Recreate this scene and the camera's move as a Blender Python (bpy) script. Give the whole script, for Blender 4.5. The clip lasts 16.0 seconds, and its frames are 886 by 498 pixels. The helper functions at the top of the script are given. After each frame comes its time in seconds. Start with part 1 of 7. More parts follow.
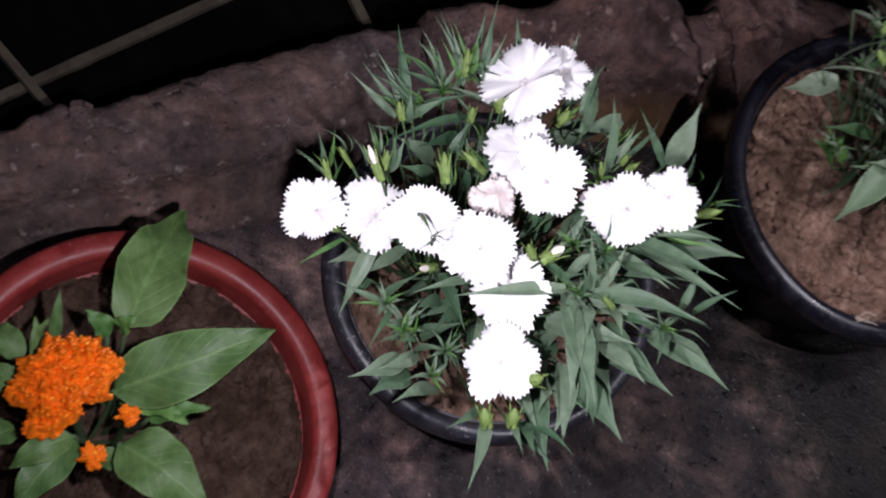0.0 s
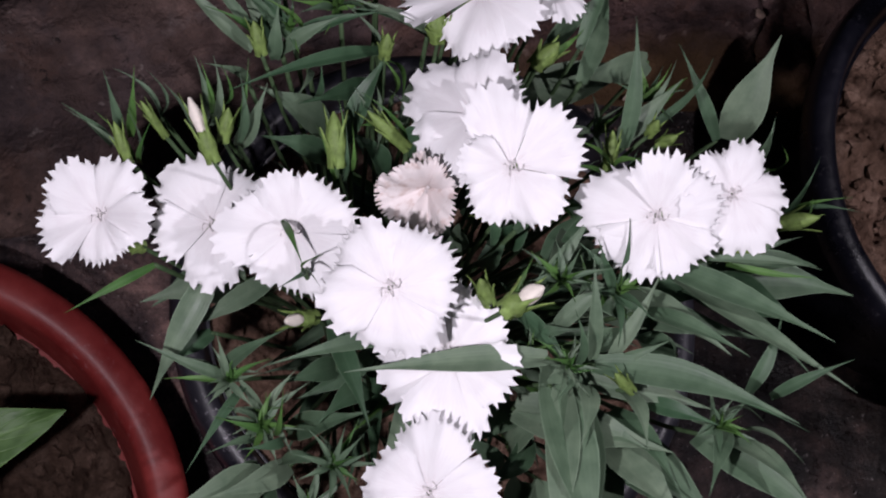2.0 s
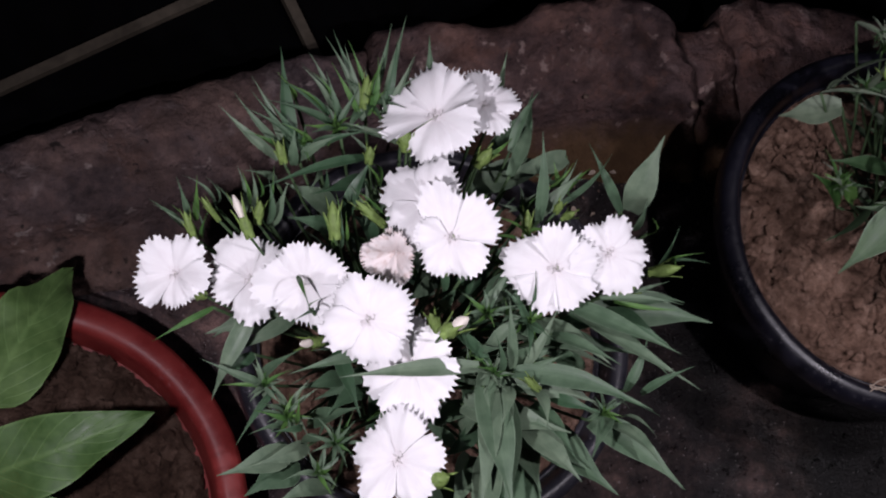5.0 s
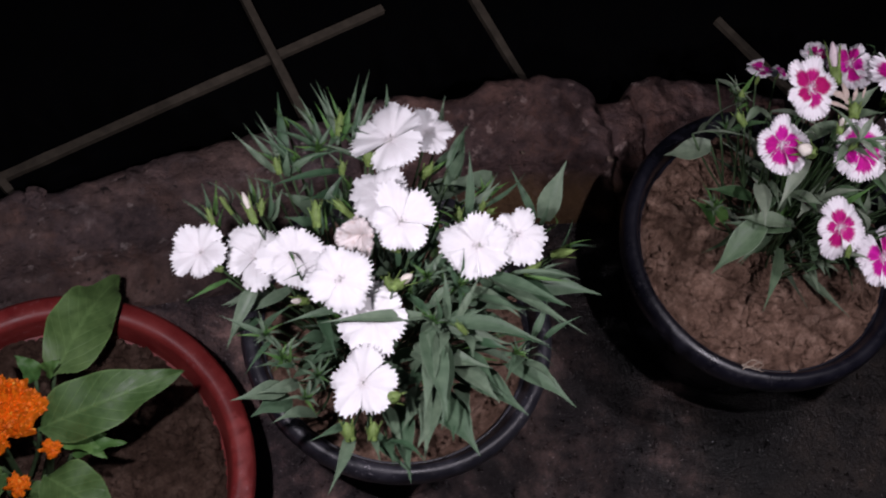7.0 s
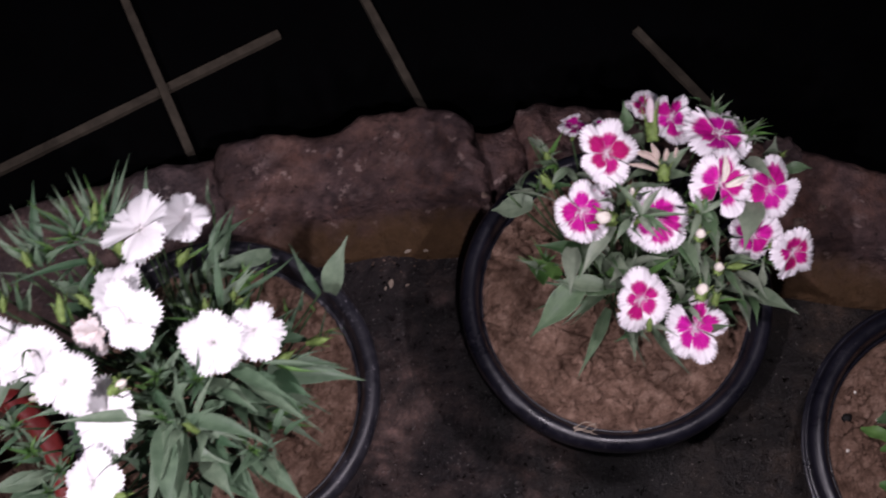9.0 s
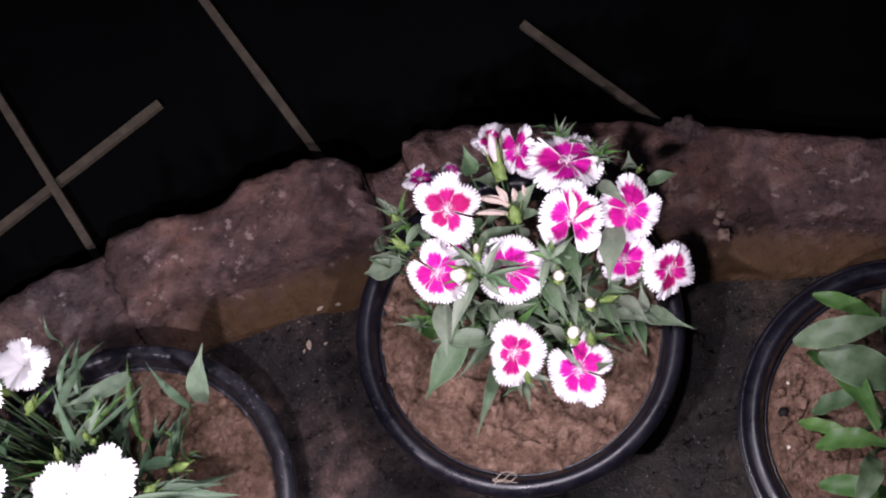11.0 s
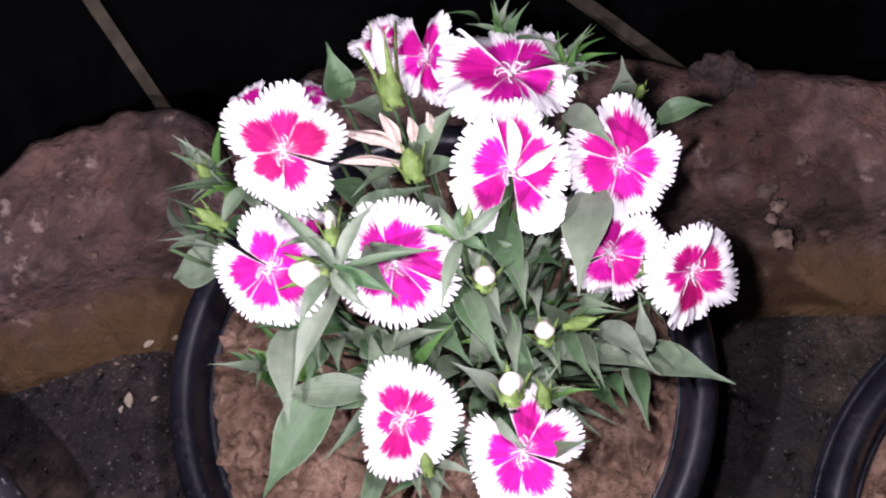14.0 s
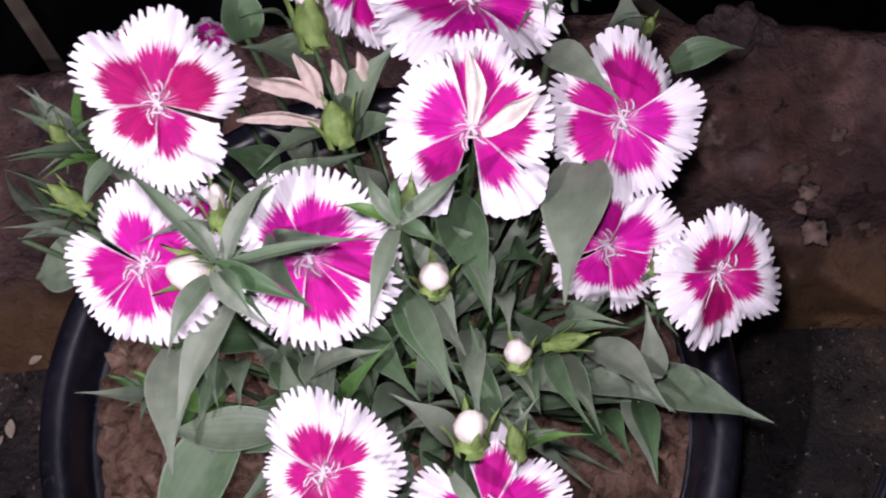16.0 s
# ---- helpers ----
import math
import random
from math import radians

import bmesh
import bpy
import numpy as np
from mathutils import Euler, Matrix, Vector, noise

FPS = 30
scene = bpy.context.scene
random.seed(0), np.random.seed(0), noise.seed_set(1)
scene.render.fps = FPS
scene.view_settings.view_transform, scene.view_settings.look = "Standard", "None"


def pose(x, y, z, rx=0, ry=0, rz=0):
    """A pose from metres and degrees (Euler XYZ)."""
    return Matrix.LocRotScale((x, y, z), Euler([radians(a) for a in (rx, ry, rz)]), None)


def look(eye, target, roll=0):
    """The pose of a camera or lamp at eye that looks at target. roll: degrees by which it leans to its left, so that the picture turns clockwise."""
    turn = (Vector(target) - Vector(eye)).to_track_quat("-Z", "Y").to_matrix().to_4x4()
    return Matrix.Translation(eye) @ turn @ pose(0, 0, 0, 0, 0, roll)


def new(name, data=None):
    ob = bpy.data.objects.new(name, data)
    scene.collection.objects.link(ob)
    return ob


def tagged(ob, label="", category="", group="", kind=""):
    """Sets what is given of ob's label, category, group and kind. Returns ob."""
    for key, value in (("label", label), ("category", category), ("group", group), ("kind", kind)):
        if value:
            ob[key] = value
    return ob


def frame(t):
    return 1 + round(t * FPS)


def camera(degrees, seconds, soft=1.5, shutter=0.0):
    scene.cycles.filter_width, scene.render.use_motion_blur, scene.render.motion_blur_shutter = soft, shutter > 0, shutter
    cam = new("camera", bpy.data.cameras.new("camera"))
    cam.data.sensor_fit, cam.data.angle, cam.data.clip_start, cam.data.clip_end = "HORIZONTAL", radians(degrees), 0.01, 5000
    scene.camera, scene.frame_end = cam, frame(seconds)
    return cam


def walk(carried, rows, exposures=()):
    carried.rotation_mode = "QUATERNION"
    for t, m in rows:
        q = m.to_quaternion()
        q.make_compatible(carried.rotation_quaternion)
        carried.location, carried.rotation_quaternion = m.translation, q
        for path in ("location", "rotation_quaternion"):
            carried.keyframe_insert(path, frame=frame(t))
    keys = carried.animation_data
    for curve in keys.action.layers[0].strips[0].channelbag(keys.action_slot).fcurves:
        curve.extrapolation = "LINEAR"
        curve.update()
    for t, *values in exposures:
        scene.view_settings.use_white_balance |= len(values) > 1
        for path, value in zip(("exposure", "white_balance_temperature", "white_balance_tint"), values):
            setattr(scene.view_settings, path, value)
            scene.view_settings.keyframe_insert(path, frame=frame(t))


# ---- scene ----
cam = camera(30.0, 16.0, soft=2.0, shutter=0.4)
PATH = [
    (0.0, pose(-0.3725, -0.2001, 1.1593, 16.804, -14.431, -16.653)),
    (0.5, pose(-0.2719, -0.1519, 0.9498, 16.354, -13.307, -15.369)),
    (1.0, pose(-0.2263, -0.1203, 0.8448, 15.640, -14.081, -15.530)),
    (1.5, pose(-0.2000, -0.1107, 0.8206, 15.795, -13.201, -16.415)),
    (2.0, pose(-0.2055, -0.1091, 0.7979, 15.899, -14.091, -16.142)),
    (2.5, pose(-0.2178, -0.1107, 0.7931, 16.675, -14.430, -16.283)),
    (3.0, pose(-0.2093, -0.1140, 0.7860, 16.500, -14.233, -16.362)),
    (3.5, pose(-0.2012, -0.1123, 0.7869, 16.331, -13.651, -16.434)),
    (4.0, pose(-0.2282, -0.1478, 0.8940, 17.270, -12.643, -15.817)),
    (4.5, pose(-0.2286, -0.1686, 0.9735, 17.499, -11.472, -15.891)),
    (4.7, pose(-0.2207, -0.1672, 0.9952, 17.316, -10.928, -16.057)),
    (6.8, pose(-0.3070, -0.3384, 1.2643, 22.871, -11.077, -16.884)),
    (7.0, pose(-0.2840, -0.3494, 1.2670, 22.969, -10.289, -16.660)),
    (7.5, pose(-0.2218, -0.3302, 1.2534, 22.338, -9.369, -15.916)),
    (8.0, pose(-0.1482, -0.3169, 1.2545, 21.531, -7.693, -14.613)),
    (8.5, pose(-0.0666, -0.3228, 1.2917, 20.460, -5.152, -13.887)),
    (9.0, pose(0.0735, -0.3044, 1.3254, 18.357, -1.094, -13.901)),
    (9.5, pose(0.1554, -0.2566, 1.3060, 16.509, 1.463, -18.043)),
    (10.0, pose(0.2039, -0.2200, 1.3036, 14.469, 2.753, -22.094)),
    (10.2, pose(0.2217, -0.2235, 1.3040, 14.240, 3.912, -24.201)),
    (12.3, pose(0.3305, -0.2732, 1.1175, 17.300, 7.623, -21.624)),
    (12.5, pose(0.3189, -0.2463, 1.0397, 17.586, 7.034, -21.788)),
    (13.0, pose(0.3202, -0.2101, 0.9435, 17.663, 6.699, -21.889)),
    (13.5, pose(0.3260, -0.1882, 0.8893, 17.433, 6.747, -21.477)),
    (14.0, pose(0.3332, -0.1692, 0.8183, 17.340, 7.053, -21.579)),
    (14.5, pose(0.3494, -0.1606, 0.7579, 17.307, 7.461, -21.315)),
    (15.0, pose(0.3411, -0.1504, 0.6995, 17.779, 7.008, -21.181)),
    (15.5, pose(0.3355, -0.1333, 0.6859, 17.389, 6.248, -21.085)),
    (16.0, pose(0.3421, -0.1262, 0.6692, 17.438, 6.297, -21.647)),
]
walk(cam, PATH, exposures=((0.0, 0.36, 6400, 9), (0.5, 0.1, 6450, 10), (1.0, -0.25, 6500, 11), (3.5, -0.35, 6500, 11), (4.2, -0.35, 6500, 11), (4.7, -0.3, 6500, 11), (7.0, -0.25, 6500, 11), (8.5, -0.1, 6550, 12), (9.5, 0.4, 6650, 18), (10.2, 0.7, 6600, 17), (12.3, 1.12, 6450, 13), (14.0, 1.27, 6450, 13), (14.5, 1.0, 6450, 15), (16.0, 0.57, 6450, 18)))

# World: night, almost no light from the sky
world = bpy.data.worlds.new("night_sky")
scene.world = world
world.use_nodes = True
world.node_tree.nodes["Background"].inputs["Color"].default_value = (0.35, 0.4, 0.6, 1)
world.node_tree.nodes["Background"].inputs["Strength"].default_value = 0.03


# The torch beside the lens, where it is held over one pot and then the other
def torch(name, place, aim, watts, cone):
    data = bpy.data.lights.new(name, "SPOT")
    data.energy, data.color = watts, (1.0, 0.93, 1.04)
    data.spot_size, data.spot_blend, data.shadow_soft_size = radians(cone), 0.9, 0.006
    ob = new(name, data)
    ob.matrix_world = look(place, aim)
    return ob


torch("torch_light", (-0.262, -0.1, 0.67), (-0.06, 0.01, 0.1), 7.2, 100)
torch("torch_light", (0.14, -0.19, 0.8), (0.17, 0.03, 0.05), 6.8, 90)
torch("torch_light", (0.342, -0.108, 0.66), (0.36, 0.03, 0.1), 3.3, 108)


# ---- materials ----
def material(name, rough=0.6, metal=0.0, spec=0.5):
    m = bpy.data.materials.new(name)
    m.use_nodes = True
    p = m.node_tree.nodes["Principled BSDF"]
    p.inputs["Roughness"].default_value, p.inputs["Metallic"].default_value = rough, metal
    p.inputs["Specular IOR Level"].default_value = spec
    return m, m.node_tree, p


def node(tree, kind, **values):
    n = tree.nodes.new(kind)
    for k, v in values.items():
        n.inputs[k].default_value = v
    return n


def noise_of(tree, scale, detail=5.0, rough=0.6, stretch=None):
    tc = tree.nodes.new("ShaderNodeTexCoord")
    n = node(tree, "ShaderNodeTexNoise", Scale=scale, Detail=detail, Roughness=rough)
    if stretch:
        m = node(tree, "ShaderNodeMapping", Scale=stretch)
        tree.links.new(tc.outputs["Object"], m.inputs["Vector"])
        tree.links.new(m.outputs[0], n.inputs["Vector"])
    else:
        tree.links.new(tc.outputs["Object"], n.inputs["Vector"])
    return n.outputs["Fac"]


def ramp(tree, fac, stops):
    r = tree.nodes.new("ShaderNodeValToRGB")
    while len(r.color_ramp.elements) < len(stops):
        r.color_ramp.elements.new(0.5)
    for e, (at, c) in zip(r.color_ramp.elements, stops):
        e.position, e.color = at, (*c, 1)
    tree.links.new(fac, r.inputs["Fac"])
    return r.outputs["Color"]


def mix(tree, fac, a, b, kind="MIX"):
    m = tree.nodes.new("ShaderNodeMix")
    m.data_type, m.blend_type = "RGBA", kind
    for value, at in ((fac, 0), (a, 6), (b, 7)):
        if isinstance(value, (int, float)):
            m.inputs[at].default_value = value
        elif isinstance(value, tuple):
            m.inputs[at].default_value = (*value, 1)
        else:
            tree.links.new(value, m.inputs[at])
    return m.outputs[2]


def maths(tree, kind, a, b=0.0):
    m = tree.nodes.new("ShaderNodeMath")
    m.operation = kind
    for value, at in ((a, 0), (b, 1)):
        if isinstance(value, (int, float)):
            m.inputs[at].default_value = value
        else:
            tree.links.new(value, m.inputs[at])
    return m.outputs[0]


def bump(tree, p, height, strength, distance):
    b = node(tree, "ShaderNodeBump", Strength=strength, Distance=distance)
    tree.links.new(height, b.inputs["Height"])
    tree.links.new(b.outputs["Normal"], p.inputs["Normal"])


def concrete():
    m, t, p = material("wet_concrete", 0.5, 0, 0.5)
    big, small, fine = noise_of(t, 11, 7, 0.7), noise_of(t, 85, 7, 0.75), noise_of(t, 380, 3, 0.65)
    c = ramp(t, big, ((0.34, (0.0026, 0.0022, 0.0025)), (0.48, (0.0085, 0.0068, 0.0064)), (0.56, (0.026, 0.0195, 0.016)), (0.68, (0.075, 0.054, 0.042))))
    c = mix(t, 0.8, c, ramp(t, small, ((0.34, (0.25, 0.24, 0.25)), (0.5, (0.9, 0.88, 0.88)), (0.66, (1.9, 1.75, 1.65)))), "MULTIPLY")
    # torchlight painted into the floor: darker round pots, paler towards the red pot
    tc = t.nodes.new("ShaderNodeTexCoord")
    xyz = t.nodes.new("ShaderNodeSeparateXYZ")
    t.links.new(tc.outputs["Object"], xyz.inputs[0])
    # dry is x with noise, driving this painted brightness
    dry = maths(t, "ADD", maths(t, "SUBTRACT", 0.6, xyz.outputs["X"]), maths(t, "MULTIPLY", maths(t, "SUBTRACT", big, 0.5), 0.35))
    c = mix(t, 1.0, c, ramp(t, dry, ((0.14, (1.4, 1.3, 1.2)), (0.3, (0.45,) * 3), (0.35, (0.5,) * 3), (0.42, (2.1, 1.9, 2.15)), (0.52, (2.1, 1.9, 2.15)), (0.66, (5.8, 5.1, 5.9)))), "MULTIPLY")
    specks = ramp(t, fine, ((0.64, (0, 0, 0)), (0.72, (0.3, 0.27, 0.26))))
    t.links.new(mix(t, 0.8, c, specks, "ADD"), p.inputs["Base Color"])
    t.links.new(ramp(t, small, ((0.35, (0.22,) * 3), (0.65, (0.6,) * 3))), p.inputs["Roughness"])
    bump(t, p, maths(t, "ADD", small, maths(t, "MULTIPLY", fine, 0.8)), 0.9, 0.003)
    return m


def kerb_stone():
    m, t, p = material("kerb_mortar", 0.85, 0, 0.25)
    big, mid, fine = noise_of(t, 13, 8, 0.68), noise_of(t, 62, 8, 0.72), noise_of(t, 330, 4, 0.7)
    patch, pits, hue = noise_of(t, 70, 3, 0.6), noise_of(t, 120, 4, 0.6), noise_of(t, 24, 6, 0.7)
    c = ramp(t, big, ((0.32, (0.042, 0.032, 0.035)), (0.46, (0.084, 0.06, 0.06)), (0.58, (0.125, 0.083, 0.074)), (0.72, (0.19, 0.127, 0.11))))
    c = mix(t, ramp(t, hue, ((0.54, (0, 0, 0)), (0.66, (0.75,) * 3))), c, (0.14, 0.082, 0.066))
    c = mix(t, 0.75, c, ramp(t, mid, ((0.3, (0.42, 0.4, 0.4)), (0.5, (0.95, 0.93, 0.93)), (0.68, (1.6, 1.5, 1.45)))), "MULTIPLY")
    c = mix(t, ramp(t, patch, ((0.63, (0, 0, 0)), (0.7, (0.6,) * 3))), c, mix(t, mid, (0.2, 0.15, 0.14), (0.5, 0.43, 0.4)))
    c = mix(t, ramp(t, pits, ((0.3, (0.9,) * 3), (0.36, (0, 0, 0)))), c, (0.022, 0.017, 0.016))
    smear = noise_of(t, 40, 6, 0.62, (0.85, 1.0, 1.0))
    c = mix(t, ramp(t, smear, ((0.58, (0, 0, 0)), (0.68, (0.5,) * 3))), c, mix(t, mid, (0.11, 0.085, 0.085), (0.34, 0.28, 0.27)))
    c = mix(t, ramp(t, smear, ((0.3, (0.7,) * 3), (0.38, (0, 0, 0)))), c, (0.028, 0.022, 0.023))
    # redder mortar in the shorter block and beyond it
    tc = t.nodes.new("ShaderNodeTexCoord")
    xyz = t.nodes.new("ShaderNodeSeparateXYZ")
    t.links.new(tc.outputs["Object"], xyz.inputs[0])
    c = mix(t, 1.0, c, ramp(t, maths(t, "ADD", xyz.outputs["X"], 0.5), ((0.5, (1, 1, 1)), (0.58, (1.22, 1.08, 1.04)))), "MULTIPLY")
    # ochre algae crust along the foot
    low = maths(t, "ADD", xyz.outputs["Z"], maths(t, "MULTIPLY", maths(t, "SUBTRACT", hue, 0.5), 0.035))
    crust = maths(t, "MULTIPLY", ramp(t, low, ((0.014, (0.9,) * 3), (0.028, (0, 0, 0)))), ramp(t, xyz.outputs["X"], ((0.0, (0.1,) * 3), (0.11, (1, 1, 1)))))
    c = mix(t, crust, c, mix(t, mid, (0.042, 0.024, 0.012), (0.155, 0.085, 0.036)))
    specks = ramp(t, fine, ((0.74, (0, 0, 0)), (0.8, (0.5, 0.47, 0.46))))
    t.links.new(mix(t, 0.7, c, specks, "ADD"), p.inputs["Base Color"])
    bump(t, p, maths(t, "ADD", maths(t, "ADD", maths(t, "MULTIPLY", smear, 1.2), pits), maths(t, "MULTIPLY", fine, 0.3)), 0.8, 0.006)
    return m


def soil_stuff(name, k):
    m, t, p = material(name, 0.95, 0, 0.15)
    mid, fine = noise_of(t, 85, 6, 0.65), noise_of(t, 420, 5, 0.7)
    tc = t.nodes.new("ShaderNodeTexCoord")
    cells = node(t, "ShaderNodeTexVoronoi", Scale=95.0)
    t.links.new(tc.outputs["Object"], cells.inputs["Vector"])
    c = ramp(t, mid, ((0.3, (0.095 * k, 0.056 * k, 0.04 * k)), (0.5, (0.205 * k, 0.128 * k, 0.095 * k)), (0.7, (0.35 * k, 0.238 * k, 0.185 * k))))
    c = mix(t, 0.5, c, ramp(t, fine, ((0.3, (0.5, 0.45, 0.42)), (0.7, (1.25, 1.2, 1.15)))), "MULTIPLY")
    t.links.new(c, p.inputs["Base Color"])
    bump(t, p, maths(t, "ADD", maths(t, "MULTIPLY", cells.outputs["Distance"], -0.7), fine), 1.0, 0.004)
    return m


def plastic(name, dark, pale, rough, dusty=0.12):
    m, t, p = material(name, rough, 0, 0.5)
    mid, fine = noise_of(t, 40, 6, 0.7), noise_of(t, 260, 5, 0.75)
    c = ramp(t, mid, ((0.35, dark), (0.7, pale)))
    dust = ramp(t, fine, ((0.58, (0, 0, 0)), (0.74, (dusty, dusty * 0.94, dusty))))
    patch = ramp(t, noise_of(t, 17, 4), ((0.44, (0.15,) * 3), (0.6, (1, 1, 1))))
    t.links.new(mix(t, patch, c, mix(t, 1.0, c, dust, "ADD")), p.inputs["Base Color"])
    t.links.new(ramp(t, mid, ((0.3, (rough - 0.1,) * 3), (0.7, (rough + 0.18,) * 3))), p.inputs["Roughness"])
    bump(t, p, fine, 0.15, 0.001)
    return m


def leaf_skin(name, dark, pale, feather=False):
    """Leaf with a pale midrib; side veins that feather outwards on broad leaves, long fine lines on narrow ones."""
    m, t, p = material(name, 0.52, 0, 0.4)
    info = t.nodes.new("ShaderNodeObjectInfo")
    uv = t.nodes.new("ShaderNodeUVMap")
    xy = t.nodes.new("ShaderNodeSeparateXYZ")
    t.links.new(uv.outputs["UV"], xy.inputs[0])
    off = maths(t, "ABSOLUTE", maths(t, "SUBTRACT", xy.outputs["Y"], 0.5))
    mid, fine = noise_of(t, 130, 4), noise_of(t, 600, 3)
    c = mix(t, info.outputs["Random"], dark, pale)
    c = mix(t, 0.8, c, ramp(t, mid, ((0.3, (0.65, 0.7, 0.68)), (0.7, (1.25, 1.2, 1.2)))), "MULTIPLY")
    rib = ramp(t, off, ((0.015, (1, 1, 1)), (0.05, (0, 0, 0))))
    if feather:
        run = maths(t, "SUBTRACT", maths(t, "MULTIPLY", xy.outputs["X"], 9.0), maths(t, "MULTIPLY", off, 5.0))
        wave = maths(t, "ABSOLUTE", maths(t, "SUBTRACT", maths(t, "FRACT", run), 0.5))
        side = ramp(t, wave, ((0.03, (0.7,) * 3), (0.1, (0, 0, 0))))
    else:
        wave = maths(t, "ABSOLUTE", maths(t, "SUBTRACT", maths(t, "FRACT", maths(t, "MULTIPLY", off, 9.0)), 0.5))
        side = ramp(t, wave, ((0.1, (0.5,) * 3), (0.4, (0, 0, 0))))
    veins = mix(t, 1.0, rib, side, "ADD")
    light = tuple(min(1, v * 1.8 + 0.02) for v in pale)
    c = mix(t, maths(t, "MULTIPLY", veins, 0.22 if feather else 0.045), c, light)
    c = mix(t, ramp(t, off, ((0.455, (0, 0, 0)), (0.495, (0.32,) * 3))), c, light)
    t.links.new(c, p.inputs["Base Color"])
    t.links.new(ramp(t, mid, ((0.3, (0.42,) * 3), (0.7, (0.64,) * 3))), p.inputs["Roughness"])
    bump(t, p, maths(t, "ADD", maths(t, "MULTIPLY", veins, -0.7 if feather else -0.15), maths(t, "MULTIPLY", mid, 0.6)), 0.4, 0.0006)
    return m


def petal_skin(name, centre, edge, border, size=0.6, second=None, faded=False):
    """A jagged eye on each petal that stays clear of its sides, fine rays and a pale fringe."""
    m, t, p = material(name, 0.7, 0, 0.2)
    info = t.nodes.new("ShaderNodeObjectInfo")
    uv = t.nodes.new("ShaderNodeUVMap")
    xy = t.nodes.new("ShaderNodeSeparateXYZ")
    t.links.new(uv.outputs["UV"], xy.inputs[0])
    out = xy.outputs["X"]
    aside = maths(t, "ABSOLUTE", maths(t, "SUBTRACT", maths(t, "MULTIPLY", xy.outputs["Y"], 2.0), 1.0))

    def streaks(across, along_it, shift):
        v = t.nodes.new("ShaderNodeCombineXYZ")
        t.links.new(maths(t, "ADD", maths(t, "MULTIPLY", xy.outputs["Y"], across), maths(t, "MULTIPLY", info.outputs["Random"], 40.0 + shift)), v.inputs[0])
        t.links.new(maths(t, "MULTIPLY", out, along_it), v.inputs[1])
        n = node(t, "ShaderNodeTexNoise", Scale=1.0, Detail=3.0, Roughness=0.6)
        t.links.new(v.outputs[0], n.inputs["Vector"])
        return n.outputs["Fac"]

    rays, broad = streaks(34.0, 1.6, 0.0), streaks(5.0, 2.2, 7.0)
    reach = maths(t, "ADD", out, maths(t, "MULTIPLY", maths(t, "SUBTRACT", rays, 0.5), 0.55))
    reach = maths(t, "ADD", reach, maths(t, "MULTIPLY", maths(t, "SUBTRACT", broad, 0.5), 0.3))
    reach = maths(t, "ADD", reach, maths(t, "MULTIPLY", maths(t, "POWER", aside, 3.0), 0.15))
    eye = mix(t, info.outputs["Random"], tuple(centre), tuple(second or centre))
    eye = mix(t, 0.55 if second else 0.08, eye, ramp(t, broad, ((0.35, (0.6, 0.55, 0.6)), (0.65, (1.2, 1.3, 1.2)))), "MULTIPLY")
    reach = maths(t, "ADD", reach, maths(t, "MULTIPLY", maths(t, "SUBTRACT", info.outputs["Random"], 0.5), 0.16))
    c = mix(t, ramp(t, reach, ((size - 0.04, (0, 0, 0)), (size + 0.06, (1, 1, 1)))), eye, edge)
    side = maths(t, "ADD", aside, maths(t, "MULTIPLY", maths(t, "SUBTRACT", broad, 0.5), 0.25))
    c = mix(t, ramp(t, side, ((0.9, (0, 0, 0)), (1.0, (0.8,) * 3))), c, edge)
    lines = maths(t, "MULTIPLY", ramp(t, rays, ((0.5, (0, 0, 0)), (0.6, (1, 1, 1)))), ramp(t, out, ((0.05, (1, 1, 1)), (0.24, (0, 0, 0)))))
    c = mix(t, lines, c, border)
    c = mix(t, 0.6 if second else 0.06, c, ramp(t, rays, ((0.35, (0.8, 0.76, 0.8)), (0.55, (1, 1, 1)))), "MULTIPLY")
    if faded:
        c = mix(t, 0.75, c, ramp(t, noise_of(t, 4, 5), ((0.36, (0.55, 0.43, 0.39)), (0.52, (0.76, 0.7, 0.69)))))
    t.links.new(c, p.inputs["Base Color"])
    bump(t, p, maths(t, "ADD", maths(t, "MULTIPLY", rays, 0.3), broad), 0.3 if second else 0.16, 0.002)
    return m


def floret_skin():
    m, t, p = material("orange_floret", 0.6, 0, 0.3)
    geo = t.nodes.new("ShaderNodeNewGeometry")
    c = ramp(t, geo.outputs["Random Per Island"], ((0.0, (0.72, 0.13, 0.003)), (0.5, (0.82, 0.17, 0.004)), (0.95, (0.88, 0.22, 0.006)), (1.0, (0.92, 0.5, 0.06))))
    c = mix(t, 0.7, c, ramp(t, noise_of(t, 170, 4), ((0.35, (0.72, 0.66, 0.66)), (0.65, (1.12, 1.15, 1.15)))), "MULTIPLY")
    t.links.new(c, p.inputs["Base Color"])
    return m


def plain(name, colour, rough=0.6, vary=0.25, scale=80):
    m, t, p = material(name, rough, 0, 0.12)
    p.inputs["Specular IOR Level"].default_value = 0.05 if name == "dark_space_black" else 0.3
    low, high = tuple(c * (1 - vary) for c in colour), tuple(min(c * (1 + vary), 1) for c in colour)
    t.links.new(ramp(t, noise_of(t, scale, 5), ((0.3, low), (0.7, high))), p.inputs["Base Color"])
    bump(t, p, noise_of(t, scale * 4, 4), 0.3, 0.001)
    return m


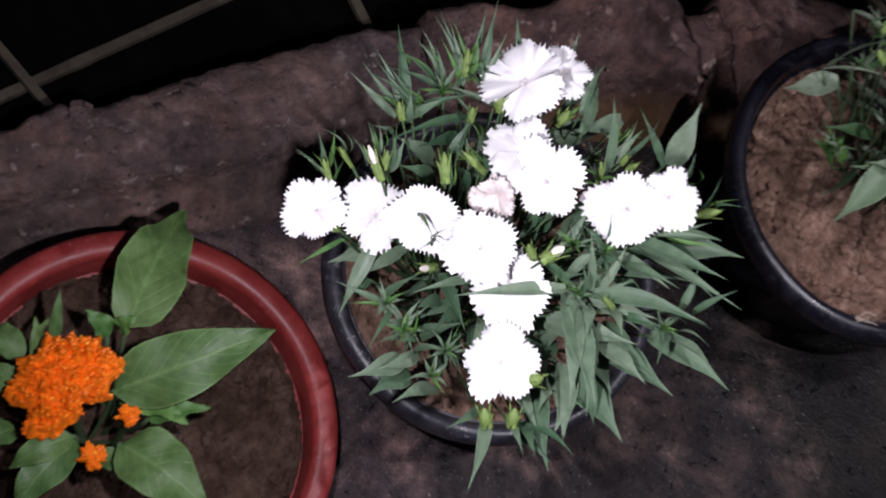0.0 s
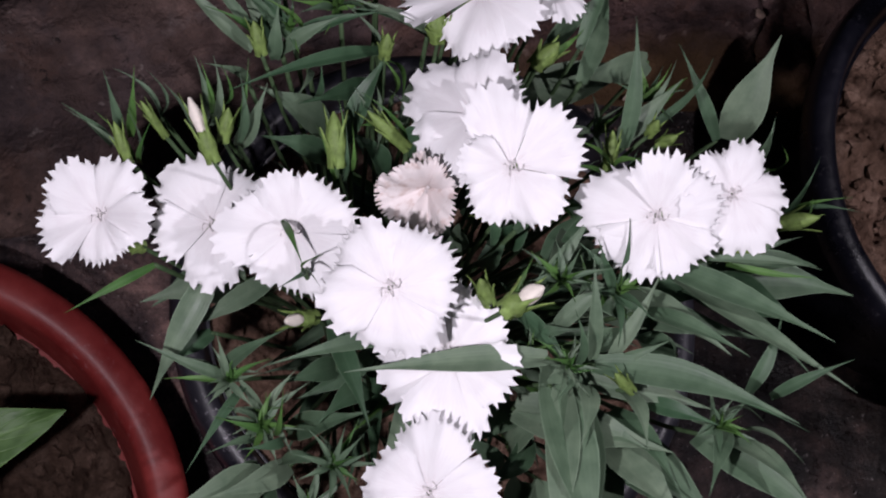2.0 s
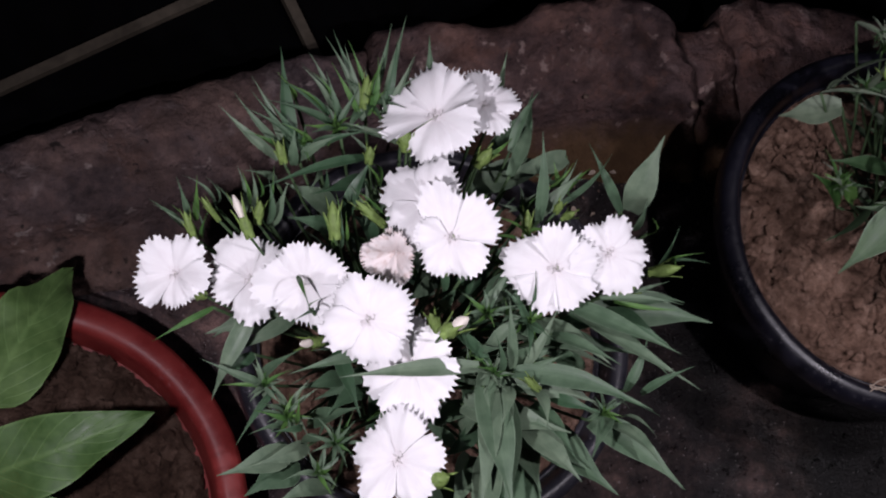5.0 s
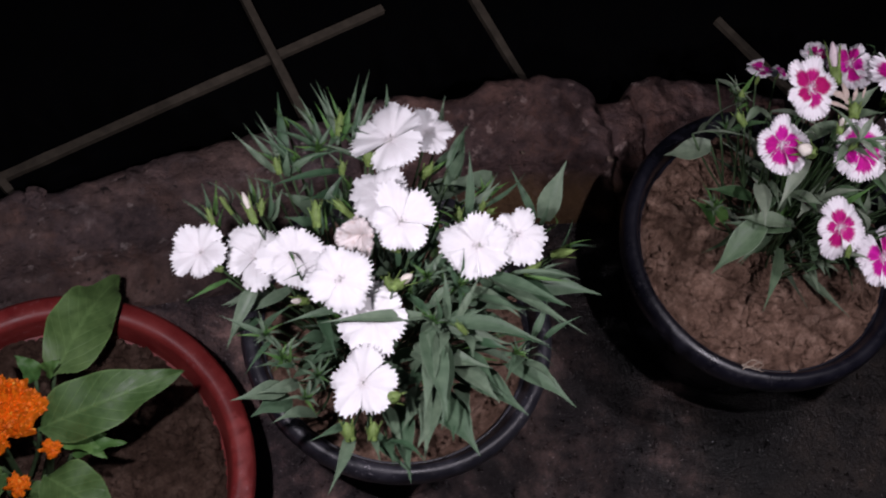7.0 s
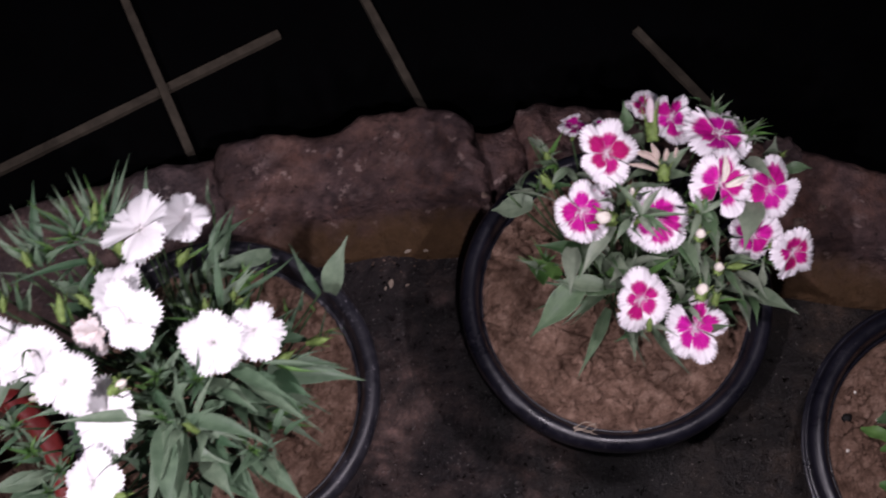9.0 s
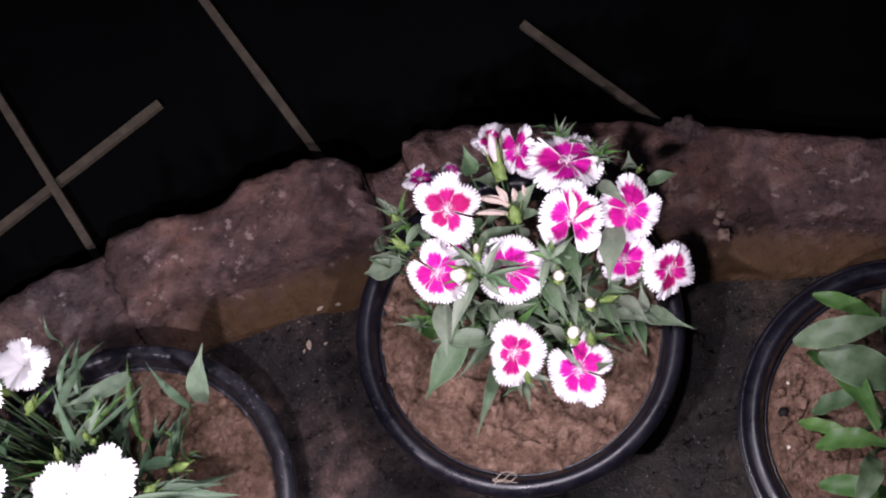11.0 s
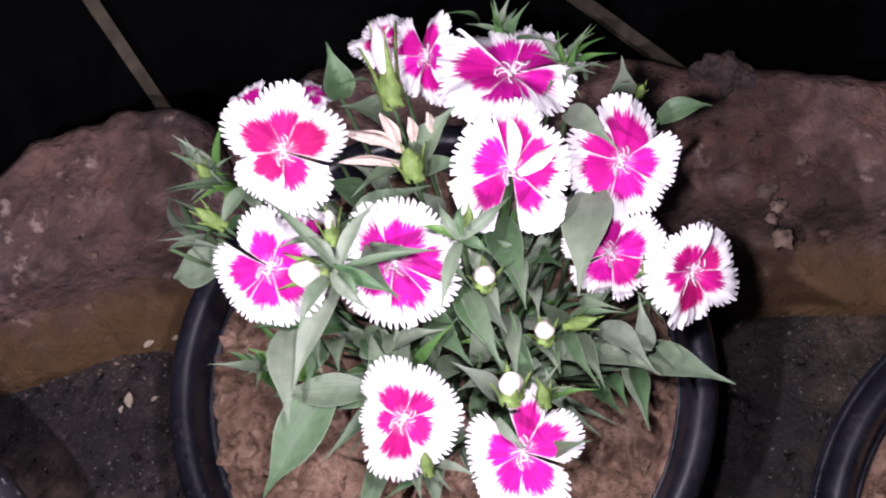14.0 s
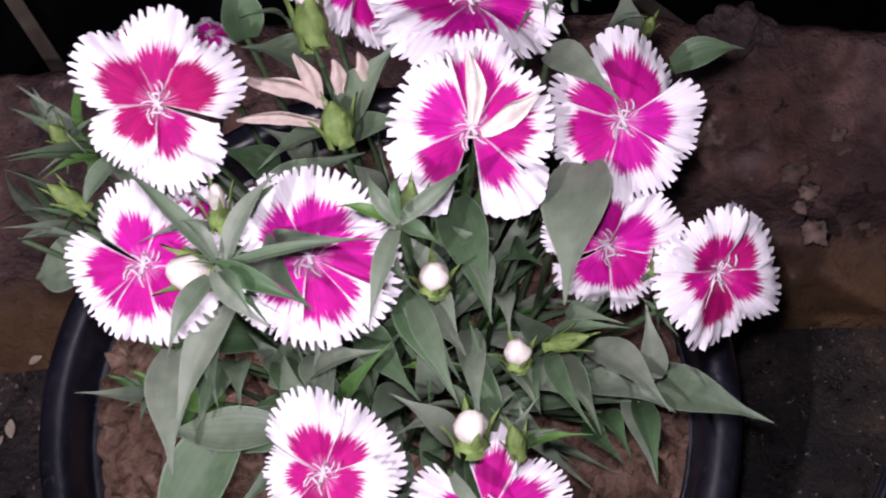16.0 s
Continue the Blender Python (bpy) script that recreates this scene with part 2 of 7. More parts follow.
CONCRETE, KERB, SOIL, MOIST = concrete(), kerb_stone(), soil_stuff("garden_soil", 1.35), soil_stuff("moist_soil", 0.5)
BLACK = plastic("black_plastic", (0.005, 0.005, 0.009), (0.012, 0.0115, 0.019), 0.3)
WORN = plastic("worn_black_plastic", (0.012, 0.012, 0.018), (0.045, 0.043, 0.054), 0.34, 0.6)
RED = plastic("red_plastic", (0.18, 0.018, 0.018), (0.3, 0.04, 0.035), 0.42, 0.2)
LEAF = leaf_skin("dianthus_leaf", (0.042, 0.095, 0.047), (0.138, 0.192, 0.128))
PALE_LEAF = leaf_skin("grey_green_leaf", (0.05, 0.112, 0.042), (0.2, 0.238, 0.178))
FRESH = leaf_skin("young_leaf", (0.05, 0.13, 0.033), (0.1, 0.205, 0.05))
BROAD = leaf_skin("broad_leaf", (0.056, 0.118, 0.034), (0.105, 0.18, 0.055), True)
GLOSSY = leaf_skin("green_leaf", (0.06, 0.115, 0.05), (0.12, 0.17, 0.1))
CALYX = plain("calyx_green", (0.17, 0.25, 0.07), 0.55, 0.4, 260)
STEM = plain("stem_green", (0.055, 0.095, 0.042), 0.6, 0.25, 200)
WHITE = petal_skin("white_petal", (0.83, 0.81, 0.825), (0.85, 0.84, 0.855), (0.62, 0.54, 0.55))
MAGENTA = petal_skin("magenta_petal", (0.49, 0.004, 0.22), (0.84, 0.8, 0.84), (0.78, 0.55, 0.72), 0.65, (0.59, 0.008, 0.34))
CRIMSON = petal_skin("crimson_petal", (0.4, 0.003, 0.11), (0.84, 0.8, 0.84), (0.7, 0.48, 0.64), 0.59, (0.5, 0.005, 0.22))
FADED = petal_skin("faded_petal", (0.72, 0.62, 0.6), (0.76, 0.7, 0.69), (0.4, 0.3, 0.26), 0.6, None, True)
CREAM = plain("bud_cream", (0.78, 0.72, 0.64), 0.7, 0.12, 400)
PINKISH = plain("bud_pink", (0.8, 0.66, 0.7), 0.7, 0.12, 400)
FILAMENT = plain("filament_white", (0.8, 0.7, 0.76), 0.6, 0.1, 300)
WHITE_THREAD = plain("filament_pale", (0.8, 0.76, 0.76), 0.6, 0.1, 300)
WILTED = plain("wilted_petal", (0.58, 0.47, 0.41), 0.75, 0.15, 350)
ORANGE = floret_skin()
WOOD = plain("weathered_slat", (0.064, 0.052, 0.038), 0.8, 0.3, 90)
# darkness of the space behind the kerb is put into this colour
DARK = plain("dark_space_black", (0.0007, 0.0007, 0.001), 0.8, 0.4, 20)
LIME = plain("old_lime", (0.165, 0.115, 0.092), 0.9, 0.6, 160)
DEBRIS = plain("dry_debris", (0.42, 0.34, 0.27), 0.85, 0.25, 300)


# ---- builders ----
def mesh_of(name, bm, mat, smooth=True):
    me = bpy.data.meshes.new(name)
    bm.to_mesh(me)
    bm.free()
    for poly in me.polygons:
        poly.use_smooth = smooth
    me.materials.append(mat)
    return me


def part(name, bm, mat, parent=None, label="", smooth=True):
    ob = new(name, mesh_of(name, bm, mat, smooth))
    if parent:
        ob.parent = parent
    if label:
        ob["label"] = label
    return ob


def grid_faces(bm, rows, close=False):
    for a, b in zip(rows, rows[1:]):
        n = len(a)
        for i in range(n if close else n - 1):
            bm.faces.new((a[i], a[(i + 1) % n], b[(i + 1) % n], b[i]))


def revolve(profile, steps=72, wobble=0.0):
    bm = bmesh.new()
    rows = []
    for r, z in profile:
        ring = []
        for i in range(steps):
            a = 2 * math.pi * i / steps
            k = r * (1 + wobble * noise.noise((math.cos(a) * 2, math.sin(a) * 2, z * 20)))
            ring.append(bm.verts.new((k * math.cos(a), k * math.sin(a), z)))
        rows.append(ring)
    grid_faces(bm, rows, True)
    return bm


def tube(bm, points, r0, r1, sides=6):
    rows, n = [], len(points)
    for i, p in enumerate(points):
        d = Vector(points[min(i + 1, n - 1)]) - Vector(points[max(i - 1, 0)])
        d = d.normalized() if d.length > 1e-9 else Vector((0, 0, 1))
        u = d.orthogonal().normalized()
        v = d.cross(u)
        r = r0 + (r1 - r0) * i / max(n - 1, 1)
        rows.append([bm.verts.new(Vector(p) + r * (math.cos(k * 2 * math.pi / sides) * u + math.sin(k * 2 * math.pi / sides) * v)) for k in range(sides)])
    grid_faces(bm, rows, True)
    bm.faces.new(rows[-1])


def grain_template():
    bm = bmesh.new()
    bmesh.ops.create_icosphere(bm, subdivisions=1, radius=1.0)
    bm.verts.index_update()
    shape = [v.co.copy() for v in bm.verts], [[v.index for v in f.verts] for f in bm.faces]
    bm.free()
    return shape


GRAIN = grain_template()


def add_grain(bm, at, size):
    """One small lump; size is a vector, or a function of the corner for a ragged one."""
    verts = [bm.verts.new(size(co) + at) for co in GRAIN[0]]
    for f in GRAIN[1]:
        bm.faces.new([verts[i] for i in f])


def along(points, x):
    """y on a polyline of (x, y) pairs."""
    for (x0, y0), (x1, y1) in zip(points, points[1:]):
        if x <= x1:
            return y0 + (y1 - y0) * (x - x0) / (x1 - x0)
    return points[-1][1]


# ---- the yard: ground, lower ground, kerb, slats ----
FOOT = ((-30, -10), (-3, -0.75), (-1.2, 0.02), (-0.6, 0.12), (-0.297, 0.129), (-0.17, 0.116), (-0.07, 0.11), (0.0, 0.118), (0.077, 0.132), (0.107, 0.129), (0.136, 0.126),
        (0.164, 0.122), (0.19, 0.114), (0.215, 0.11), (0.246, 0.103), (0.3, 0.085), (0.45, 0.02), (0.486, 0.006), (0.518, -0.008), (0.547, -0.018), (0.62, -0.06), (0.9, -0.22), (1.5, -0.6), (3, -1.9), (30, -29))
BACK = ((-30, -9.9), (-3, -0.65), (-1.2, 0.12), (-0.6, 0.19), (-0.282, 0.199), (-0.239, 0.211), (-0.216, 0.204), (-0.143, 0.215), (-0.072, 0.222), (-0.006, 0.226), (0.028, 0.2205), (0.0397, 0.233), (0.09, 0.231),
        (0.12, 0.219), (0.139, 0.22), (0.16, 0.23), (0.19, 0.228), (0.21, 0.226), (0.2372, 0.216), (0.25, 0.201), (0.26, 0.194), (0.283, 0.196), (0.288, 0.21), (0.326, 0.203), (0.36, 0.19),
        (0.468, 0.14), (0.478, 0.13), (0.51, 0.117), (0.565, 0.085), (0.623, 0.051), (0.9, -0.1), (1.5, -0.5), (3, -1.78), (30, -28.8))


def build_ground():
    bm = bmesh.new()
    xs = [-30, -8, -3, -1.5] + [-0.9 + 0.02 * i for i in range(106)] + [1.6, 3, 8, 30]
    rows = []
    for x in xs:
        top = along(FOOT, x) + 0.05
        ys = [top - 0.018 * k for k in range(40)] + [top - 1.2, top - 3, top - 9, top - 60]
        rows.append([bm.verts.new((x, y, 0.0022 * noise.noise((x * 14, y * 14, 3)) + 0.0008 * noise.noise((x * 70, y * 70, 9)) if abs(y) < 2 and abs(x) < 2 else 0)) for y in ys])
    grid_faces(bm, rows)
    bmesh.ops.reverse_faces(bm, faces=bm.faces)
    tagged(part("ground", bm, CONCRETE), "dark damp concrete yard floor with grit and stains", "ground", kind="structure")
    # lower ground, painted near-black for the dark space beneath the slats
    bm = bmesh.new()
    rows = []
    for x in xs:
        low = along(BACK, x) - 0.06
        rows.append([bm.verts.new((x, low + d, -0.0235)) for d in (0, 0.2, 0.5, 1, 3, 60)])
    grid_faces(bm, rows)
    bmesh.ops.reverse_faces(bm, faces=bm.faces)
    tagged(part("lower_ground", bm, DARK), "lower ground coloured near-black for the dark space behind the kerb", "ground", kind="structure")


def kerb_block(x0, x1, label, seed, lift=0.0):
    bm = bmesh.new()
    fine0, fine1 = max(x0, -0.8), min(x1, 1.0)
    nx = max(int((fine1 - fine0) / 0.004), 8)
    xs = [x0 + (fine0 - x0) * k / 8 for k in range(8) if fine0 > x0] + [fine0 + (fine1 - fine0) * k / nx for k in range(nx + 1)]
    xs += [fine1 + (x1 - fine1) * k / 8 for k in range(1, 9) if x1 > fine1]
    nx = len(xs) - 1
    rows = []
    for i, x in enumerate(xs):
        foot, back = along(FOOT, x) - 0.004, along(BACK, x) + 0.004 * noise.noise((x * 60, seed, 0))
        end = min(x - x0, x1 - x)
        rough = 0.0
        if i in (0, nx) or end < 0.008:
            rough = max(0, 1 - end / 0.008)
        row = [bm.verts.new((x, foot - 0.001, -0.012))]
        for k in range(33):
            u = k / 32
            ledge = 0.6 + 0.05 * noise.noise((x * 18, seed, 4))
            if u < 0.3:
                z = 0.022 * (u / 0.3) ** 0.7
            elif u < 0.44:
                z = 0.022 + (0.024 + lift) * math.sin((u - 0.3) / 0.14 * 1.571)
            else:
                z = 0.046 + lift + 0.0055 * min(1, max(0, (u - ledge) / 0.035))
            z += 0.005 * noise.noise((x * 22 + seed, u * 3.5, 1)) + 0.0035 * noise.noise((x * 75, u * 10 + seed, 2)) + 0.0018 * noise.noise((x * 190, u * 22, seed))
            z -= 0.006 * max(0, 1 - end / 0.007) + 0.006 * max(0, (u - 0.93) / 0.07)
            jag = rough * (0.007 * noise.noise((u * 3 + 40 * round(x0 if i < nx / 2 else x1, 2), 7, 0)) + 0.003 * noise.noise((u * 14, 9, round(x0 if i < nx / 2 else x1, 2))))
            row.append(bm.verts.new((x + jag, foot + (back - foot) * u, max(z, -0.01))))
        row.append(bm.verts.new((x, back + 0.002, 0.012)))
        row.append(bm.verts.new((x, back - 0.004, -0.1)))
        rows.append(row)
    grid_faces(bm, rows)
    bm.faces.new(rows[0][::-1])
    bm.faces.new(rows[-1])
    bmesh.ops.recalc_face_normals(bm, faces=bm.faces)
    tagged(part("kerb_block", bm, KERB), label, "kerb", "kerb of rough blocks")


build_ground()
kerb_block(-3, 0.034, "long rough brown mortar kerb block with pale lime spots", 2)
kerb_block(0.034, 0.25, "broken reddish-brown kerb block with an ochre foot", 3, 0.003)
kerb_block(0.25, 0.285, "low grey mortar joint piece of the kerb", 4, -0.006)
kerb_block(0.285, 3, "long stained brown kerb block with pale patches", 5, 0.001)


def kerb_lump(x, y, r, seed, mat=None):
    bm = bmesh.new()
    bmesh.ops.create_icosphere(bm, subdivisions=4, radius=r)
    for v in bm.verts:
        v.co *= 1 + 0.5 * noise.noise(v.co * 110 + Vector((seed, 0, 0))) + 0.25 * noise.noise(v.co * 300 + Vector((0, seed, 0)))
        v.co.z = v.co.z * 0.38 + 0.052
    ob = part("mortar_lump", bm, mat or KERB)
    ob.location = (x, y, 0)
    tagged(ob, "crumbled grey mortar lump on the kerb edge", "mortar lump")


kerb_lump(0.497, 0.118, 0.011, 3)
kerb_lump(0.486, 0.124, 0.006, 8)
kerb_lump(0.506, 0.109, 0.005, 12)
kerb_lump(-0.23, 0.2, 0.009, 5)


def lime_flake(x, y, r, seed):
    """A thin ragged flake of old lime sticking to the kerb."""
    bm = bmesh.new()
    bmesh.ops.create_icosphere(bm, subdivisions=3, radius=r)
    for v in bm.verts:
        v.co *= 1 + 0.85 * noise.noise(v.co / r * 1.9 + Vector((seed * 7.3, 0, 0))) + 0.2 * noise.noise(v.co / r * 5)
        v.co.z = v.co.z * 0.09 + 0.0495
    ob = part("lime_flake", bm, LIME)
    ob.location = (x, y, 0)
    tagged(ob, "pale crumbling lime flake on the brown kerb", "lime flake", "lime flakes on the kerb")


lime_flake(0.4896, 0.0554, 0.0045, 20)
lime_flake(0.4913, 0.0458, 0.0038, 21)
lime_flake(0.4863, 0.0290, 0.005, 22)
lime_flake(0.5111, 0.0621, 0.0028, 23)
lime_flake(0.4854, 0.0404, 0.0025, 24)
lime_flake(0.1623, 0.1813, 0.0035, 2)
lime_flake(0.1257, 0.1971, 0.003, 3)
lime_flake(0.1976, 0.2142, 0.0016, 4)
lime_flake(0.1704, 0.1596, 0.0016, 6)
lime_flake(0.0537, 0.1693, 0.0022, 7)
lime_flake(0.2424, 0.192, 0.0034, 8)
lime_flake(0.2434, 0.1667, 0.003, 9)
lime_flake(0.2432, 0.1382, 0.0026, 10)


def slat(a, b, width, z, label):
    a, b = Vector((*a, z)), Vector((*b, z))
    d = (b - a).normalized()
    side = Vector((-d.y, d.x, 0)) * width / 2
    bm = bmesh.new()
    rows, n = [], 40
    for i in range(n + 1):
        p = a + (b - a) * i / n
        k = 1 + 0.12 * noise.noise((p.x * 40, p.y * 40, z * 9))
        h = 0.003
        ring = [p - side * k + Vector((0, 0, -h)), p - side * k * 0.9 + Vector((0, 0, h)), p + side * k * 0.9 + Vector((0, 0, h)), p + side * k + Vector((0, 0, -h))]
        rows.append([bm.verts.new(q) for q in ring])
    grid_faces(bm, rows, True)
    bm.faces.new(rows[0][::-1])
    bm.faces.new(rows[-1])
    tagged(part("wooden_slat", bm, WOOD, smooth=False), label, "slat", "slats on the black sheet")


slat((-0.75, 0.12), (0.112, 0.354), 0.0082, -0.0205, "weathered tan wooden slat lying along the kerb")
slat((-0.045, 0.58), (0.018, 0.23), 0.0082, -0.0145, "weathered tan wooden slat crossing another slat")
slat((0.152, 0.56), (0.226, 0.225), 0.0082, -0.0205, "weathered tan wooden slat running under the kerb")
slat((0.424, 0.284), (0.5, 0.135), 0.0078, -0.0205, "short weathered wooden slat with a cut end")
slat((-0.33, 0.42), (-0.232, 0.215), 0.0078, -0.0145, "weathered tan wooden slat crossing another slat")


# ---- pots and soil ----
def black_pot(x, y, r=0.115, h=0.168, label="", skin=None):
    skin = skin or BLACK
    pot = tagged(new("flower_pot"), label, "pot", "black plastic pots")
    pot.location = (x, y, 0)
    k = r / 0.115
    body = [(0.0, 0.004), (0.072, 0.004), (0.077, 0.0), (0.08, 0.004), (0.0985, h - 0.034), (0.1005, h - 0.03), (0.1005, h - 0.016),
            (0.0985, h - 0.014), (0.0965, h - 0.03), (0.077, 0.01), (0.0, 0.01)]
    part("body", revolve([(a * k, b) for a, b in body], 80), skin, pot)
    lip = [(0.0965, h - 0.036), (0.0995, h - 0.016), (0.1025, h - 0.0055), (0.1038, h - 0.0022), (0.1055, h - 0.0004), (0.1082, h), (0.111, h - 0.0008), (0.1132, h - 0.0026), (0.1146, h - 0.006),
           (0.115, h - 0.011), (0.1143, h - 0.0175), (0.113, h - 0.0205), (0.1085, h - 0.0215), (0.1045, h - 0.0215), (0.1045, h - 0.027), (0.0995, h - 0.027)]
    lip = [(a * k, b) for a, b in lip]
    part("rim", revolve(lip, 96, 0.006), skin, pot, "rolled glossy rim with scuffs")
    return pot


def ridge(pot, r, z):
    """A thin moulded ring round a pot's rim."""
    prof = [(r - 0.0004 + 0.0016 * math.cos(q), z + 0.0016 * math.sin(q)) for q in (i * math.pi / 4 for i in range(9))]
    part("rim_ridge", revolve(prof, 96), BLACK, pot)


def red_pot(x, y, r, h, label):
    pot = tagged(new("flower_pot"), label, "pot")
    pot.location = (x, y, 0)
    body = [(0.0, 0.004), (0.066, 0.004), (0.07, 0.0), (0.074, 0.006), (r - 0.014, h - 0.03), (r - 0.017, h - 0.03), (0.068, 0.012), (0.0, 0.012)]
    part("body", revolve(body, 80), RED, pot)
    lip = [(r - 0.02, h - 0.045), (r - 0.0185, h - 0.006), (r - 0.0165, h - 0.001), (r - 0.012, h), (r - 0.004, h - 0.001), (r - 0.0008, h - 0.004),
           (r, h - 0.01), (r - 0.002, h - 0.03), (r - 0.005, h - 0.031), (r - 0.012, h - 0.028)]
    part("rim", revolve(lip, 96, 0.004), RED, pot, "flat faded red rim")
    return pot


def soil(x, y, z, r, seed, label, mat=None, cracked=0.5):
    """Clods of earth with cracks between them, finer lumps on top and loose crumbs."""
    mat = mat or SOIL
    bm = bmesh.new()
    rows = []
    rings, steps = 110, 280
    for k in range(rings):
        rr = r * k / (rings - 1)
        ring = []
        for i in range(steps):
            a = 2 * math.pi * i / steps
            q = Vector((rr * math.cos(a), rr * math.sin(a), seed))
            warp = q + 0.006 * Vector((noise.noise(q * 60), noise.noise(q * 60 + Vector((5, 0, 0))), 0))
            near, spots = noise.voronoi(Vector((warp.x * 52, warp.y * 52, seed * 3.1)))
            clod = min(1, (near[1] - near[0]) * (4.5 + 4 * cracked))
            tilt = noise.noise(spots[0] * 5.3) + (warp.x * 52 - spots[0].x) * noise.noise(spots[0] * 9.1) + (warp.y * 52 - spots[0].y) * noise.noise(spots[0] * 7.7)
            fine = noise.voronoi(Vector((warp.x * 190, warp.y * 190, seed * 1.7)))[0]
            lump = (0.005 * noise.noise(q * 22) + 0.007 * cracked * (clod ** 0.5 - 0.6) + 0.0045 * tilt * cracked * clod + (0.0032 - 0.0018 * cracked) * min(1, (fine[1] - fine[0]) * 3)
                    + (0.005 - 0.003 * cracked) * abs(noise.noise(q * 70)) + 0.0011 * noise.noise(q * 330))
            ring.append(bm.verts.new((q.x, q.y, lump + 0.004 * (1 - (k / rings) ** 2) - 0.005 * max(0, (k - rings * 0.93) / (rings * 0.07)))))
        rows.append(ring)
    grid_faces(bm, rows, True)
    ob = part("soil", bm, mat)
    ob.location = (x, y, z)
    tagged(ob, label, "soil", kind="stuff")
    rng = random.Random(seed)
    bm = bmesh.new()
    for i in range(int(1500 - 900 * cracked)):
        a, d, size = rng.uniform(0, 6.283), r * 0.96 * math.sqrt(rng.random()), rng.choice((0.0008, 0.001, 0.0014, 0.0018, 0.0024, 0.0034, 0.0046))
        at = Vector((d * math.cos(a), d * math.sin(a), 0.0065 + 0.004 * noise.noise((d * math.cos(a) * 22, d * math.sin(a) * 22, seed))))
        add_grain(bm, at, lambda co: Vector((co.x, co.y, co.z * 0.7)) * size * (1 + rng.uniform(-0.45, 0.45)))
    crumbs = part("soil_crumbs", bm, mat, smooth=False)
    crumbs.location = (x, y, z)
    tagged(crumbs, "loose crumbs of brown soil in a pot", "soil", kind="stuff")


WHITE_POT, PINK_POT, SIDE_POT, RED_POT = (0.006, 0.0095), (0.3097, 0.0076), (0.5352, -0.1621), (-0.248, -0.031)
black_pot(*WHITE_POT, 0.1175, 0.1265, label="scuffed black plastic flower pot holding a white dianthus", skin=WORN)
black_pot(*PINK_POT, 0.1186, 0.1376, label="black plastic flower pot holding a pink and white dianthus")
side_pot = black_pot(*SIDE_POT, 0.1171, 0.1184, label="black plastic flower pot with a ridged rim and a leafy plant")
ridge(side_pot, 0.1185, 0.1065)
ridge(side_pot, 0.1195, 0.101)
red_pot(*RED_POT, 0.133, 0.0965, "faded red plastic flower pot with a wide rim")
soil(*WHITE_POT, 0.106, 0.1, 1, "rough brown soil under the white dianthus")
soil(*PINK_POT, 0.12, 0.1025, 2, "cracked dry brown soil under the pink dianthus", cracked=1.0)
soil(*SIDE_POT, 0.1, 0.099, 3, "reddish brown soil under the leafy plant")
soil(*RED_POT, 0.064, 0.114, 4, "dark brown soil with dry bits in the red pot", MOIST)


# ---- plants ----
def plant(name, x, y, z, label, category):
    ob = tagged(new(name), label, category)
    ob.location = (x, y, z)
    ob["base"] = (x, y, z)
    return ob


white_plant = plant("dianthus_plant", 0.0, 0.0095, 0.098, "bushy dianthus with white fringed flowers and narrow leaves", "flowering plant")
pink_plant = plant("dianthus_plant", 0.325, 0.015, 0.108, "bushy dianthus with magenta flowers edged in white", "flowering plant")
orange_plant = plant("celosia_plant", -0.268, -0.04, 0.062, "young plant with an orange flower head and broad green leaves", "flowering plant")
leafy_plant = plant("leafy_plant", 0.545, -0.16, 0.096, "leafy green plant without flowers", "plant")
leaf_mat = {white_plant: LEAF, pink_plant: PALE_LEAF, orange_plant: BROAD, leafy_plant: GLOSSY}
petal_mat = {white_plant: WHITE, pink_plant: MAGENTA}
leaf_rng = random.Random(11)


def local(pl, p):
    return Vector(p) - Vector(pl["base"])


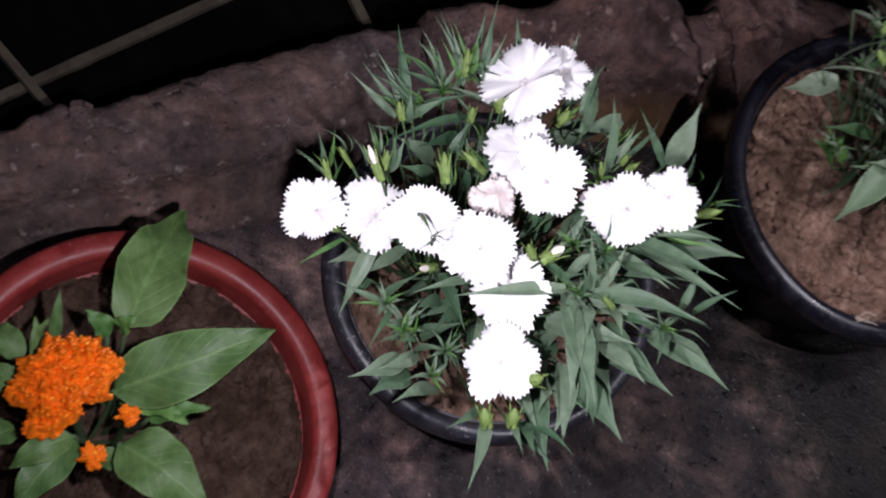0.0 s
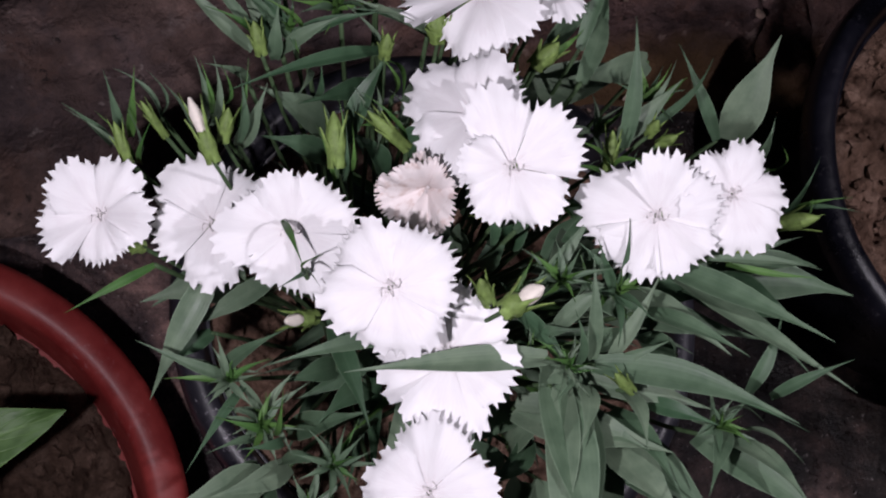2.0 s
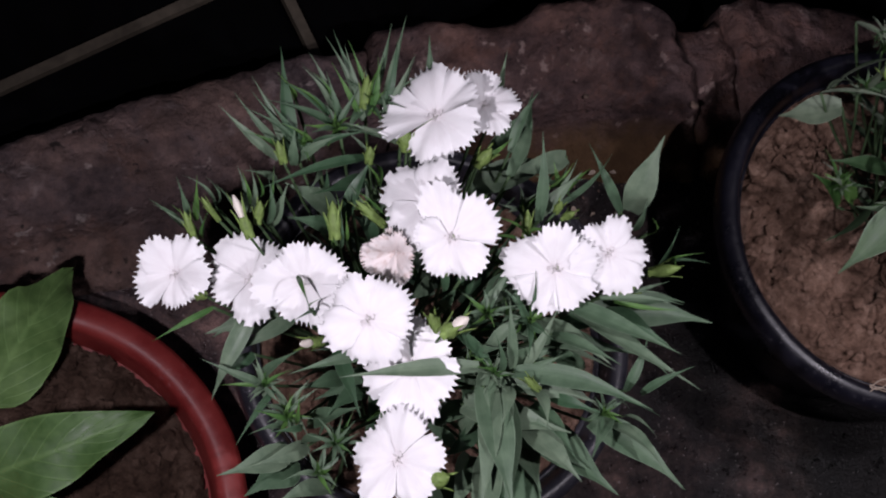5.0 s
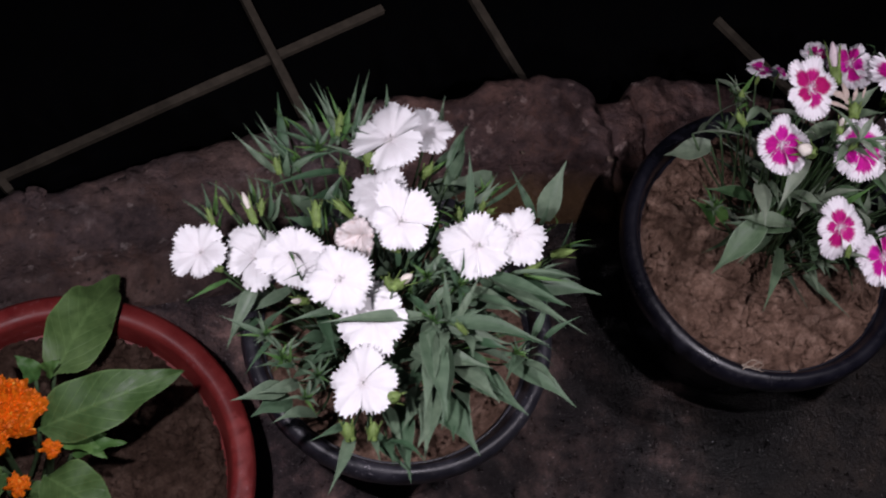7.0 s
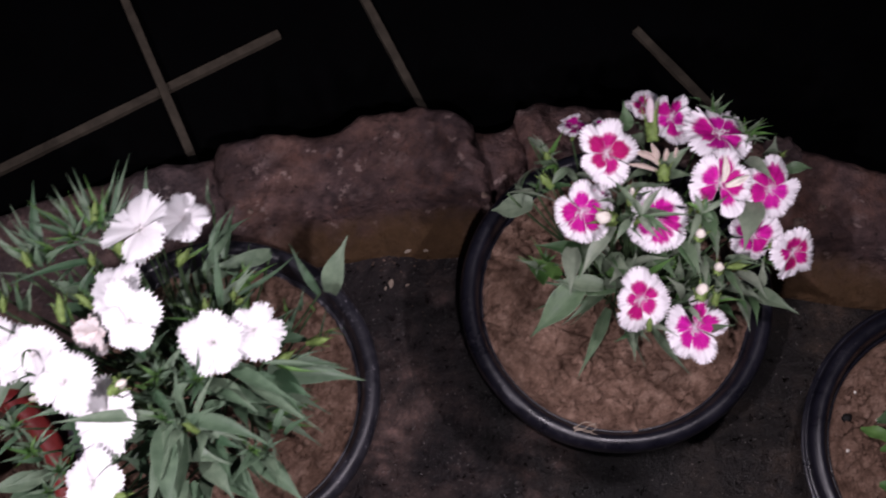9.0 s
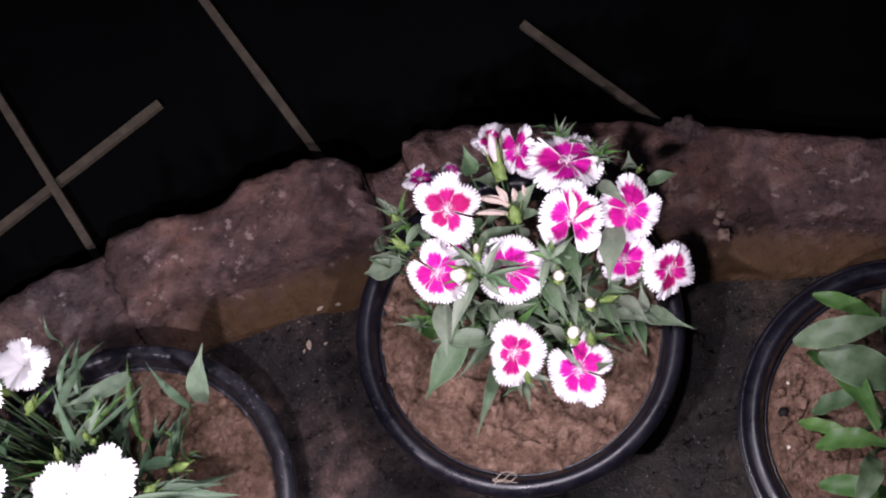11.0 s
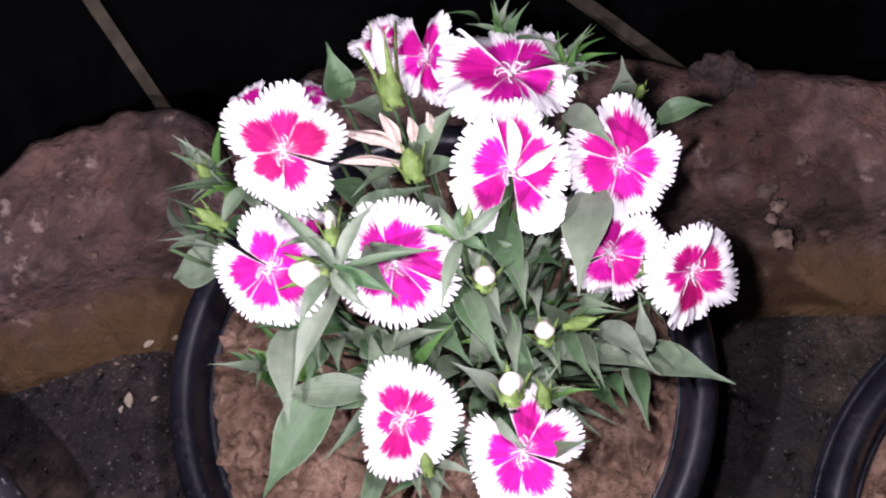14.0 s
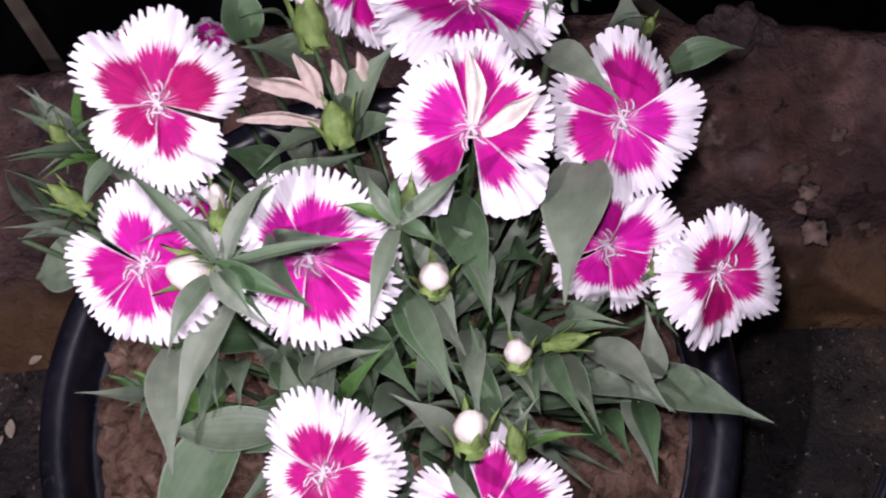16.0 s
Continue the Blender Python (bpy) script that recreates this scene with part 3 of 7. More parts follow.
def leaf(pl, base, tip, width, arch=0.004, broad=False, fold=0.28, fresh=False, blunt=False, into=None):
    """A leaf from base to tip, as a part of the plant or, with into, added to a tuft's mesh."""
    a, b = local(pl, base), local(pl, tip)
    d = b - a
    side = d.cross(Vector((0, 0, 1)))
    side = side.normalized() if side.length > 1e-6 else Vector((1, 0, 0))
    up = side.cross(d).normalized()
    twist = leaf_rng.uniform(-0.35, 0.35)
    side, up = side * math.cos(twist) + up * math.sin(twist), up * math.cos(twist) - side * math.sin(twist)
    sway = leaf_rng.uniform(-0.05, 0.05) * d.length
    bm = into or bmesh.new()
    before = len(bm.verts)
    n, rows = (14 if broad else 10), []
    for i in range(n + 1):
        u = i / n
        if blunt:
            w = math.sin(math.pi * (0.03 + 0.94 * u ** 1.25)) ** 0.62
        elif broad:
            w = (math.sin(math.pi * u ** 0.72) ** 0.85) * (1 - 0.25 * u) + 0.05 * (1 - u)
        else:
            w = (0.42 + 0.58 * math.sin(math.pi * min(u * 1.2 + 0.05, 1))) * (1 - u ** 2.2) ** 0.9
        w = max(w, 0.015) * width * (0.5 if broad else 0.52)
        mid = a + d * u + up * (arch * 4 * u * (1 - u)) + side * sway * math.sin(math.pi * u)
        row = []
        for k in (-1, -0.55, 0, 0.55, 1):
            ripple = 0.1 * width * math.sin(u * 17 + k * 2) * abs(k) if broad else 0.0
            row.append(bm.verts.new(mid + side * (w * k) + up * (abs(k) * w * fold + ripple - (0.0004 if k == 0 else 0))))
        rows.append(row)
    grid_faces(bm, rows)
    layer = bm.loops.layers.uv.verify()
    bm.verts.index_update()
    for face in {face for row in rows for v in row for face in v.link_faces}:
        for loop in face.loops:
            i, k = divmod(loop.vert.index - before, 5)
            loop[layer].uv = (i / n, (0, 0.225, 0.5, 0.775, 1)[k])
    if into:
        return None
    young = not broad and leaf_rng.random() < (0.6 if width < 0.0033 else 0.2 if width < 0.0048 else 0.0)
    return part("leaf", bm, FRESH if young or fresh else leaf_mat[pl], pl)


def petal_mesh(name, mat, seed, teeth=9, wide=40, deep=0.13, notch=0.26):
    """A fan-shaped petal along x, one long, with uneven pointed teeth, a lobed outline and its own curl."""
    rng = random.Random(seed)
    bm = bmesh.new()
    steps, rows = teeth * 4, []
    jitter = [rng.uniform(-1, 1) for i in range(teeth + 1)]
    lean, cup, wave, tuck, lobe = rng.uniform(-0.09, 0.09), rng.uniform(-0.12, 0.16), rng.uniform(0.03, 0.1), rng.uniform(0, 0.14), rng.uniform(0.0, 0.09)
    phase = rng.uniform(0, 6.283)
    cut = (0, 0.5, 1, 0.5) if mat == WHITE else (0.06, 0.0, 1, 0.22)
    for k in range(12):
        v = k / 11
        row = []
        for i in range(steps + 1):
            s = i / steps * 2 - 1
            ang = s * radians(wide) * (0.96 + 0.04 * min(1, v * 1.6)) + 0.07 * lean * v
            corner = 1 - notch * abs(s + lean) ** 3 * v + lobe * math.sin(s * 3.1 + phase) * v
            r = (0.04 + 0.98 * v) * corner
            q = jitter[i // 4]
            if k == 11:
                r -= deep * cut[i % 4] * (1 + 0.85 * q)
                ang += radians(wide) / teeth * 0.4 * q
            elif k == 10:
                r -= 0.03
            z = (0.3 * v - (0.3 + cup) * v ** 2.4 + lean * s * v + wave * math.sin(s * 2.6 + phase) * v + 0.035 * math.sin(s * 8 + phase * 2) * v * v
                 + (0.012 if mat == WHITE else 0.028) * math.sin(s * 17 + seed) * v ** 4 + tuck * v ** 2 * max(0, s * (1 if seed % 2 else -1)) ** 2)
            row.append(bm.verts.new((r * math.cos(ang), r * math.sin(ang), z)))
        rows.append(row)
    grid_faces(bm, rows)
    layer = bm.loops.layers.uv.new("UVMap")
    bm.verts.index_update()
    for face in bm.faces:
        for loop in face.loops:
            k, i = divmod(loop.vert.index, steps + 1)
            loop[layer].uv = (k / 11, i / steps)
    return mesh_of(name, bm, mat)


def stamen_mesh(count, size, mat, thick=1.0):
    bm = bmesh.new()
    for i in range(count):
        a = i * 2.4
        reach = size * (0.7 + 0.5 * ((i * 37) % 10) / 10)
        pts = [(reach * q * math.cos(a + 0.7 * q), reach * q * math.sin(a + 0.7 * q), 0.03 + size * (0.45 * q - 0.2 * q ** 3)) for q in (0, 0.3, 0.6, 0.85, 1.0)]
        tube(bm, pts, 0.013 * thick, 0.009 * thick, 5)
    for way in (-1, 1):
        pts = [(way * (size * q + 0.04 * math.sin(7 * q)), 0.09 * math.sin(6 * q) * way, 0.03 + 0.5 * size * math.sin(2.2 * q)) for q in (0, 0.15, 0.3, 0.45, 0.6, 0.75, 0.9, 1.0)]
        tube(bm, pts, 0.018 * thick, 0.012 * thick, 5)
    return mesh_of("flower_centre", bm, mat)


def calyx_mesh():
    return mesh_of("flower", revolve([(0.03, -0.95), (0.09, -0.9), (0.13, -0.6), (0.12, -0.15), (0.1, 0.0), (0.06, 0.01)], 12), CALYX)


PETALS = {m: [petal_mesh("petal", m, s, (10 if m == WHITE else 14) + s % 3, 41 + 3 * (s % 4), 0.15 if m == WHITE else 0.165, 0.12 + 0.05 * (s % 5)) for s in range(14)] for m in (WHITE, MAGENTA, CRIMSON, FADED)}
SMOOTH = [petal_mesh("petal", MAGENTA, s, 9, 27 + 2 * s, 0.02, 0.06) for s in range(3)]
STAMENS = {white_plant: stamen_mesh(4, 0.13, WHITE_THREAD, 0.6), pink_plant: stamen_mesh(7, 0.24, FILAMENT)}
CALYX_MESH = calyx_mesh()
flower_rng = random.Random(5)


def stem(pl, top, r=0.0008, spread=0.02):
    """A thin stalk from the plant's foot to a flower, bud or shoot."""
    top = local(pl, top)
    foot = Vector((top.x * 0.25 + flower_rng.uniform(-spread, spread), top.y * 0.25 + flower_rng.uniform(-spread, spread), 0.0))
    bend = Vector((top.x * 0.72, top.y * 0.72, top.z * 0.55))
    pts = [foot * (1 - q) ** 2 + bend * 2 * q * (1 - q) + top * q * q for q in (0, 0.2, 0.4, 0.6, 0.8, 1.0)]
    bm = bmesh.new()
    tube(bm, pts, r * 1.3, r, 6)
    return part("stem", bm, STEM, pl)


def flower(pl, place, facing, r, spin, faded=False, deep=False, smooth=(), sizes=(1, 1, 1, 1, 1)):
    """Five petals on a calyx; smooth names the petals whose rim is rolled under."""
    at = local(pl, place)
    n = Vector(facing).normalized()
    ob = new("flower", CALYX_MESH)
    ob.parent = pl
    turn = Vector((0, 0, 1)).rotation_difference(n).to_matrix().to_4x4()
    ob.matrix_basis = Matrix.Translation(at) @ turn @ Matrix.Rotation(radians(spin), 4, "Z") @ Matrix.Diagonal((r, r, r, 1))
    kind = FADED if faded else CRIMSON if deep else petal_mat[pl]
    for i in range(5):
        p = new("petal", SMOOTH[i % 3] if i in smooth else flower_rng.choice(PETALS[kind]))
        p.parent = ob
        loose = 1.0 if pl == white_plant else 1.5
        droop = flower_rng.uniform(-0.14, 0.13) * loose if not faded else flower_rng.uniform(-1.15, -0.2)
        s = flower_rng.uniform(0.86, 1.08) * sizes[i]
        p.matrix_basis = (Matrix.Translation((0, 0, 0.012 * (i % 3))) @ Matrix.Rotation(radians(72 * i + flower_rng.uniform(-8, 8) * loose), 4, "Z")
                          @ Matrix.Rotation(droop, 4, "Y") @ Matrix.Rotation(flower_rng.uniform(-0.13, 0.13) * loose, 4, "X") @ Matrix.Diagonal((s, s * flower_rng.uniform(0.86, 1.06), 1, 1)))
    st = new("flower_centre", STAMENS[pl])
    st.parent = ob
    stem(pl, Vector(place) - n * r * 0.9)
    return ob


def bud(pl, base, tip, width, kind=0):
    """A pointed green bud; 1: petals showing white, 2: a large pinkish one, 3: a round cream one."""
    a, b = local(pl, base), local(pl, tip)
    d = b - a
    length = max(d.length, width * 1.1)
    turn = d.to_track_quat("Z", "Y").to_matrix().to_4x4()
    w = width / 2
    share = {0: 1.0, 1: 0.62, 2: 0.5, 3: 0.45}[kind]
    prof = [(0.2 * w, 0), (0.62 * w, 0.07 * length), (0.98 * w, 0.26 * length * share + 0.04 * length), (1.04 * w, 0.45 * length * share + 0.02 * length), (0.8 * w, 0.7 * length * share), (0.42 * w, 0.88 * length * share), (0.06 * w, length * share)]
    bm = revolve(prof, 16)
    for v in bm.verts:
        rib = 1 + 0.09 * math.cos(8 * math.atan2(v.co.y, v.co.x))
        v.co.x, v.co.y = v.co.x * rib, v.co.y * rib
    ob = part("bud", bm, CALYX, pl)
    ob.matrix_basis = Matrix.Translation(a) @ turn
    for i in range(4):
        bm = bmesh.new()
        ang = i * 1.571 + 0.4
        out, near = Vector((math.cos(ang), math.sin(ang), 0)), Vector((-math.sin(ang), math.cos(ang), 0))
        rows = []
        for k in range(5):
            u = k / 4
            c = out * (w * (0.95 + 0.9 * u * u)) + Vector((0, 0, length * (0.75 + 0.12 * i) * u))
            rows.append([bm.verts.new(c + near * (0.55 * w * (1 - u) ** 0.8 * q) - out * (0.2 * w * abs(q))) for q in (-1, 0, 1)])
        grid_faces(bm, rows)
        part("bract", bm, CALYX, ob)
    if kind:
        full = 0.95 if kind == 3 else 0.72
        t0 = length * share * 0.7
        prof = [(full * w * math.sin(0.5 + 2.5 * q) ** 0.7, t0 + q * (length - t0)) for q in (0, 0.15, 0.3, 0.45, 0.6, 0.75, 0.88, 1.0)] + [(0.0001, length * 1.01)]
        bm = revolve(prof, 20)
        for v in bm.verts:
            fold = noise.noise((v.co.x / w * 2.2, v.co.y / w * 2.2, v.co.z / w * 0.8 + length * 900))
            v.co.x *= 1 + 0.3 * fold
            v.co.y *= 1 + 0.3 * fold
            v.co.z += 0.12 * w * fold
        part("bud_tip", bm, PINKISH if kind == 2 else CREAM, ob, "pale folded petals at the tip")
    stem(pl, base, 0.0007)
    return ob


def rolled_petal(pl, a, b, width, pale=False):
    """A wilted petal, creased lengthwise, wider and ragged towards its end."""
    a, b = local(pl, a), local(pl, b)
    d = b - a
    up = Vector((0, 0, 1))
    side = d.cross(up).normalized()
    bm = bmesh.new()
    rows = []
    for i in range(13):
        u = i / 12
        w = width / 2 * (0.3 + 0.75 * u ** 0.8) * (1 if u < 0.5 else 1 - 1.75 * (u - 0.5))
        c = a + d * u + side * 0.08 * d.length * math.sin(3.2 * u + width * 900) + up * (0.05 * d.length * math.sin(5 * u))
        row = []
        for j in range(9):
            q = j / 4 - 1
            crease = 0.55 * math.cos(q * 3 + 0.8 * math.sin(4 * u)) + 0.55 * noise.noise((q * 3, u * 5, width * 800))
            tip = d.normalized() * (0.07 * d.length * noise.noise((q * 4, width * 900, 3))) * u
            row.append(bm.verts.new(c + side * (w * q) + up * (w * crease) + tip))
        rows.append(row)
    grid_faces(bm, rows)
    return part("wilted_petal", bm, CREAM if pale else WILTED, pl, "cream wilted petal creased lengthwise")


def blossom(pl, place, r):
    """A dense crested head: a crumpled cushion set with small ragged florets."""
    rng = random.Random(int(r * 1e5))
    at = local(pl, place)
    bm = bmesh.new()

    def cushion(a, q):
        edge = 1 + 0.2 * math.sin(a) + 0.1 * math.sin(3 * a + 1) + 0.06 * math.sin(9 * a) + 0.5 * noise.noise((2.6 * math.cos(a), 2.6 * math.sin(a), r * 90)) + 0.12 * noise.noise((9 * math.cos(a), 9 * math.sin(a), 3))
        x, y = r * q * edge * math.cos(a), r * q * edge * math.sin(a)
        crest = abs(noise.noise((x * 130, y * 130, 5))) * 0.6 + abs(noise.noise((x * 420, y * 420, 8))) * 0.3
        return Vector((x, y, r * (0.5 * (1 - q ** 2.5) + crest * (1 - q ** 6)) - 0.001))

    rows = []
    for k in range(36):
        rows.append([bm.verts.new(cushion(j * math.pi / 70, k / 35)) for j in range(140)])
    grid_faces(bm, rows, True)
    for i in range(int(420 * min(1, (r / 0.024) ** 2)) + 30):
        a, q = rng.uniform(0, 6.283), math.sqrt(rng.random())
        c = cushion(a, q)
        lean = Vector((q * math.cos(a) + rng.uniform(-0.8, 0.8), q * math.sin(a) + rng.uniform(-0.8, 0.8), rng.uniform(0.3, 1.0))).normalized()
        u = lean.orthogonal().normalized()
        w = lean.cross(u)
        high, wide = rng.uniform(0.0008, 0.0024), rng.uniform(0.0008, 0.0018)
        base = [bm.verts.new(c + (u * math.cos(j * 2.094) + w * math.sin(j * 2.094)) * wide) for j in range(3)]
        tip = bm.verts.new(c + lean * high)
        for j in range(3):
            bm.faces.new((base[j], base[(j + 1) % 3], tip))
    ob = part("blossom", bm, ORANGE, pl, "dense ragged orange flower head", smooth=False)
    ob.location = at
    stem(pl, Vector(place), 0.0024, 0.004)


def shoot(pl, place, r, count, seed):
    """A young tuft: long narrow leaves that open from one point, with a tight bright heart."""
    rng = random.Random(seed)
    foot = Vector(place) - Vector((0, 0, 0.3 * r))
    outer, heart = bmesh.new(), bmesh.new()
    for i in range(count):
        a = i * 6.283 / count + rng.uniform(-0.5, 0.5)
        d = r * rng.uniform(0.75, 1.45)
        tip = Vector(place) + Vector((d * math.cos(a), d * math.sin(a), r * rng.uniform(-0.1, 0.8)))
        leaf(pl, foot, tip, r * rng.uniform(0.16, 0.27), 0.14 * r, into=heart if rng.random() < 0.2 else outer)
    for i in range(4):
        a = i * 1.571 + rng.uniform(-0.4, 0.4)
        d = r * rng.uniform(0.2, 0.42)
        tip = Vector(place) + Vector((d * math.cos(a), d * math.sin(a), r * rng.uniform(0.5, 1.0)))
        leaf(pl, foot, tip, r * rng.uniform(0.13, 0.2), 0.05 * r, into=heart)
    tuft = part("shoot", outer, leaf_mat[pl], pl, "tuft of narrow green leaves")
    part("shoot_heart", heart, FRESH, tuft, "bright young leaves in the heart")


def undergrowth(pl, count, reach, low, high, seed):
    """Low leaves that fill the plant between its shoots."""
    rng = random.Random(seed)
    c = Vector(pl["base"])
    for i in range(count):
        a, d = rng.uniform(0, 6.283), reach * math.sqrt(rng.uniform(0.02, 1))
        base = c + Vector((d * 0.55 * math.cos(a), d * 0.55 * math.sin(a), rng.uniform(low, high) * 0.7))
        b = a + rng.uniform(-0.8, 0.8)
        size = rng.uniform(0.026, 0.06)
        tip = base + Vector((size * math.cos(b), size * math.sin(b), rng.uniform(0.0, 0.022)))
        leaf(pl, base, tip, rng.uniform(0.004, 0.0085), 0.003, fresh=rng.random() < 0.12)


# flowers, buds, leaves and shoots of the four plants
flower(white_plant, (-0.1481, 0.0307, 0.2981), (-0.4512, -0.1307, 0.8828), 0.0197, 43, sizes=(1.02, 1.05, 1, 0.9, 0.95))
flower(white_plant, (-0.1145, 0.0218, 0.2937), (-0.2810, -0.1786, 0.9429), 0.0218, 37)
flower(white_plant, (-0.0940, 0.0100, 0.3108), (-0.2888, -0.2227, 0.9311), 0.0225, 20)
flower(white_plant, (-0.0750, -0.0188, 0.3350), (-0.2923, -0.1882, 0.9376), 0.0234, 41, sizes=(1.03, 1, 1, 1.04, 0.95))
flower(white_plant, (-0.0326, 0.0292, 0.3316), (-0.4078, 0.0940, 0.9082), 0.0223, 60, sizes=(1.05, 1.05, 1.05, 0.9, 0.8))
flower(white_plant, (-0.0294, 0.0084, 0.3402), (-0.3361, -0.2960, 0.8941), 0.0233, 12, sizes=(1.12, 1.08, 0.75, 0.8, 0.85))
flower(white_plant, (-0.0502, 0.0130, 0.3196), (-0.6661, -0.2883, 0.6879), 0.0176, 30, faded=True)
flower(white_plant, (0.0174, -0.0137, 0.3288), (-0.3723, -0.3051, 0.8765), 0.0227, 5, sizes=(1, 0.95, 1.05, 1.05, 0.95))
flower(white_plant, (0.0442, -0.0126, 0.3307), (-0.0001, -0.2164, 0.9763), 0.0193, 60)
flower(white_plant, (-0.0557, -0.0391, 0.3113), (-0.2222, -0.1663, 0.9607), 0.0257, 33)
flower(white_plant, (-0.0730, -0.0781, 0.3077), (-0.3433, -0.0981, 0.9341), 0.0236, 66)
flower(white_plant, (-0.0132, 0.0740, 0.3172), (-0.3536, 0.1530, 0.9228), 0.0271, 25)
flower(white_plant, (0.0144, 0.0778, 0.3083), (-0.0144, 0.0921, 0.9956), 0.0194, 3)
bud(white_plant, (-0.1360, 0.0447, 0.2993), (-0.1385, 0.0567, 0.3073), 0.0038, 0)
bud(white_plant, (-0.1240, 0.0484, 0.3078), (-0.1303, 0.0588, 0.3158), 0.0028, 0)
bud(white_plant, (-0.1142, 0.0329, 0.3224), (-0.1182, 0.0518, 0.3304), 0.0051, 1)
bud(white_plant, (-0.1080, 0.0420, 0.3128), (-0.1054, 0.0498, 0.3208), 0.0045, 0)
bud(white_plant, (-0.0737, 0.0283, 0.3070), (-0.0719, 0.0444, 0.3150), 0.0064, 0)
bud(white_plant, (-0.0497, 0.0295, 0.3084), (-0.0616, 0.0419, 0.3164), 0.0046, 0)
bud(white_plant, (-0.0483, 0.0616, 0.3068), (-0.0474, 0.0668, 0.3148), 0.0044, 0)
bud(white_plant, (-0.0878, 0.0697, 0.3076), (-0.0895, 0.0784, 0.3156), 0.0046, 0)
bud(white_plant, (-0.0283, 0.0646, 0.3056), (-0.0304, 0.0717, 0.3136), 0.0063, 0)
bud(white_plant, (-0.0153, 0.0712, 0.3028), (-0.0140, 0.0767, 0.3108), 0.0053, 0)
bud(white_plant, (0.0048, 0.0530, 0.2964), (0.0133, 0.0571, 0.3044), 0.0054, 0)
bud(white_plant, (0.0153, 0.0086, 0.3085), (0.0174, 0.0198, 0.3165), 0.0048, 0)
bud(white_plant, (0.0748, -0.0187, 0.2947), (0.0883, -0.0213, 0.3027), 0.0058, 0)
bud(white_plant, (0.0536, -0.0259, 0.2928), (0.0643, -0.0240, 0.3008), 0.0058, 0)
bud(white_plant, (-0.1371, 0.0200, 0.2903), (-0.1445, 0.0206, 0.2983), 0.0049, 0)
bud(white_plant, (-0.0477, -0.0355, 0.3469), (-0.0362, -0.0322, 0.3549), 0.0072, 1)
bud(white_plant, (-0.0425, -0.0281, 0.3226), (-0.0460, -0.0213, 0.3306), 0.0051, 0)
bud(white_plant, (-0.0913, -0.0159, 0.2995), (-0.1025, -0.0165, 0.3075), 0.0055, 1)
bud(white_plant, (-0.0032, -0.0644, 0.3169), (-0.0104, -0.0585, 0.3249), 0.0038, 0)
bud(white_plant, (0.0056, -0.0085, 0.3007), (0.0070, -0.0073, 0.3087), 0.0041, 0)
bud(white_plant, (-0.0284, -0.0001, 0.3125), (-0.0361, 0.0019, 0.3205), 0.0046, 0)
bud(white_plant, (-0.0887, -0.1093, 0.3004), (-0.0902, -0.0999, 0.3084), 0.0074, 0)
bud(white_plant, (-0.0761, -0.1129, 0.3030), (-0.0736, -0.1044, 0.3110), 0.0068, 0)
bud(white_plant, (-0.0618, -0.0911, 0.3061), (-0.0539, -0.0925, 0.3141), 0.0080, 0)
bud(white_plant, (-0.0102, 0.0708, 0.3025), (-0.0073, 0.0767, 0.3105), 0.0066, 0)
bud(white_plant, (-0.0263, 0.0643, 0.3061), (-0.0291, 0.0723, 0.3141), 0.0065, 0)
bud(white_plant, (0.0044, 0.0506, 0.3012), (0.0116, 0.0554, 0.3092), 0.0059, 0)
bud(white_plant, (0.0350, 0.0190, 0.3045), (0.0363, 0.0212, 0.3125), 0.0039, 0)
bud(white_plant, (-0.0430, 0.0894, 0.3046), (-0.0383, 0.1030, 0.3126), 0.0049, 0)
bud(white_plant, (0.0370, 0.0148, 0.3051), (0.0411, 0.0146, 0.3131), 0.0039, 0)
leaf(white_plant, (-0.1320, 0.0478, 0.2841), (-0.1520, 0.0639, 0.3061), 0.0023, 0.004)
stem(white_plant, (-0.1320, 0.0478, 0.2841), 0.0008)
leaf(white_plant, (-0.1323, 0.0489, 0.2840), (-0.1434, 0.0612, 0.3072), 0.0019, 0.004)
leaf(white_plant, (-0.1313, 0.0495, 0.2847), (-0.1343, 0.0588, 0.3116), 0.0017, 0.004)
leaf(white_plant, (-0.1299, 0.0479, 0.2855), (-0.1281, 0.0524, 0.3169), 0.0019, 0.004)
leaf(white_plant, (-0.1229, 0.0573, 0.3014), (-0.1356, 0.0719, 0.3125), 0.0023, 0.004)
stem(white_plant, (-0.1229, 0.0573, 0.3014), 0.0008)
leaf(white_plant, (-0.1228, 0.0577, 0.3018), (-0.1263, 0.0672, 0.3180), 0.0017, 0.004)
leaf(white_plant, (-0.1080, 0.0536, 0.3063), (-0.1103, 0.0666, 0.3215), 0.0021, 0.004)
stem(white_plant, (-0.1080, 0.0536, 0.3063), 0.0008)
leaf(white_plant, (-0.1033, 0.0563, 0.3045), (-0.1041, 0.0640, 0.3206), 0.0019, 0.004)
leaf(white_plant, (-0.0994, 0.0500, 0.2985), (-0.0944, 0.0663, 0.3174), 0.0021, 0.004)
leaf(white_plant, (-0.0902, 0.0654, 0.2901), (-0.1074, 0.0685, 0.3121), 0.0051, 0.004)
stem(white_plant, (-0.0902, 0.0654, 0.2901), 0.0008)
leaf(white_plant, (-0.0458, 0.0676, 0.2973), (-0.1044, 0.0550, 0.3215), 0.0054, 0.004)
stem(white_plant, (-0.0458, 0.0676, 0.2973), 0.0008)
leaf(white_plant, (-0.0600, 0.0570, 0.2563), (-0.0859, 0.0705, 0.2778), 0.0128, 0.004)
stem(white_plant, (-0.0600, 0.0570, 0.2563), 0.0008)
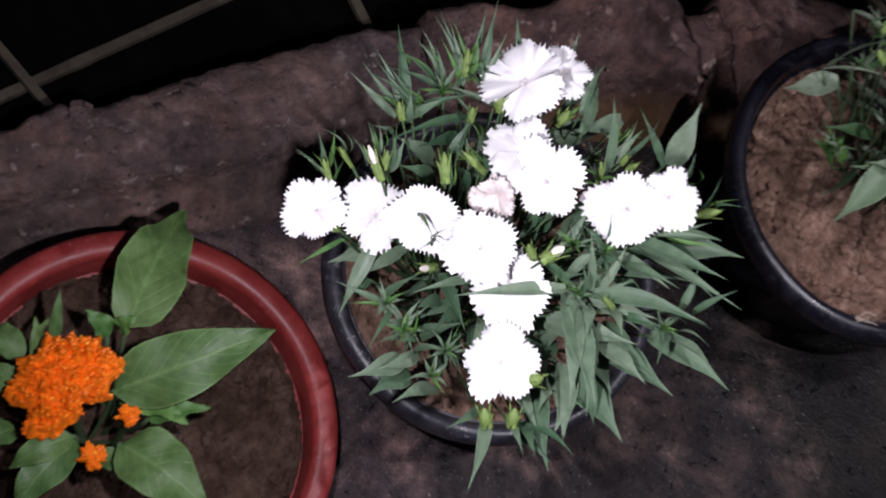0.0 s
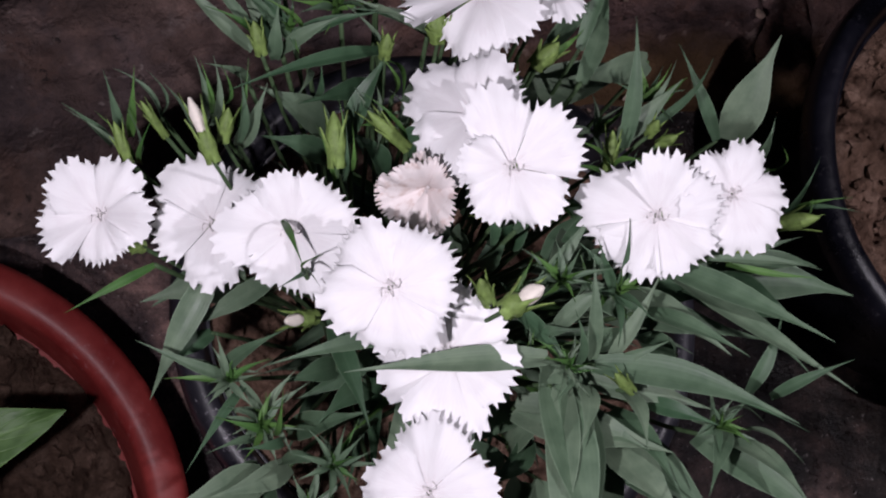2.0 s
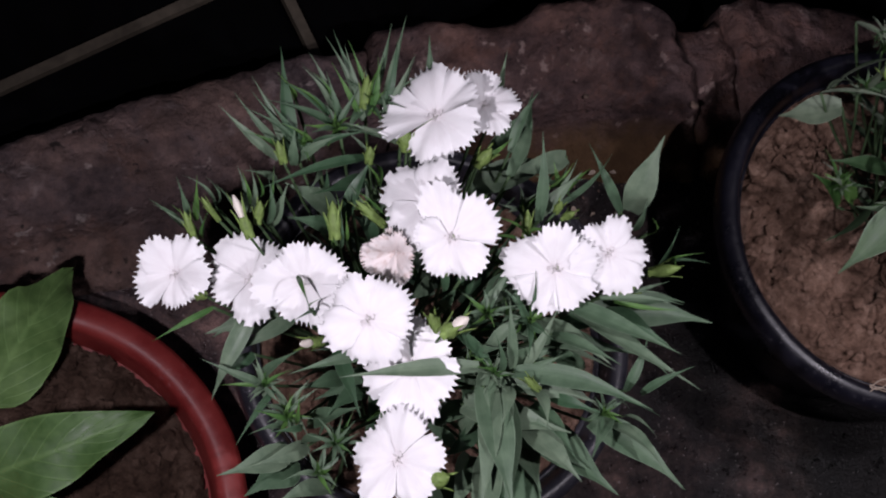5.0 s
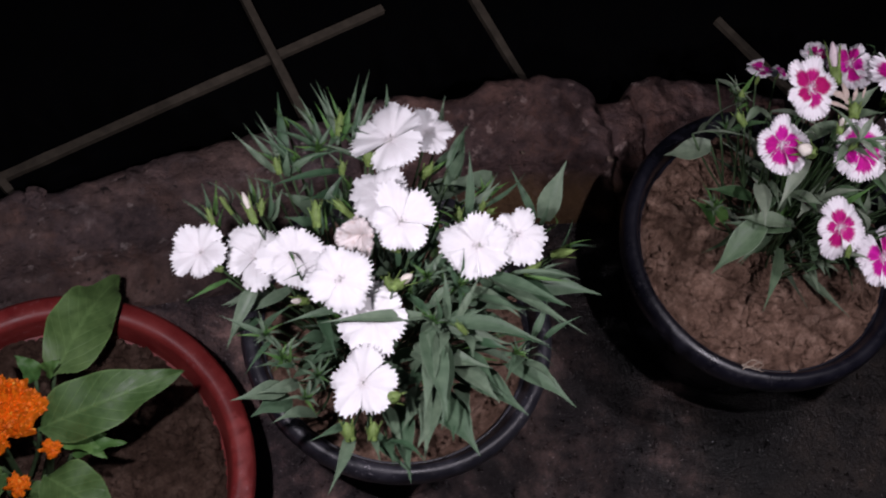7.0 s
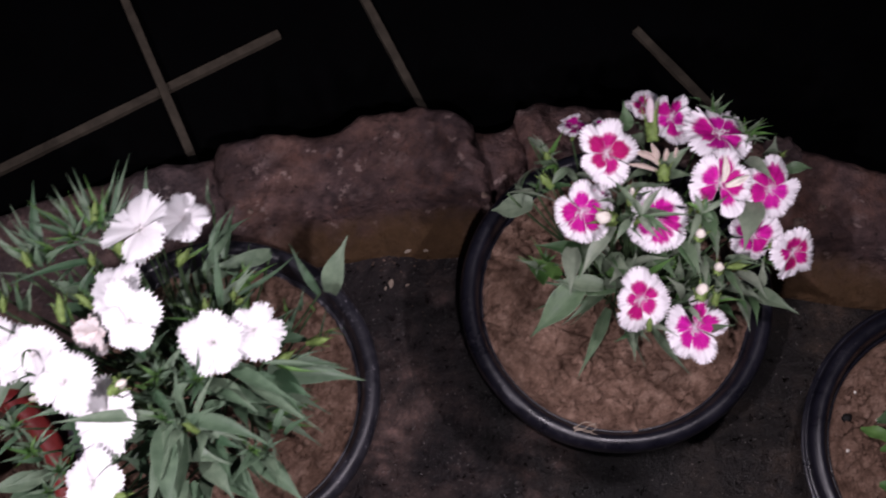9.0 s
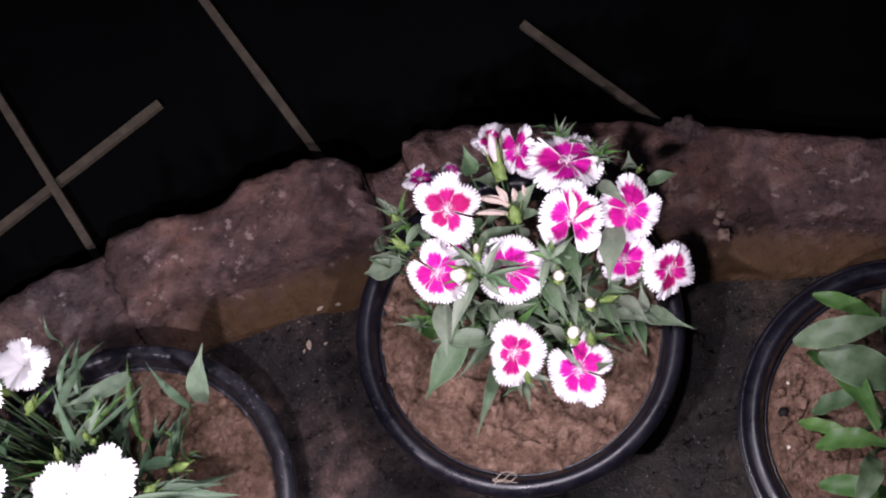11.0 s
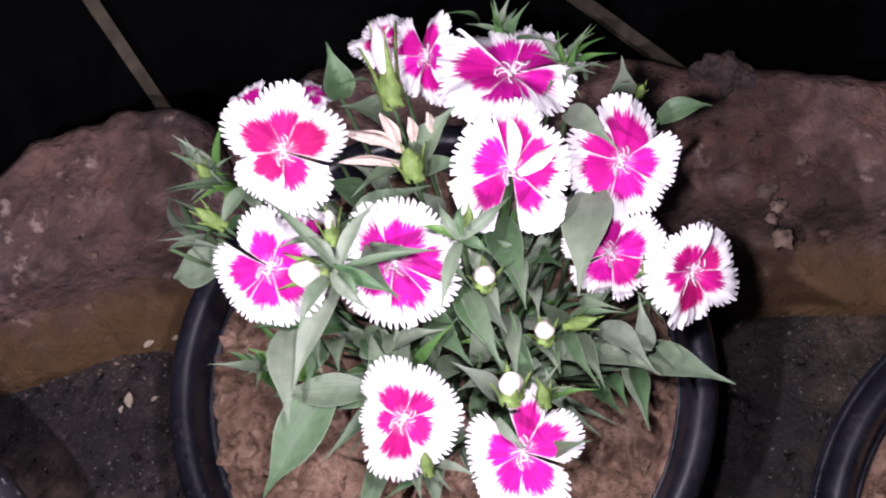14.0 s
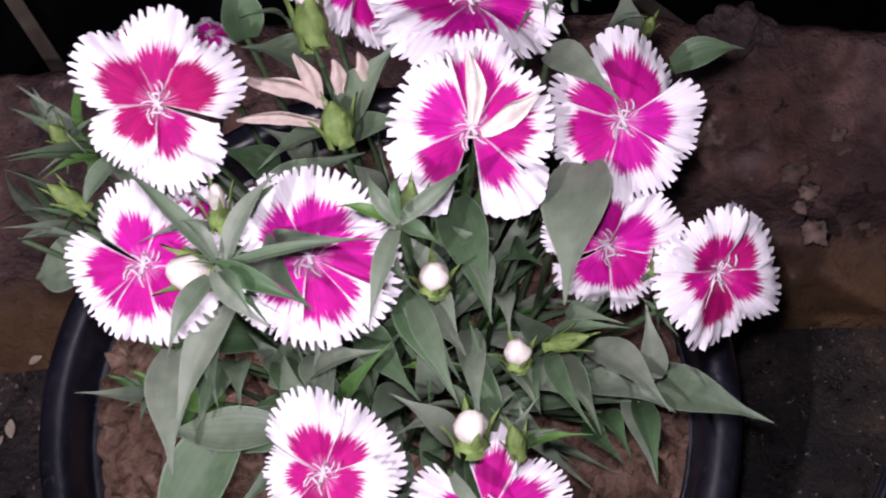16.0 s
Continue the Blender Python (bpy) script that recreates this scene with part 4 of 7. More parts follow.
leaf(white_plant, (-0.0628, 0.0466, 0.2558), (-0.0876, 0.0538, 0.2738), 0.0091, 0.004)
leaf(white_plant, (-0.0727, 0.0269, 0.2963), (-0.0783, 0.0410, 0.3143), 0.0021, 0.004)
stem(white_plant, (-0.0727, 0.0269, 0.2963), 0.0008)
leaf(white_plant, (-0.0702, 0.0262, 0.2969), (-0.0693, 0.0393, 0.3154), 0.0021, 0.004)
leaf(white_plant, (-0.0713, 0.0289, 0.2965), (-0.0692, 0.0490, 0.3151), 0.0019, 0.004)
leaf(white_plant, (-0.0670, 0.0289, 0.2975), (-0.0673, 0.0387, 0.3157), 0.0017, 0.004)
leaf(white_plant, (-0.0461, 0.0332, 0.2603), (-0.0579, 0.0495, 0.2753), 0.0102, 0.004)
stem(white_plant, (-0.0461, 0.0332, 0.2603), 0.0008)
leaf(white_plant, (-0.0627, 0.0420, 0.2873), (-0.0442, 0.0649, 0.3054), 0.0080, 0.004)
stem(white_plant, (-0.0627, 0.0420, 0.2873), 0.0008)
leaf(white_plant, (-0.0471, 0.0326, 0.3021), (-0.0615, 0.0485, 0.3158), 0.0019, 0.004)
stem(white_plant, (-0.0471, 0.0326, 0.3021), 0.0008)
leaf(white_plant, (-0.0464, 0.0394, 0.3010), (-0.0529, 0.0472, 0.3169), 0.0019, 0.004)
leaf(white_plant, (-0.0441, 0.0633, 0.2978), (-0.0508, 0.0411, 0.3181), 0.0026, 0.004)
leaf(white_plant, (-0.0452, 0.0649, 0.2976), (-0.0583, 0.0791, 0.3140), 0.0028, 0.004)
leaf(white_plant, (-0.0472, 0.0503, 0.2992), (-0.0522, 0.0594, 0.3155), 0.0030, 0.004)
stem(white_plant, (-0.0472, 0.0503, 0.2992), 0.0008)
leaf(white_plant, (-0.0823, 0.0714, 0.2979), (-0.1034, 0.0860, 0.3157), 0.0043, 0.004)
leaf(white_plant, (-0.0815, 0.0707, 0.2978), (-0.0794, 0.0845, 0.3144), 0.0052, 0.004)
leaf(white_plant, (-0.0787, 0.0734, 0.2975), (-0.0582, 0.0760, 0.3142), 0.0052, 0.004)
stem(white_plant, (-0.0787, 0.0734, 0.2975), 0.0008)
leaf(white_plant, (-0.0861, 0.0788, 0.2983), (-0.0936, 0.0824, 0.3156), 0.0024, 0.004)
leaf(white_plant, (-0.0284, 0.0700, 0.2970), (-0.0577, 0.0777, 0.3141), 0.0052, 0.004)
stem(white_plant, (-0.0284, 0.0700, 0.2970), 0.0008)
leaf(white_plant, (-0.0660, 0.0730, 0.2769), (-0.0790, 0.0561, 0.2947), 0.0029, 0.004)
stem(white_plant, (-0.0660, 0.0730, 0.2769), 0.0008)
leaf(white_plant, (-0.0667, 0.0628, 0.2767), (-0.0659, 0.0685, 0.2948), 0.0034, 0.004)
leaf(white_plant, (-0.0199, 0.0654, 0.2972), (-0.0158, 0.0498, 0.3162), 0.0049, 0.004)
leaf(white_plant, (0.0048, 0.0527, 0.2961), (0.0289, 0.0635, 0.2946), 0.0028, 0.004)
stem(white_plant, (0.0048, 0.0527, 0.2961), 0.0008)
leaf(white_plant, (0.0196, 0.0635, 0.2728), (0.0560, 0.0875, 0.2577), 0.0072, 0.004)
stem(white_plant, (0.0196, 0.0635, 0.2728), 0.0008)
leaf(white_plant, (0.0340, 0.0548, 0.2808), (0.0489, 0.0883, 0.2869), 0.0078, 0.004)
stem(white_plant, (0.0340, 0.0548, 0.2808), 0.0008)
leaf(white_plant, (0.0640, 0.0574, 0.2629), (0.0185, 0.0504, 0.2840), 0.0119, 0.004)
stem(white_plant, (0.0640, 0.0574, 0.2629), 0.0008)
leaf(white_plant, (0.0262, 0.0172, 0.3011), (0.0320, 0.0529, 0.3288), 0.0062, 0.004)
stem(white_plant, (0.0262, 0.0172, 0.3011), 0.0008)
leaf(white_plant, (0.0340, 0.0260, 0.2956), (0.0547, 0.0436, 0.3024), 0.0026, 0.004)
leaf(white_plant, (0.0326, 0.0213, 0.2977), (0.0834, 0.0501, 0.2757), 0.0032, 0.004)
leaf(white_plant, (0.0359, 0.0249, 0.2953), (0.0674, 0.0428, 0.2826), 0.0037, 0.004)
leaf(white_plant, (0.0349, 0.0329, 0.2937), (0.0527, 0.0428, 0.3022), 0.0021, 0.004)
stem(white_plant, (0.0349, 0.0329, 0.2937), 0.0008)
leaf(white_plant, (0.0900, 0.0267, 0.2458), (0.0773, 0.0613, 0.2653), 0.0061, 0.004)
stem(white_plant, (0.0900, 0.0267, 0.2458), 0.0008)
leaf(white_plant, (0.0978, 0.0272, 0.2404), (0.1174, 0.0559, 0.2690), 0.0169, 0.004)
leaf(white_plant, (0.0672, 0.0051, 0.2945), (0.0664, 0.0123, 0.3068), 0.0025, 0.004)
stem(white_plant, (0.0672, 0.0051, 0.2945), 0.0008)
leaf(white_plant, (0.0745, 0.0042, 0.2929), (0.0808, 0.0151, 0.3087), 0.0037, 0.004)
leaf(white_plant, (0.0812, 0.0011, 0.2919), (0.0792, 0.0046, 0.3094), 0.0021, 0.004)
stem(white_plant, (0.0812, 0.0011, 0.2919), 0.0008)
leaf(white_plant, (0.0158, 0.0081, 0.3099), (-0.0068, 0.0178, 0.3304), 0.0026, 0.004)
stem(white_plant, (0.0158, 0.0081, 0.3099), 0.0008)
leaf(white_plant, (0.0121, 0.0051, 0.3113), (-0.0143, 0.0071, 0.3368), 0.0029, 0.004)
leaf(white_plant, (0.0158, 0.0081, 0.3099), (0.0225, 0.0039, 0.3261), 0.0031, 0.004)
leaf(white_plant, (0.0836, -0.0149, 0.2839), (0.0920, -0.0022, 0.3098), 0.0021, 0.004)
stem(white_plant, (0.0836, -0.0149, 0.2839), 0.0008)
leaf(white_plant, (0.0861, -0.0144, 0.2840), (0.0994, -0.0183, 0.3088), 0.0021, 0.004)
leaf(white_plant, (0.0884, -0.0141, 0.2842), (0.1007, -0.0242, 0.3091), 0.0021, 0.004)
leaf(white_plant, (0.0863, -0.0152, 0.2831), (0.0861, -0.0146, 0.3059), 0.0019, 0.004)
leaf(white_plant, (0.0446, -0.0262, 0.3000), (0.0852, -0.0387, 0.2986), 0.0035, 0.004)
stem(white_plant, (0.0446, -0.0262, 0.3000), 0.0008)
leaf(white_plant, (0.0528, -0.0285, 0.2948), (0.0822, -0.0410, 0.2991), 0.0026, 0.004)
leaf(white_plant, (0.0638, -0.0254, 0.2884), (0.0850, -0.0248, 0.2926), 0.0021, 0.004)
stem(white_plant, (0.0638, -0.0254, 0.2884), 0.0008)
leaf(white_plant, (0.0232, -0.0257, 0.3074), (0.0637, -0.0665, 0.3289), 0.0104, 0.004)
stem(white_plant, (0.0232, -0.0257, 0.3074), 0.0008)
leaf(white_plant, (0.0407, -0.0317, 0.2830), (0.0645, -0.0727, 0.3057), 0.0085, 0.004)
stem(white_plant, (0.0407, -0.0317, 0.2830), 0.0008)
leaf(white_plant, (0.0139, -0.0393, 0.3062), (0.0362, -0.0638, 0.3234), 0.0073, 0.004)
stem(white_plant, (0.0139, -0.0393, 0.3062), 0.0008)
leaf(white_plant, (0.0419, -0.0730, 0.3031), (0.0573, -0.0520, 0.3131), 0.0053, 0.004)
stem(white_plant, (0.0419, -0.0730, 0.3031), 0.0008)
leaf(white_plant, (0.0477, -0.0765, 0.3059), (0.0689, -0.0732, 0.3280), 0.0043, 0.004)
leaf(white_plant, (-0.0102, -0.0527, 0.3095), (0.0409, -0.0886, 0.3325), 0.0118, 0.004)
stem(white_plant, (-0.0102, -0.0527, 0.3095), 0.0008)
leaf(white_plant, (0.0215, -0.0652, 0.3019), (0.0443, -0.0916, 0.3302), 0.0027, 0.004)
stem(white_plant, (0.0215, -0.0652, 0.3019), 0.0008)
leaf(white_plant, (0.0056, -0.0675, 0.3034), (0.0230, -0.0818, 0.3151), 0.0064, 0.004)
stem(white_plant, (0.0056, -0.0675, 0.3034), 0.0008)
leaf(white_plant, (0.0324, -0.0814, 0.2973), (0.0102, -0.1020, 0.3196), 0.0080, 0.004)
leaf(white_plant, (0.0311, -0.0863, 0.2994), (0.0409, -0.1150, 0.3226), 0.0080, 0.004)
stem(white_plant, (0.0311, -0.0863, 0.2994), 0.0008)
leaf(white_plant, (0.0370, -0.0840, 0.3000), (0.0412, -0.1000, 0.3263), 0.0027, 0.004)
leaf(white_plant, (0.0344, -0.0784, 0.2962), (0.0337, -0.0841, 0.3236), 0.0023, 0.004)
leaf(white_plant, (-0.0146, -0.0581, 0.3084), (-0.0267, -0.0779, 0.3208), 0.0070, 0.004)
leaf(white_plant, (-0.0021, -0.0623, 0.3055), (-0.0054, -0.0837, 0.3198), 0.0071, 0.004)
leaf(white_plant, (-0.0182, -0.0512, 0.3107), (-0.0340, -0.0488, 0.3288), 0.0023, 0.004)
leaf(white_plant, (-0.0184, -0.0523, 0.3104), (-0.0328, -0.0628, 0.3245), 0.0029, 0.004)
leaf(white_plant, (-0.0038, -0.0533, 0.3080), (0.0136, -0.0521, 0.3212), 0.0039, 0.004)
leaf(white_plant, (-0.0039, -0.0521, 0.3083), (0.0155, -0.0307, 0.3244), 0.0052, 0.004)
leaf(white_plant, (-0.0102, -0.0510, 0.3098), (-0.0081, -0.0219, 0.3310), 0.0055, 0.004)
leaf(white_plant, (-0.0181, -0.0524, 0.3104), (-0.0205, -0.0381, 0.3344), 0.0045, 0.004)
leaf(white_plant, (-0.0248, -0.0271, 0.3034), (-0.0157, -0.0286, 0.3210), 0.0093, 0.004)
stem(white_plant, (-0.0248, -0.0271, 0.3034), 0.0008)
leaf(white_plant, (-0.0225, -0.0363, 0.2942), (-0.0096, -0.0408, 0.3101), 0.0052, 0.004)
leaf(white_plant, (-0.0277, -0.0483, 0.3188), (-0.0910, -0.0375, 0.3168), 0.0094, 0.004)
stem(white_plant, (-0.0277, -0.0483, 0.3188), 0.0008)
leaf(white_plant, (-0.0189, -0.0478, 0.3006), (-0.0348, -0.1029, 0.3062), 0.0192, 0.004)
leaf(white_plant, (-0.0319, -0.0666, 0.2695), (-0.0187, -0.0632, 0.2937), 0.0140, 0.004)
stem(white_plant, (-0.0319, -0.0666, 0.2695), 0.0008)
leaf(white_plant, (-0.0064, -0.0659, 0.2748), (0.0180, -0.1028, 0.2894), 0.0173, 0.004)
stem(white_plant, (-0.0064, -0.0659, 0.2748), 0.0008)
leaf(white_plant, (-0.0389, -0.0745, 0.2773), (-0.0572, -0.0595, 0.2937), 0.0069, 0.004)
leaf(white_plant, (-0.0244, -0.0669, 0.2717), (-0.0511, -0.0800, 0.2820), 0.0096, 0.004)
leaf(white_plant, (-0.1169, -0.0256, 0.2761), (-0.1455, -0.0076, 0.2851), 0.0042, 0.004)
stem(white_plant, (-0.1169, -0.0256, 0.2761), 0.0008)
leaf(white_plant, (-0.1171, -0.0263, 0.2758), (-0.1385, -0.0194, 0.2722), 0.0024, 0.004)
leaf(white_plant, (-0.1197, -0.0219, 0.2756), (-0.1020, -0.0188, 0.3075), 0.0054, 0.004)
leaf(white_plant, (-0.1139, -0.0280, 0.2766), (-0.1405, -0.0523, 0.2891), 0.0035, 0.004)
leaf(white_plant, (-0.1091, -0.0437, 0.2721), (-0.1285, -0.0370, 0.2883), 0.0031, 0.004)
stem(white_plant, (-0.1091, -0.0437, 0.2721), 0.0008)
leaf(white_plant, (-0.1086, -0.0459, 0.2734), (-0.1068, -0.0357, 0.2990), 0.0027, 0.004)
leaf(white_plant, (-0.1064, -0.0485, 0.2761), (-0.1238, -0.0493, 0.2902), 0.0038, 0.004)
leaf(white_plant, (-0.1135, -0.0463, 0.2714), (-0.1332, -0.0481, 0.2893), 0.0033, 0.004)
leaf(white_plant, (-0.1148, 0.0108, 0.2839), (-0.1423, -0.0231, 0.2597), 0.0097, 0.004)
stem(white_plant, (-0.1148, 0.0108, 0.2839), 0.0008)
leaf(white_plant, (-0.0974, 0.0140, 0.2368), (-0.1356, 0.0133, 0.2420), 0.0152, 0.004)
stem(white_plant, (-0.0974, 0.0140, 0.2368), 0.0008)
leaf(white_plant, (-0.1332, 0.0158, 0.2805), (-0.1641, 0.0066, 0.2801), 0.0032, 0.004)
stem(white_plant, (-0.1332, 0.0158, 0.2805), 0.0008)
leaf(white_plant, (-0.0625, -0.0287, 0.3039), (-0.1108, -0.0276, 0.3008), 0.0062, 0.004)
stem(white_plant, (-0.0625, -0.0287, 0.3039), 0.0008)
leaf(white_plant, (-0.0803, -0.0156, 0.2725), (-0.0800, -0.0531, 0.2848), 0.0082, 0.004)
stem(white_plant, (-0.0803, -0.0156, 0.2725), 0.0008)
leaf(white_plant, (-0.0983, -0.0423, 0.2465), (-0.0761, -0.0461, 0.2769), 0.0106, 0.004)
stem(white_plant, (-0.0983, -0.0423, 0.2465), 0.0008)
leaf(white_plant, (-0.1030, -0.0549, 0.2588), (-0.1340, -0.0600, 0.2735), 0.0094, 0.004)
stem(white_plant, (-0.1030, -0.0549, 0.2588), 0.0008)
leaf(white_plant, (-0.1072, -0.0539, 0.2674), (-0.0936, -0.0612, 0.2872), 0.0055, 0.004)
leaf(white_plant, (-0.0921, 0.0183, 0.2386), (-0.0729, 0.0299, 0.2627), 0.0093, 0.004)
leaf(white_plant, (-0.0231, 0.0102, 0.2591), (-0.0447, -0.0028, 0.2770), 0.0091, 0.004)
stem(white_plant, (-0.0231, 0.0102, 0.2591), 0.0008)
leaf(white_plant, (-0.0120, 0.0022, 0.2640), (-0.0021, 0.0066, 0.2834), 0.0106, 0.004)
stem(white_plant, (-0.0120, 0.0022, 0.2640), 0.0008)
leaf(white_plant, (-0.0014, -0.0091, 0.2732), (0.0160, 0.0043, 0.2790), 0.0103, 0.004)
stem(white_plant, (-0.0014, -0.0091, 0.2732), 0.0008)
leaf(white_plant, (0.0161, 0.0005, 0.2638), (0.0037, 0.0116, 0.2836), 0.0107, 0.004)
stem(white_plant, (0.0161, 0.0005, 0.2638), 0.0008)
leaf(white_plant, (-0.0252, -0.0054, 0.2713), (-0.0181, -0.0010, 0.2927), 0.0068, 0.004)
stem(white_plant, (-0.0252, -0.0054, 0.2713), 0.0008)
leaf(white_plant, (-0.0631, -0.0232, 0.2452), (-0.0949, -0.0325, 0.2477), 0.0083, 0.004)
stem(white_plant, (-0.0631, -0.0232, 0.2452), 0.0008)
leaf(white_plant, (0.0425, -0.0245, 0.2564), (0.0223, -0.0096, 0.2790), 0.0085, 0.004)
stem(white_plant, (0.0425, -0.0245, 0.2564), 0.0008)
leaf(white_plant, (0.0396, -0.0510, 0.2631), (0.0063, -0.0409, 0.2878), 0.0077, 0.004)
stem(white_plant, (0.0396, -0.0510, 0.2631), 0.0008)
leaf(white_plant, (-0.0326, 0.0446, 0.2518), (-0.0186, 0.0519, 0.2716), 0.0119, 0.004)
stem(white_plant, (-0.0326, 0.0446, 0.2518), 0.0008)
leaf(white_plant, (-0.0377, -0.0524, 0.2590), (-0.0667, -0.0587, 0.2680), 0.0089, 0.004)
stem(white_plant, (-0.0377, -0.0524, 0.2590), 0.0008)
shoot(white_plant, (-0.0201, -0.0272, 0.3316), 0.0107, 8, 25)
stem(white_plant, (-0.0201, -0.0272, 0.3316), 0.0008)
shoot(white_plant, (0.0022, -0.0325, 0.3178), 0.0144, 11, 26)
stem(white_plant, (0.0022, -0.0325, 0.3178), 0.0008)
shoot(white_plant, (-0.1196, -0.0263, 0.2837), 0.0110, 9, 27)
shoot(white_plant, (-0.1123, -0.0422, 0.2783), 0.0134, 9, 28)
shoot(white_plant, (-0.0951, -0.0609, 0.2875), 0.0117, 9, 29)
stem(white_plant, (-0.0951, -0.0609, 0.2875), 0.0008)
shoot(white_plant, (-0.0230, -0.0506, 0.3188), 0.0088, 7, 30)
shoot(white_plant, (0.0260, -0.0814, 0.3091), 0.0109, 7, 31)
shoot(white_plant, (-0.0760, 0.0778, 0.3049), 0.0110, 6, 32)
shoot(white_plant, (-0.0523, 0.0444, 0.2971), 0.0093, 6, 33)
shoot(white_plant, (-0.0256, -0.0248, 0.2991), 0.0110, 6, 34)
shoot(white_plant, (-0.0315, 0.0285, 0.2850), 0.0114, 5, 35)
stem(white_plant, (-0.0315, 0.0285, 0.2850), 0.0008)
leaf(white_plant, (-0.0970, 0.0122, 0.3160), (-0.0985, -0.0081, 0.3334), 0.0026, 0.004)
stem(white_plant, (-0.0970, 0.0122, 0.3160), 0.0008)
leaf(white_plant, (-0.0953, -0.0055, 0.3192), (-0.1097, -0.0121, 0.3338), 0.0016, 0.004)
stem(white_plant, (-0.0953, -0.0055, 0.3192), 0.0008)
leaf(white_plant, (-0.0944, -0.0058, 0.3195), (-0.0935, -0.0057, 0.3396), 0.0016, 0.004)
leaf(white_plant, (-0.0951, -0.0060, 0.3192), (-0.0964, -0.0145, 0.3384), 0.0016, 0.004)
leaf(white_plant, (-0.0923, 0.0082, 0.2600), (-0.1287, -0.0038, 0.2611), 0.0080, 0.004)
stem(white_plant, (-0.0923, 0.0082, 0.2600), 0.0008)
leaf(white_plant, (-0.0771, -0.0250, 0.2498), (-0.0996, -0.0276, 0.2588), 0.0090, 0.004)
stem(white_plant, (-0.0771, -0.0250, 0.2498), 0.0008)
leaf(white_plant, (-0.1155, -0.0039, 0.2488), (-0.1346, -0.0109, 0.2466), 0.0068, 0.004)
stem(white_plant, (-0.1155, -0.0039, 0.2488), 0.0008)
leaf(white_plant, (-0.0708, -0.0369, 0.2610), (-0.0928, -0.0450, 0.2700), 0.0097, 0.004)
stem(white_plant, (-0.0708, -0.0369, 0.2610), 0.0008)
leaf(white_plant, (-0.0582, -0.0424, 0.2535), (-0.0794, -0.0662, 0.2625), 0.0098, 0.004)
stem(white_plant, (-0.0582, -0.0424, 0.2535), 0.0008)
leaf(white_plant, (0.0236, -0.0421, 0.2762), (0.0269, -0.0659, 0.2896), 0.0100, 0.004)
stem(white_plant, (0.0236, -0.0421, 0.2762), 0.0008)
leaf(white_plant, (0.0118, -0.0325, 0.2811), (-0.0211, -0.0367, 0.3042), 0.0087, 0.004)
stem(white_plant, (0.0118, -0.0325, 0.2811), 0.0008)
leaf(white_plant, (-0.0195, -0.0351, 0.2711), (-0.0390, -0.0484, 0.2804), 0.0098, 0.004)
stem(white_plant, (-0.0195, -0.0351, 0.2711), 0.0008)
leaf(white_plant, (-0.0837, -0.1005, 0.2906), (-0.1129, -0.1415, 0.3088), 0.0087, 0.004)
stem(white_plant, (-0.0837, -0.1005, 0.2906), 0.0008)
leaf(white_plant, (-0.0632, -0.1101, 0.2834), (-0.0679, -0.1318, 0.3022), 0.0082, 0.004)
stem(white_plant, (-0.0632, -0.1101, 0.2834), 0.0008)
leaf(white_plant, (-0.0636, -0.1149, 0.2939), (-0.0508, -0.1376, 0.3143), 0.0055, 0.004)
leaf(white_plant, (-0.0860, -0.0972, 0.2901), (-0.1137, -0.1057, 0.3058), 0.0059, 0.004)
leaf(white_plant, (-0.0734, -0.1093, 0.2925), (-0.0773, -0.1304, 0.3115), 0.0055, 0.004)
leaf(white_plant, (-0.0223, -0.0840, 0.2689), (-0.0465, -0.1209, 0.2836), 0.0206, 0.004)
stem(white_plant, (-0.0223, -0.0840, 0.2689), 0.0008)
leaf(white_plant, (-0.0221, -0.0976, 0.2681), (-0.0229, -0.1219, 0.2860), 0.0138, 0.004)
leaf(white_plant, (-0.0040, -0.0737, 0.2827), (0.0094, -0.1084, 0.2991), 0.0169, 0.004)
leaf(white_plant, (-0.1124, -0.0560, 0.2581), (-0.1496, -0.0604, 0.2727), 0.0143, 0.004)
leaf(white_plant, (-0.0815, 0.0740, 0.2981), (-0.0756, 0.1252, 0.3125), 0.0085, 0.004)
leaf(white_plant, (-0.0844, 0.0762, 0.2983), (-0.0928, 0.1133, 0.3128), 0.0042, 0.004)
leaf(white_plant, (-0.0846, 0.0798, 0.2980), (-0.1029, 0.1067, 0.3130), 0.0038, 0.004)
leaf(white_plant, (-0.0883, 0.0749, 0.2990), (-0.1116, 0.1020, 0.3130), 0.0050, 0.004)
leaf(white_plant, (-0.0753, 0.0769, 0.2974), (-0.0468, 0.0744, 0.3146), 0.0058, 0.004)
leaf(white_plant, (-0.0554, 0.0840, 0.2965), (-0.0875, 0.0993, 0.3137), 0.0054, 0.004)
stem(white_plant, (-0.0554, 0.0840, 0.2965), 0.0008)
leaf(white_plant, (-0.0544, 0.0860, 0.2964), (-0.0576, 0.1089, 0.3129), 0.0039, 0.004)
leaf(white_plant, (-0.0522, 0.0885, 0.2962), (-0.0681, 0.1144, 0.3128), 0.0035, 0.004)
leaf(white_plant, (-0.0397, 0.0943, 0.2956), (-0.0486, 0.1291, 0.3122), 0.0035, 0.004)
stem(white_plant, (-0.0397, 0.0943, 0.2956), 0.0008)
leaf(white_plant, (-0.0379, 0.0940, 0.2956), (-0.0428, 0.1226, 0.3122), 0.0031, 0.004)
leaf(white_plant, (-0.0346, 0.0964, 0.2953), (-0.0189, 0.1279, 0.3112), 0.0036, 0.004)
leaf(white_plant, (-0.0325, 0.0886, 0.2957), (-0.0108, 0.1303, 0.3109), 0.0044, 0.004)
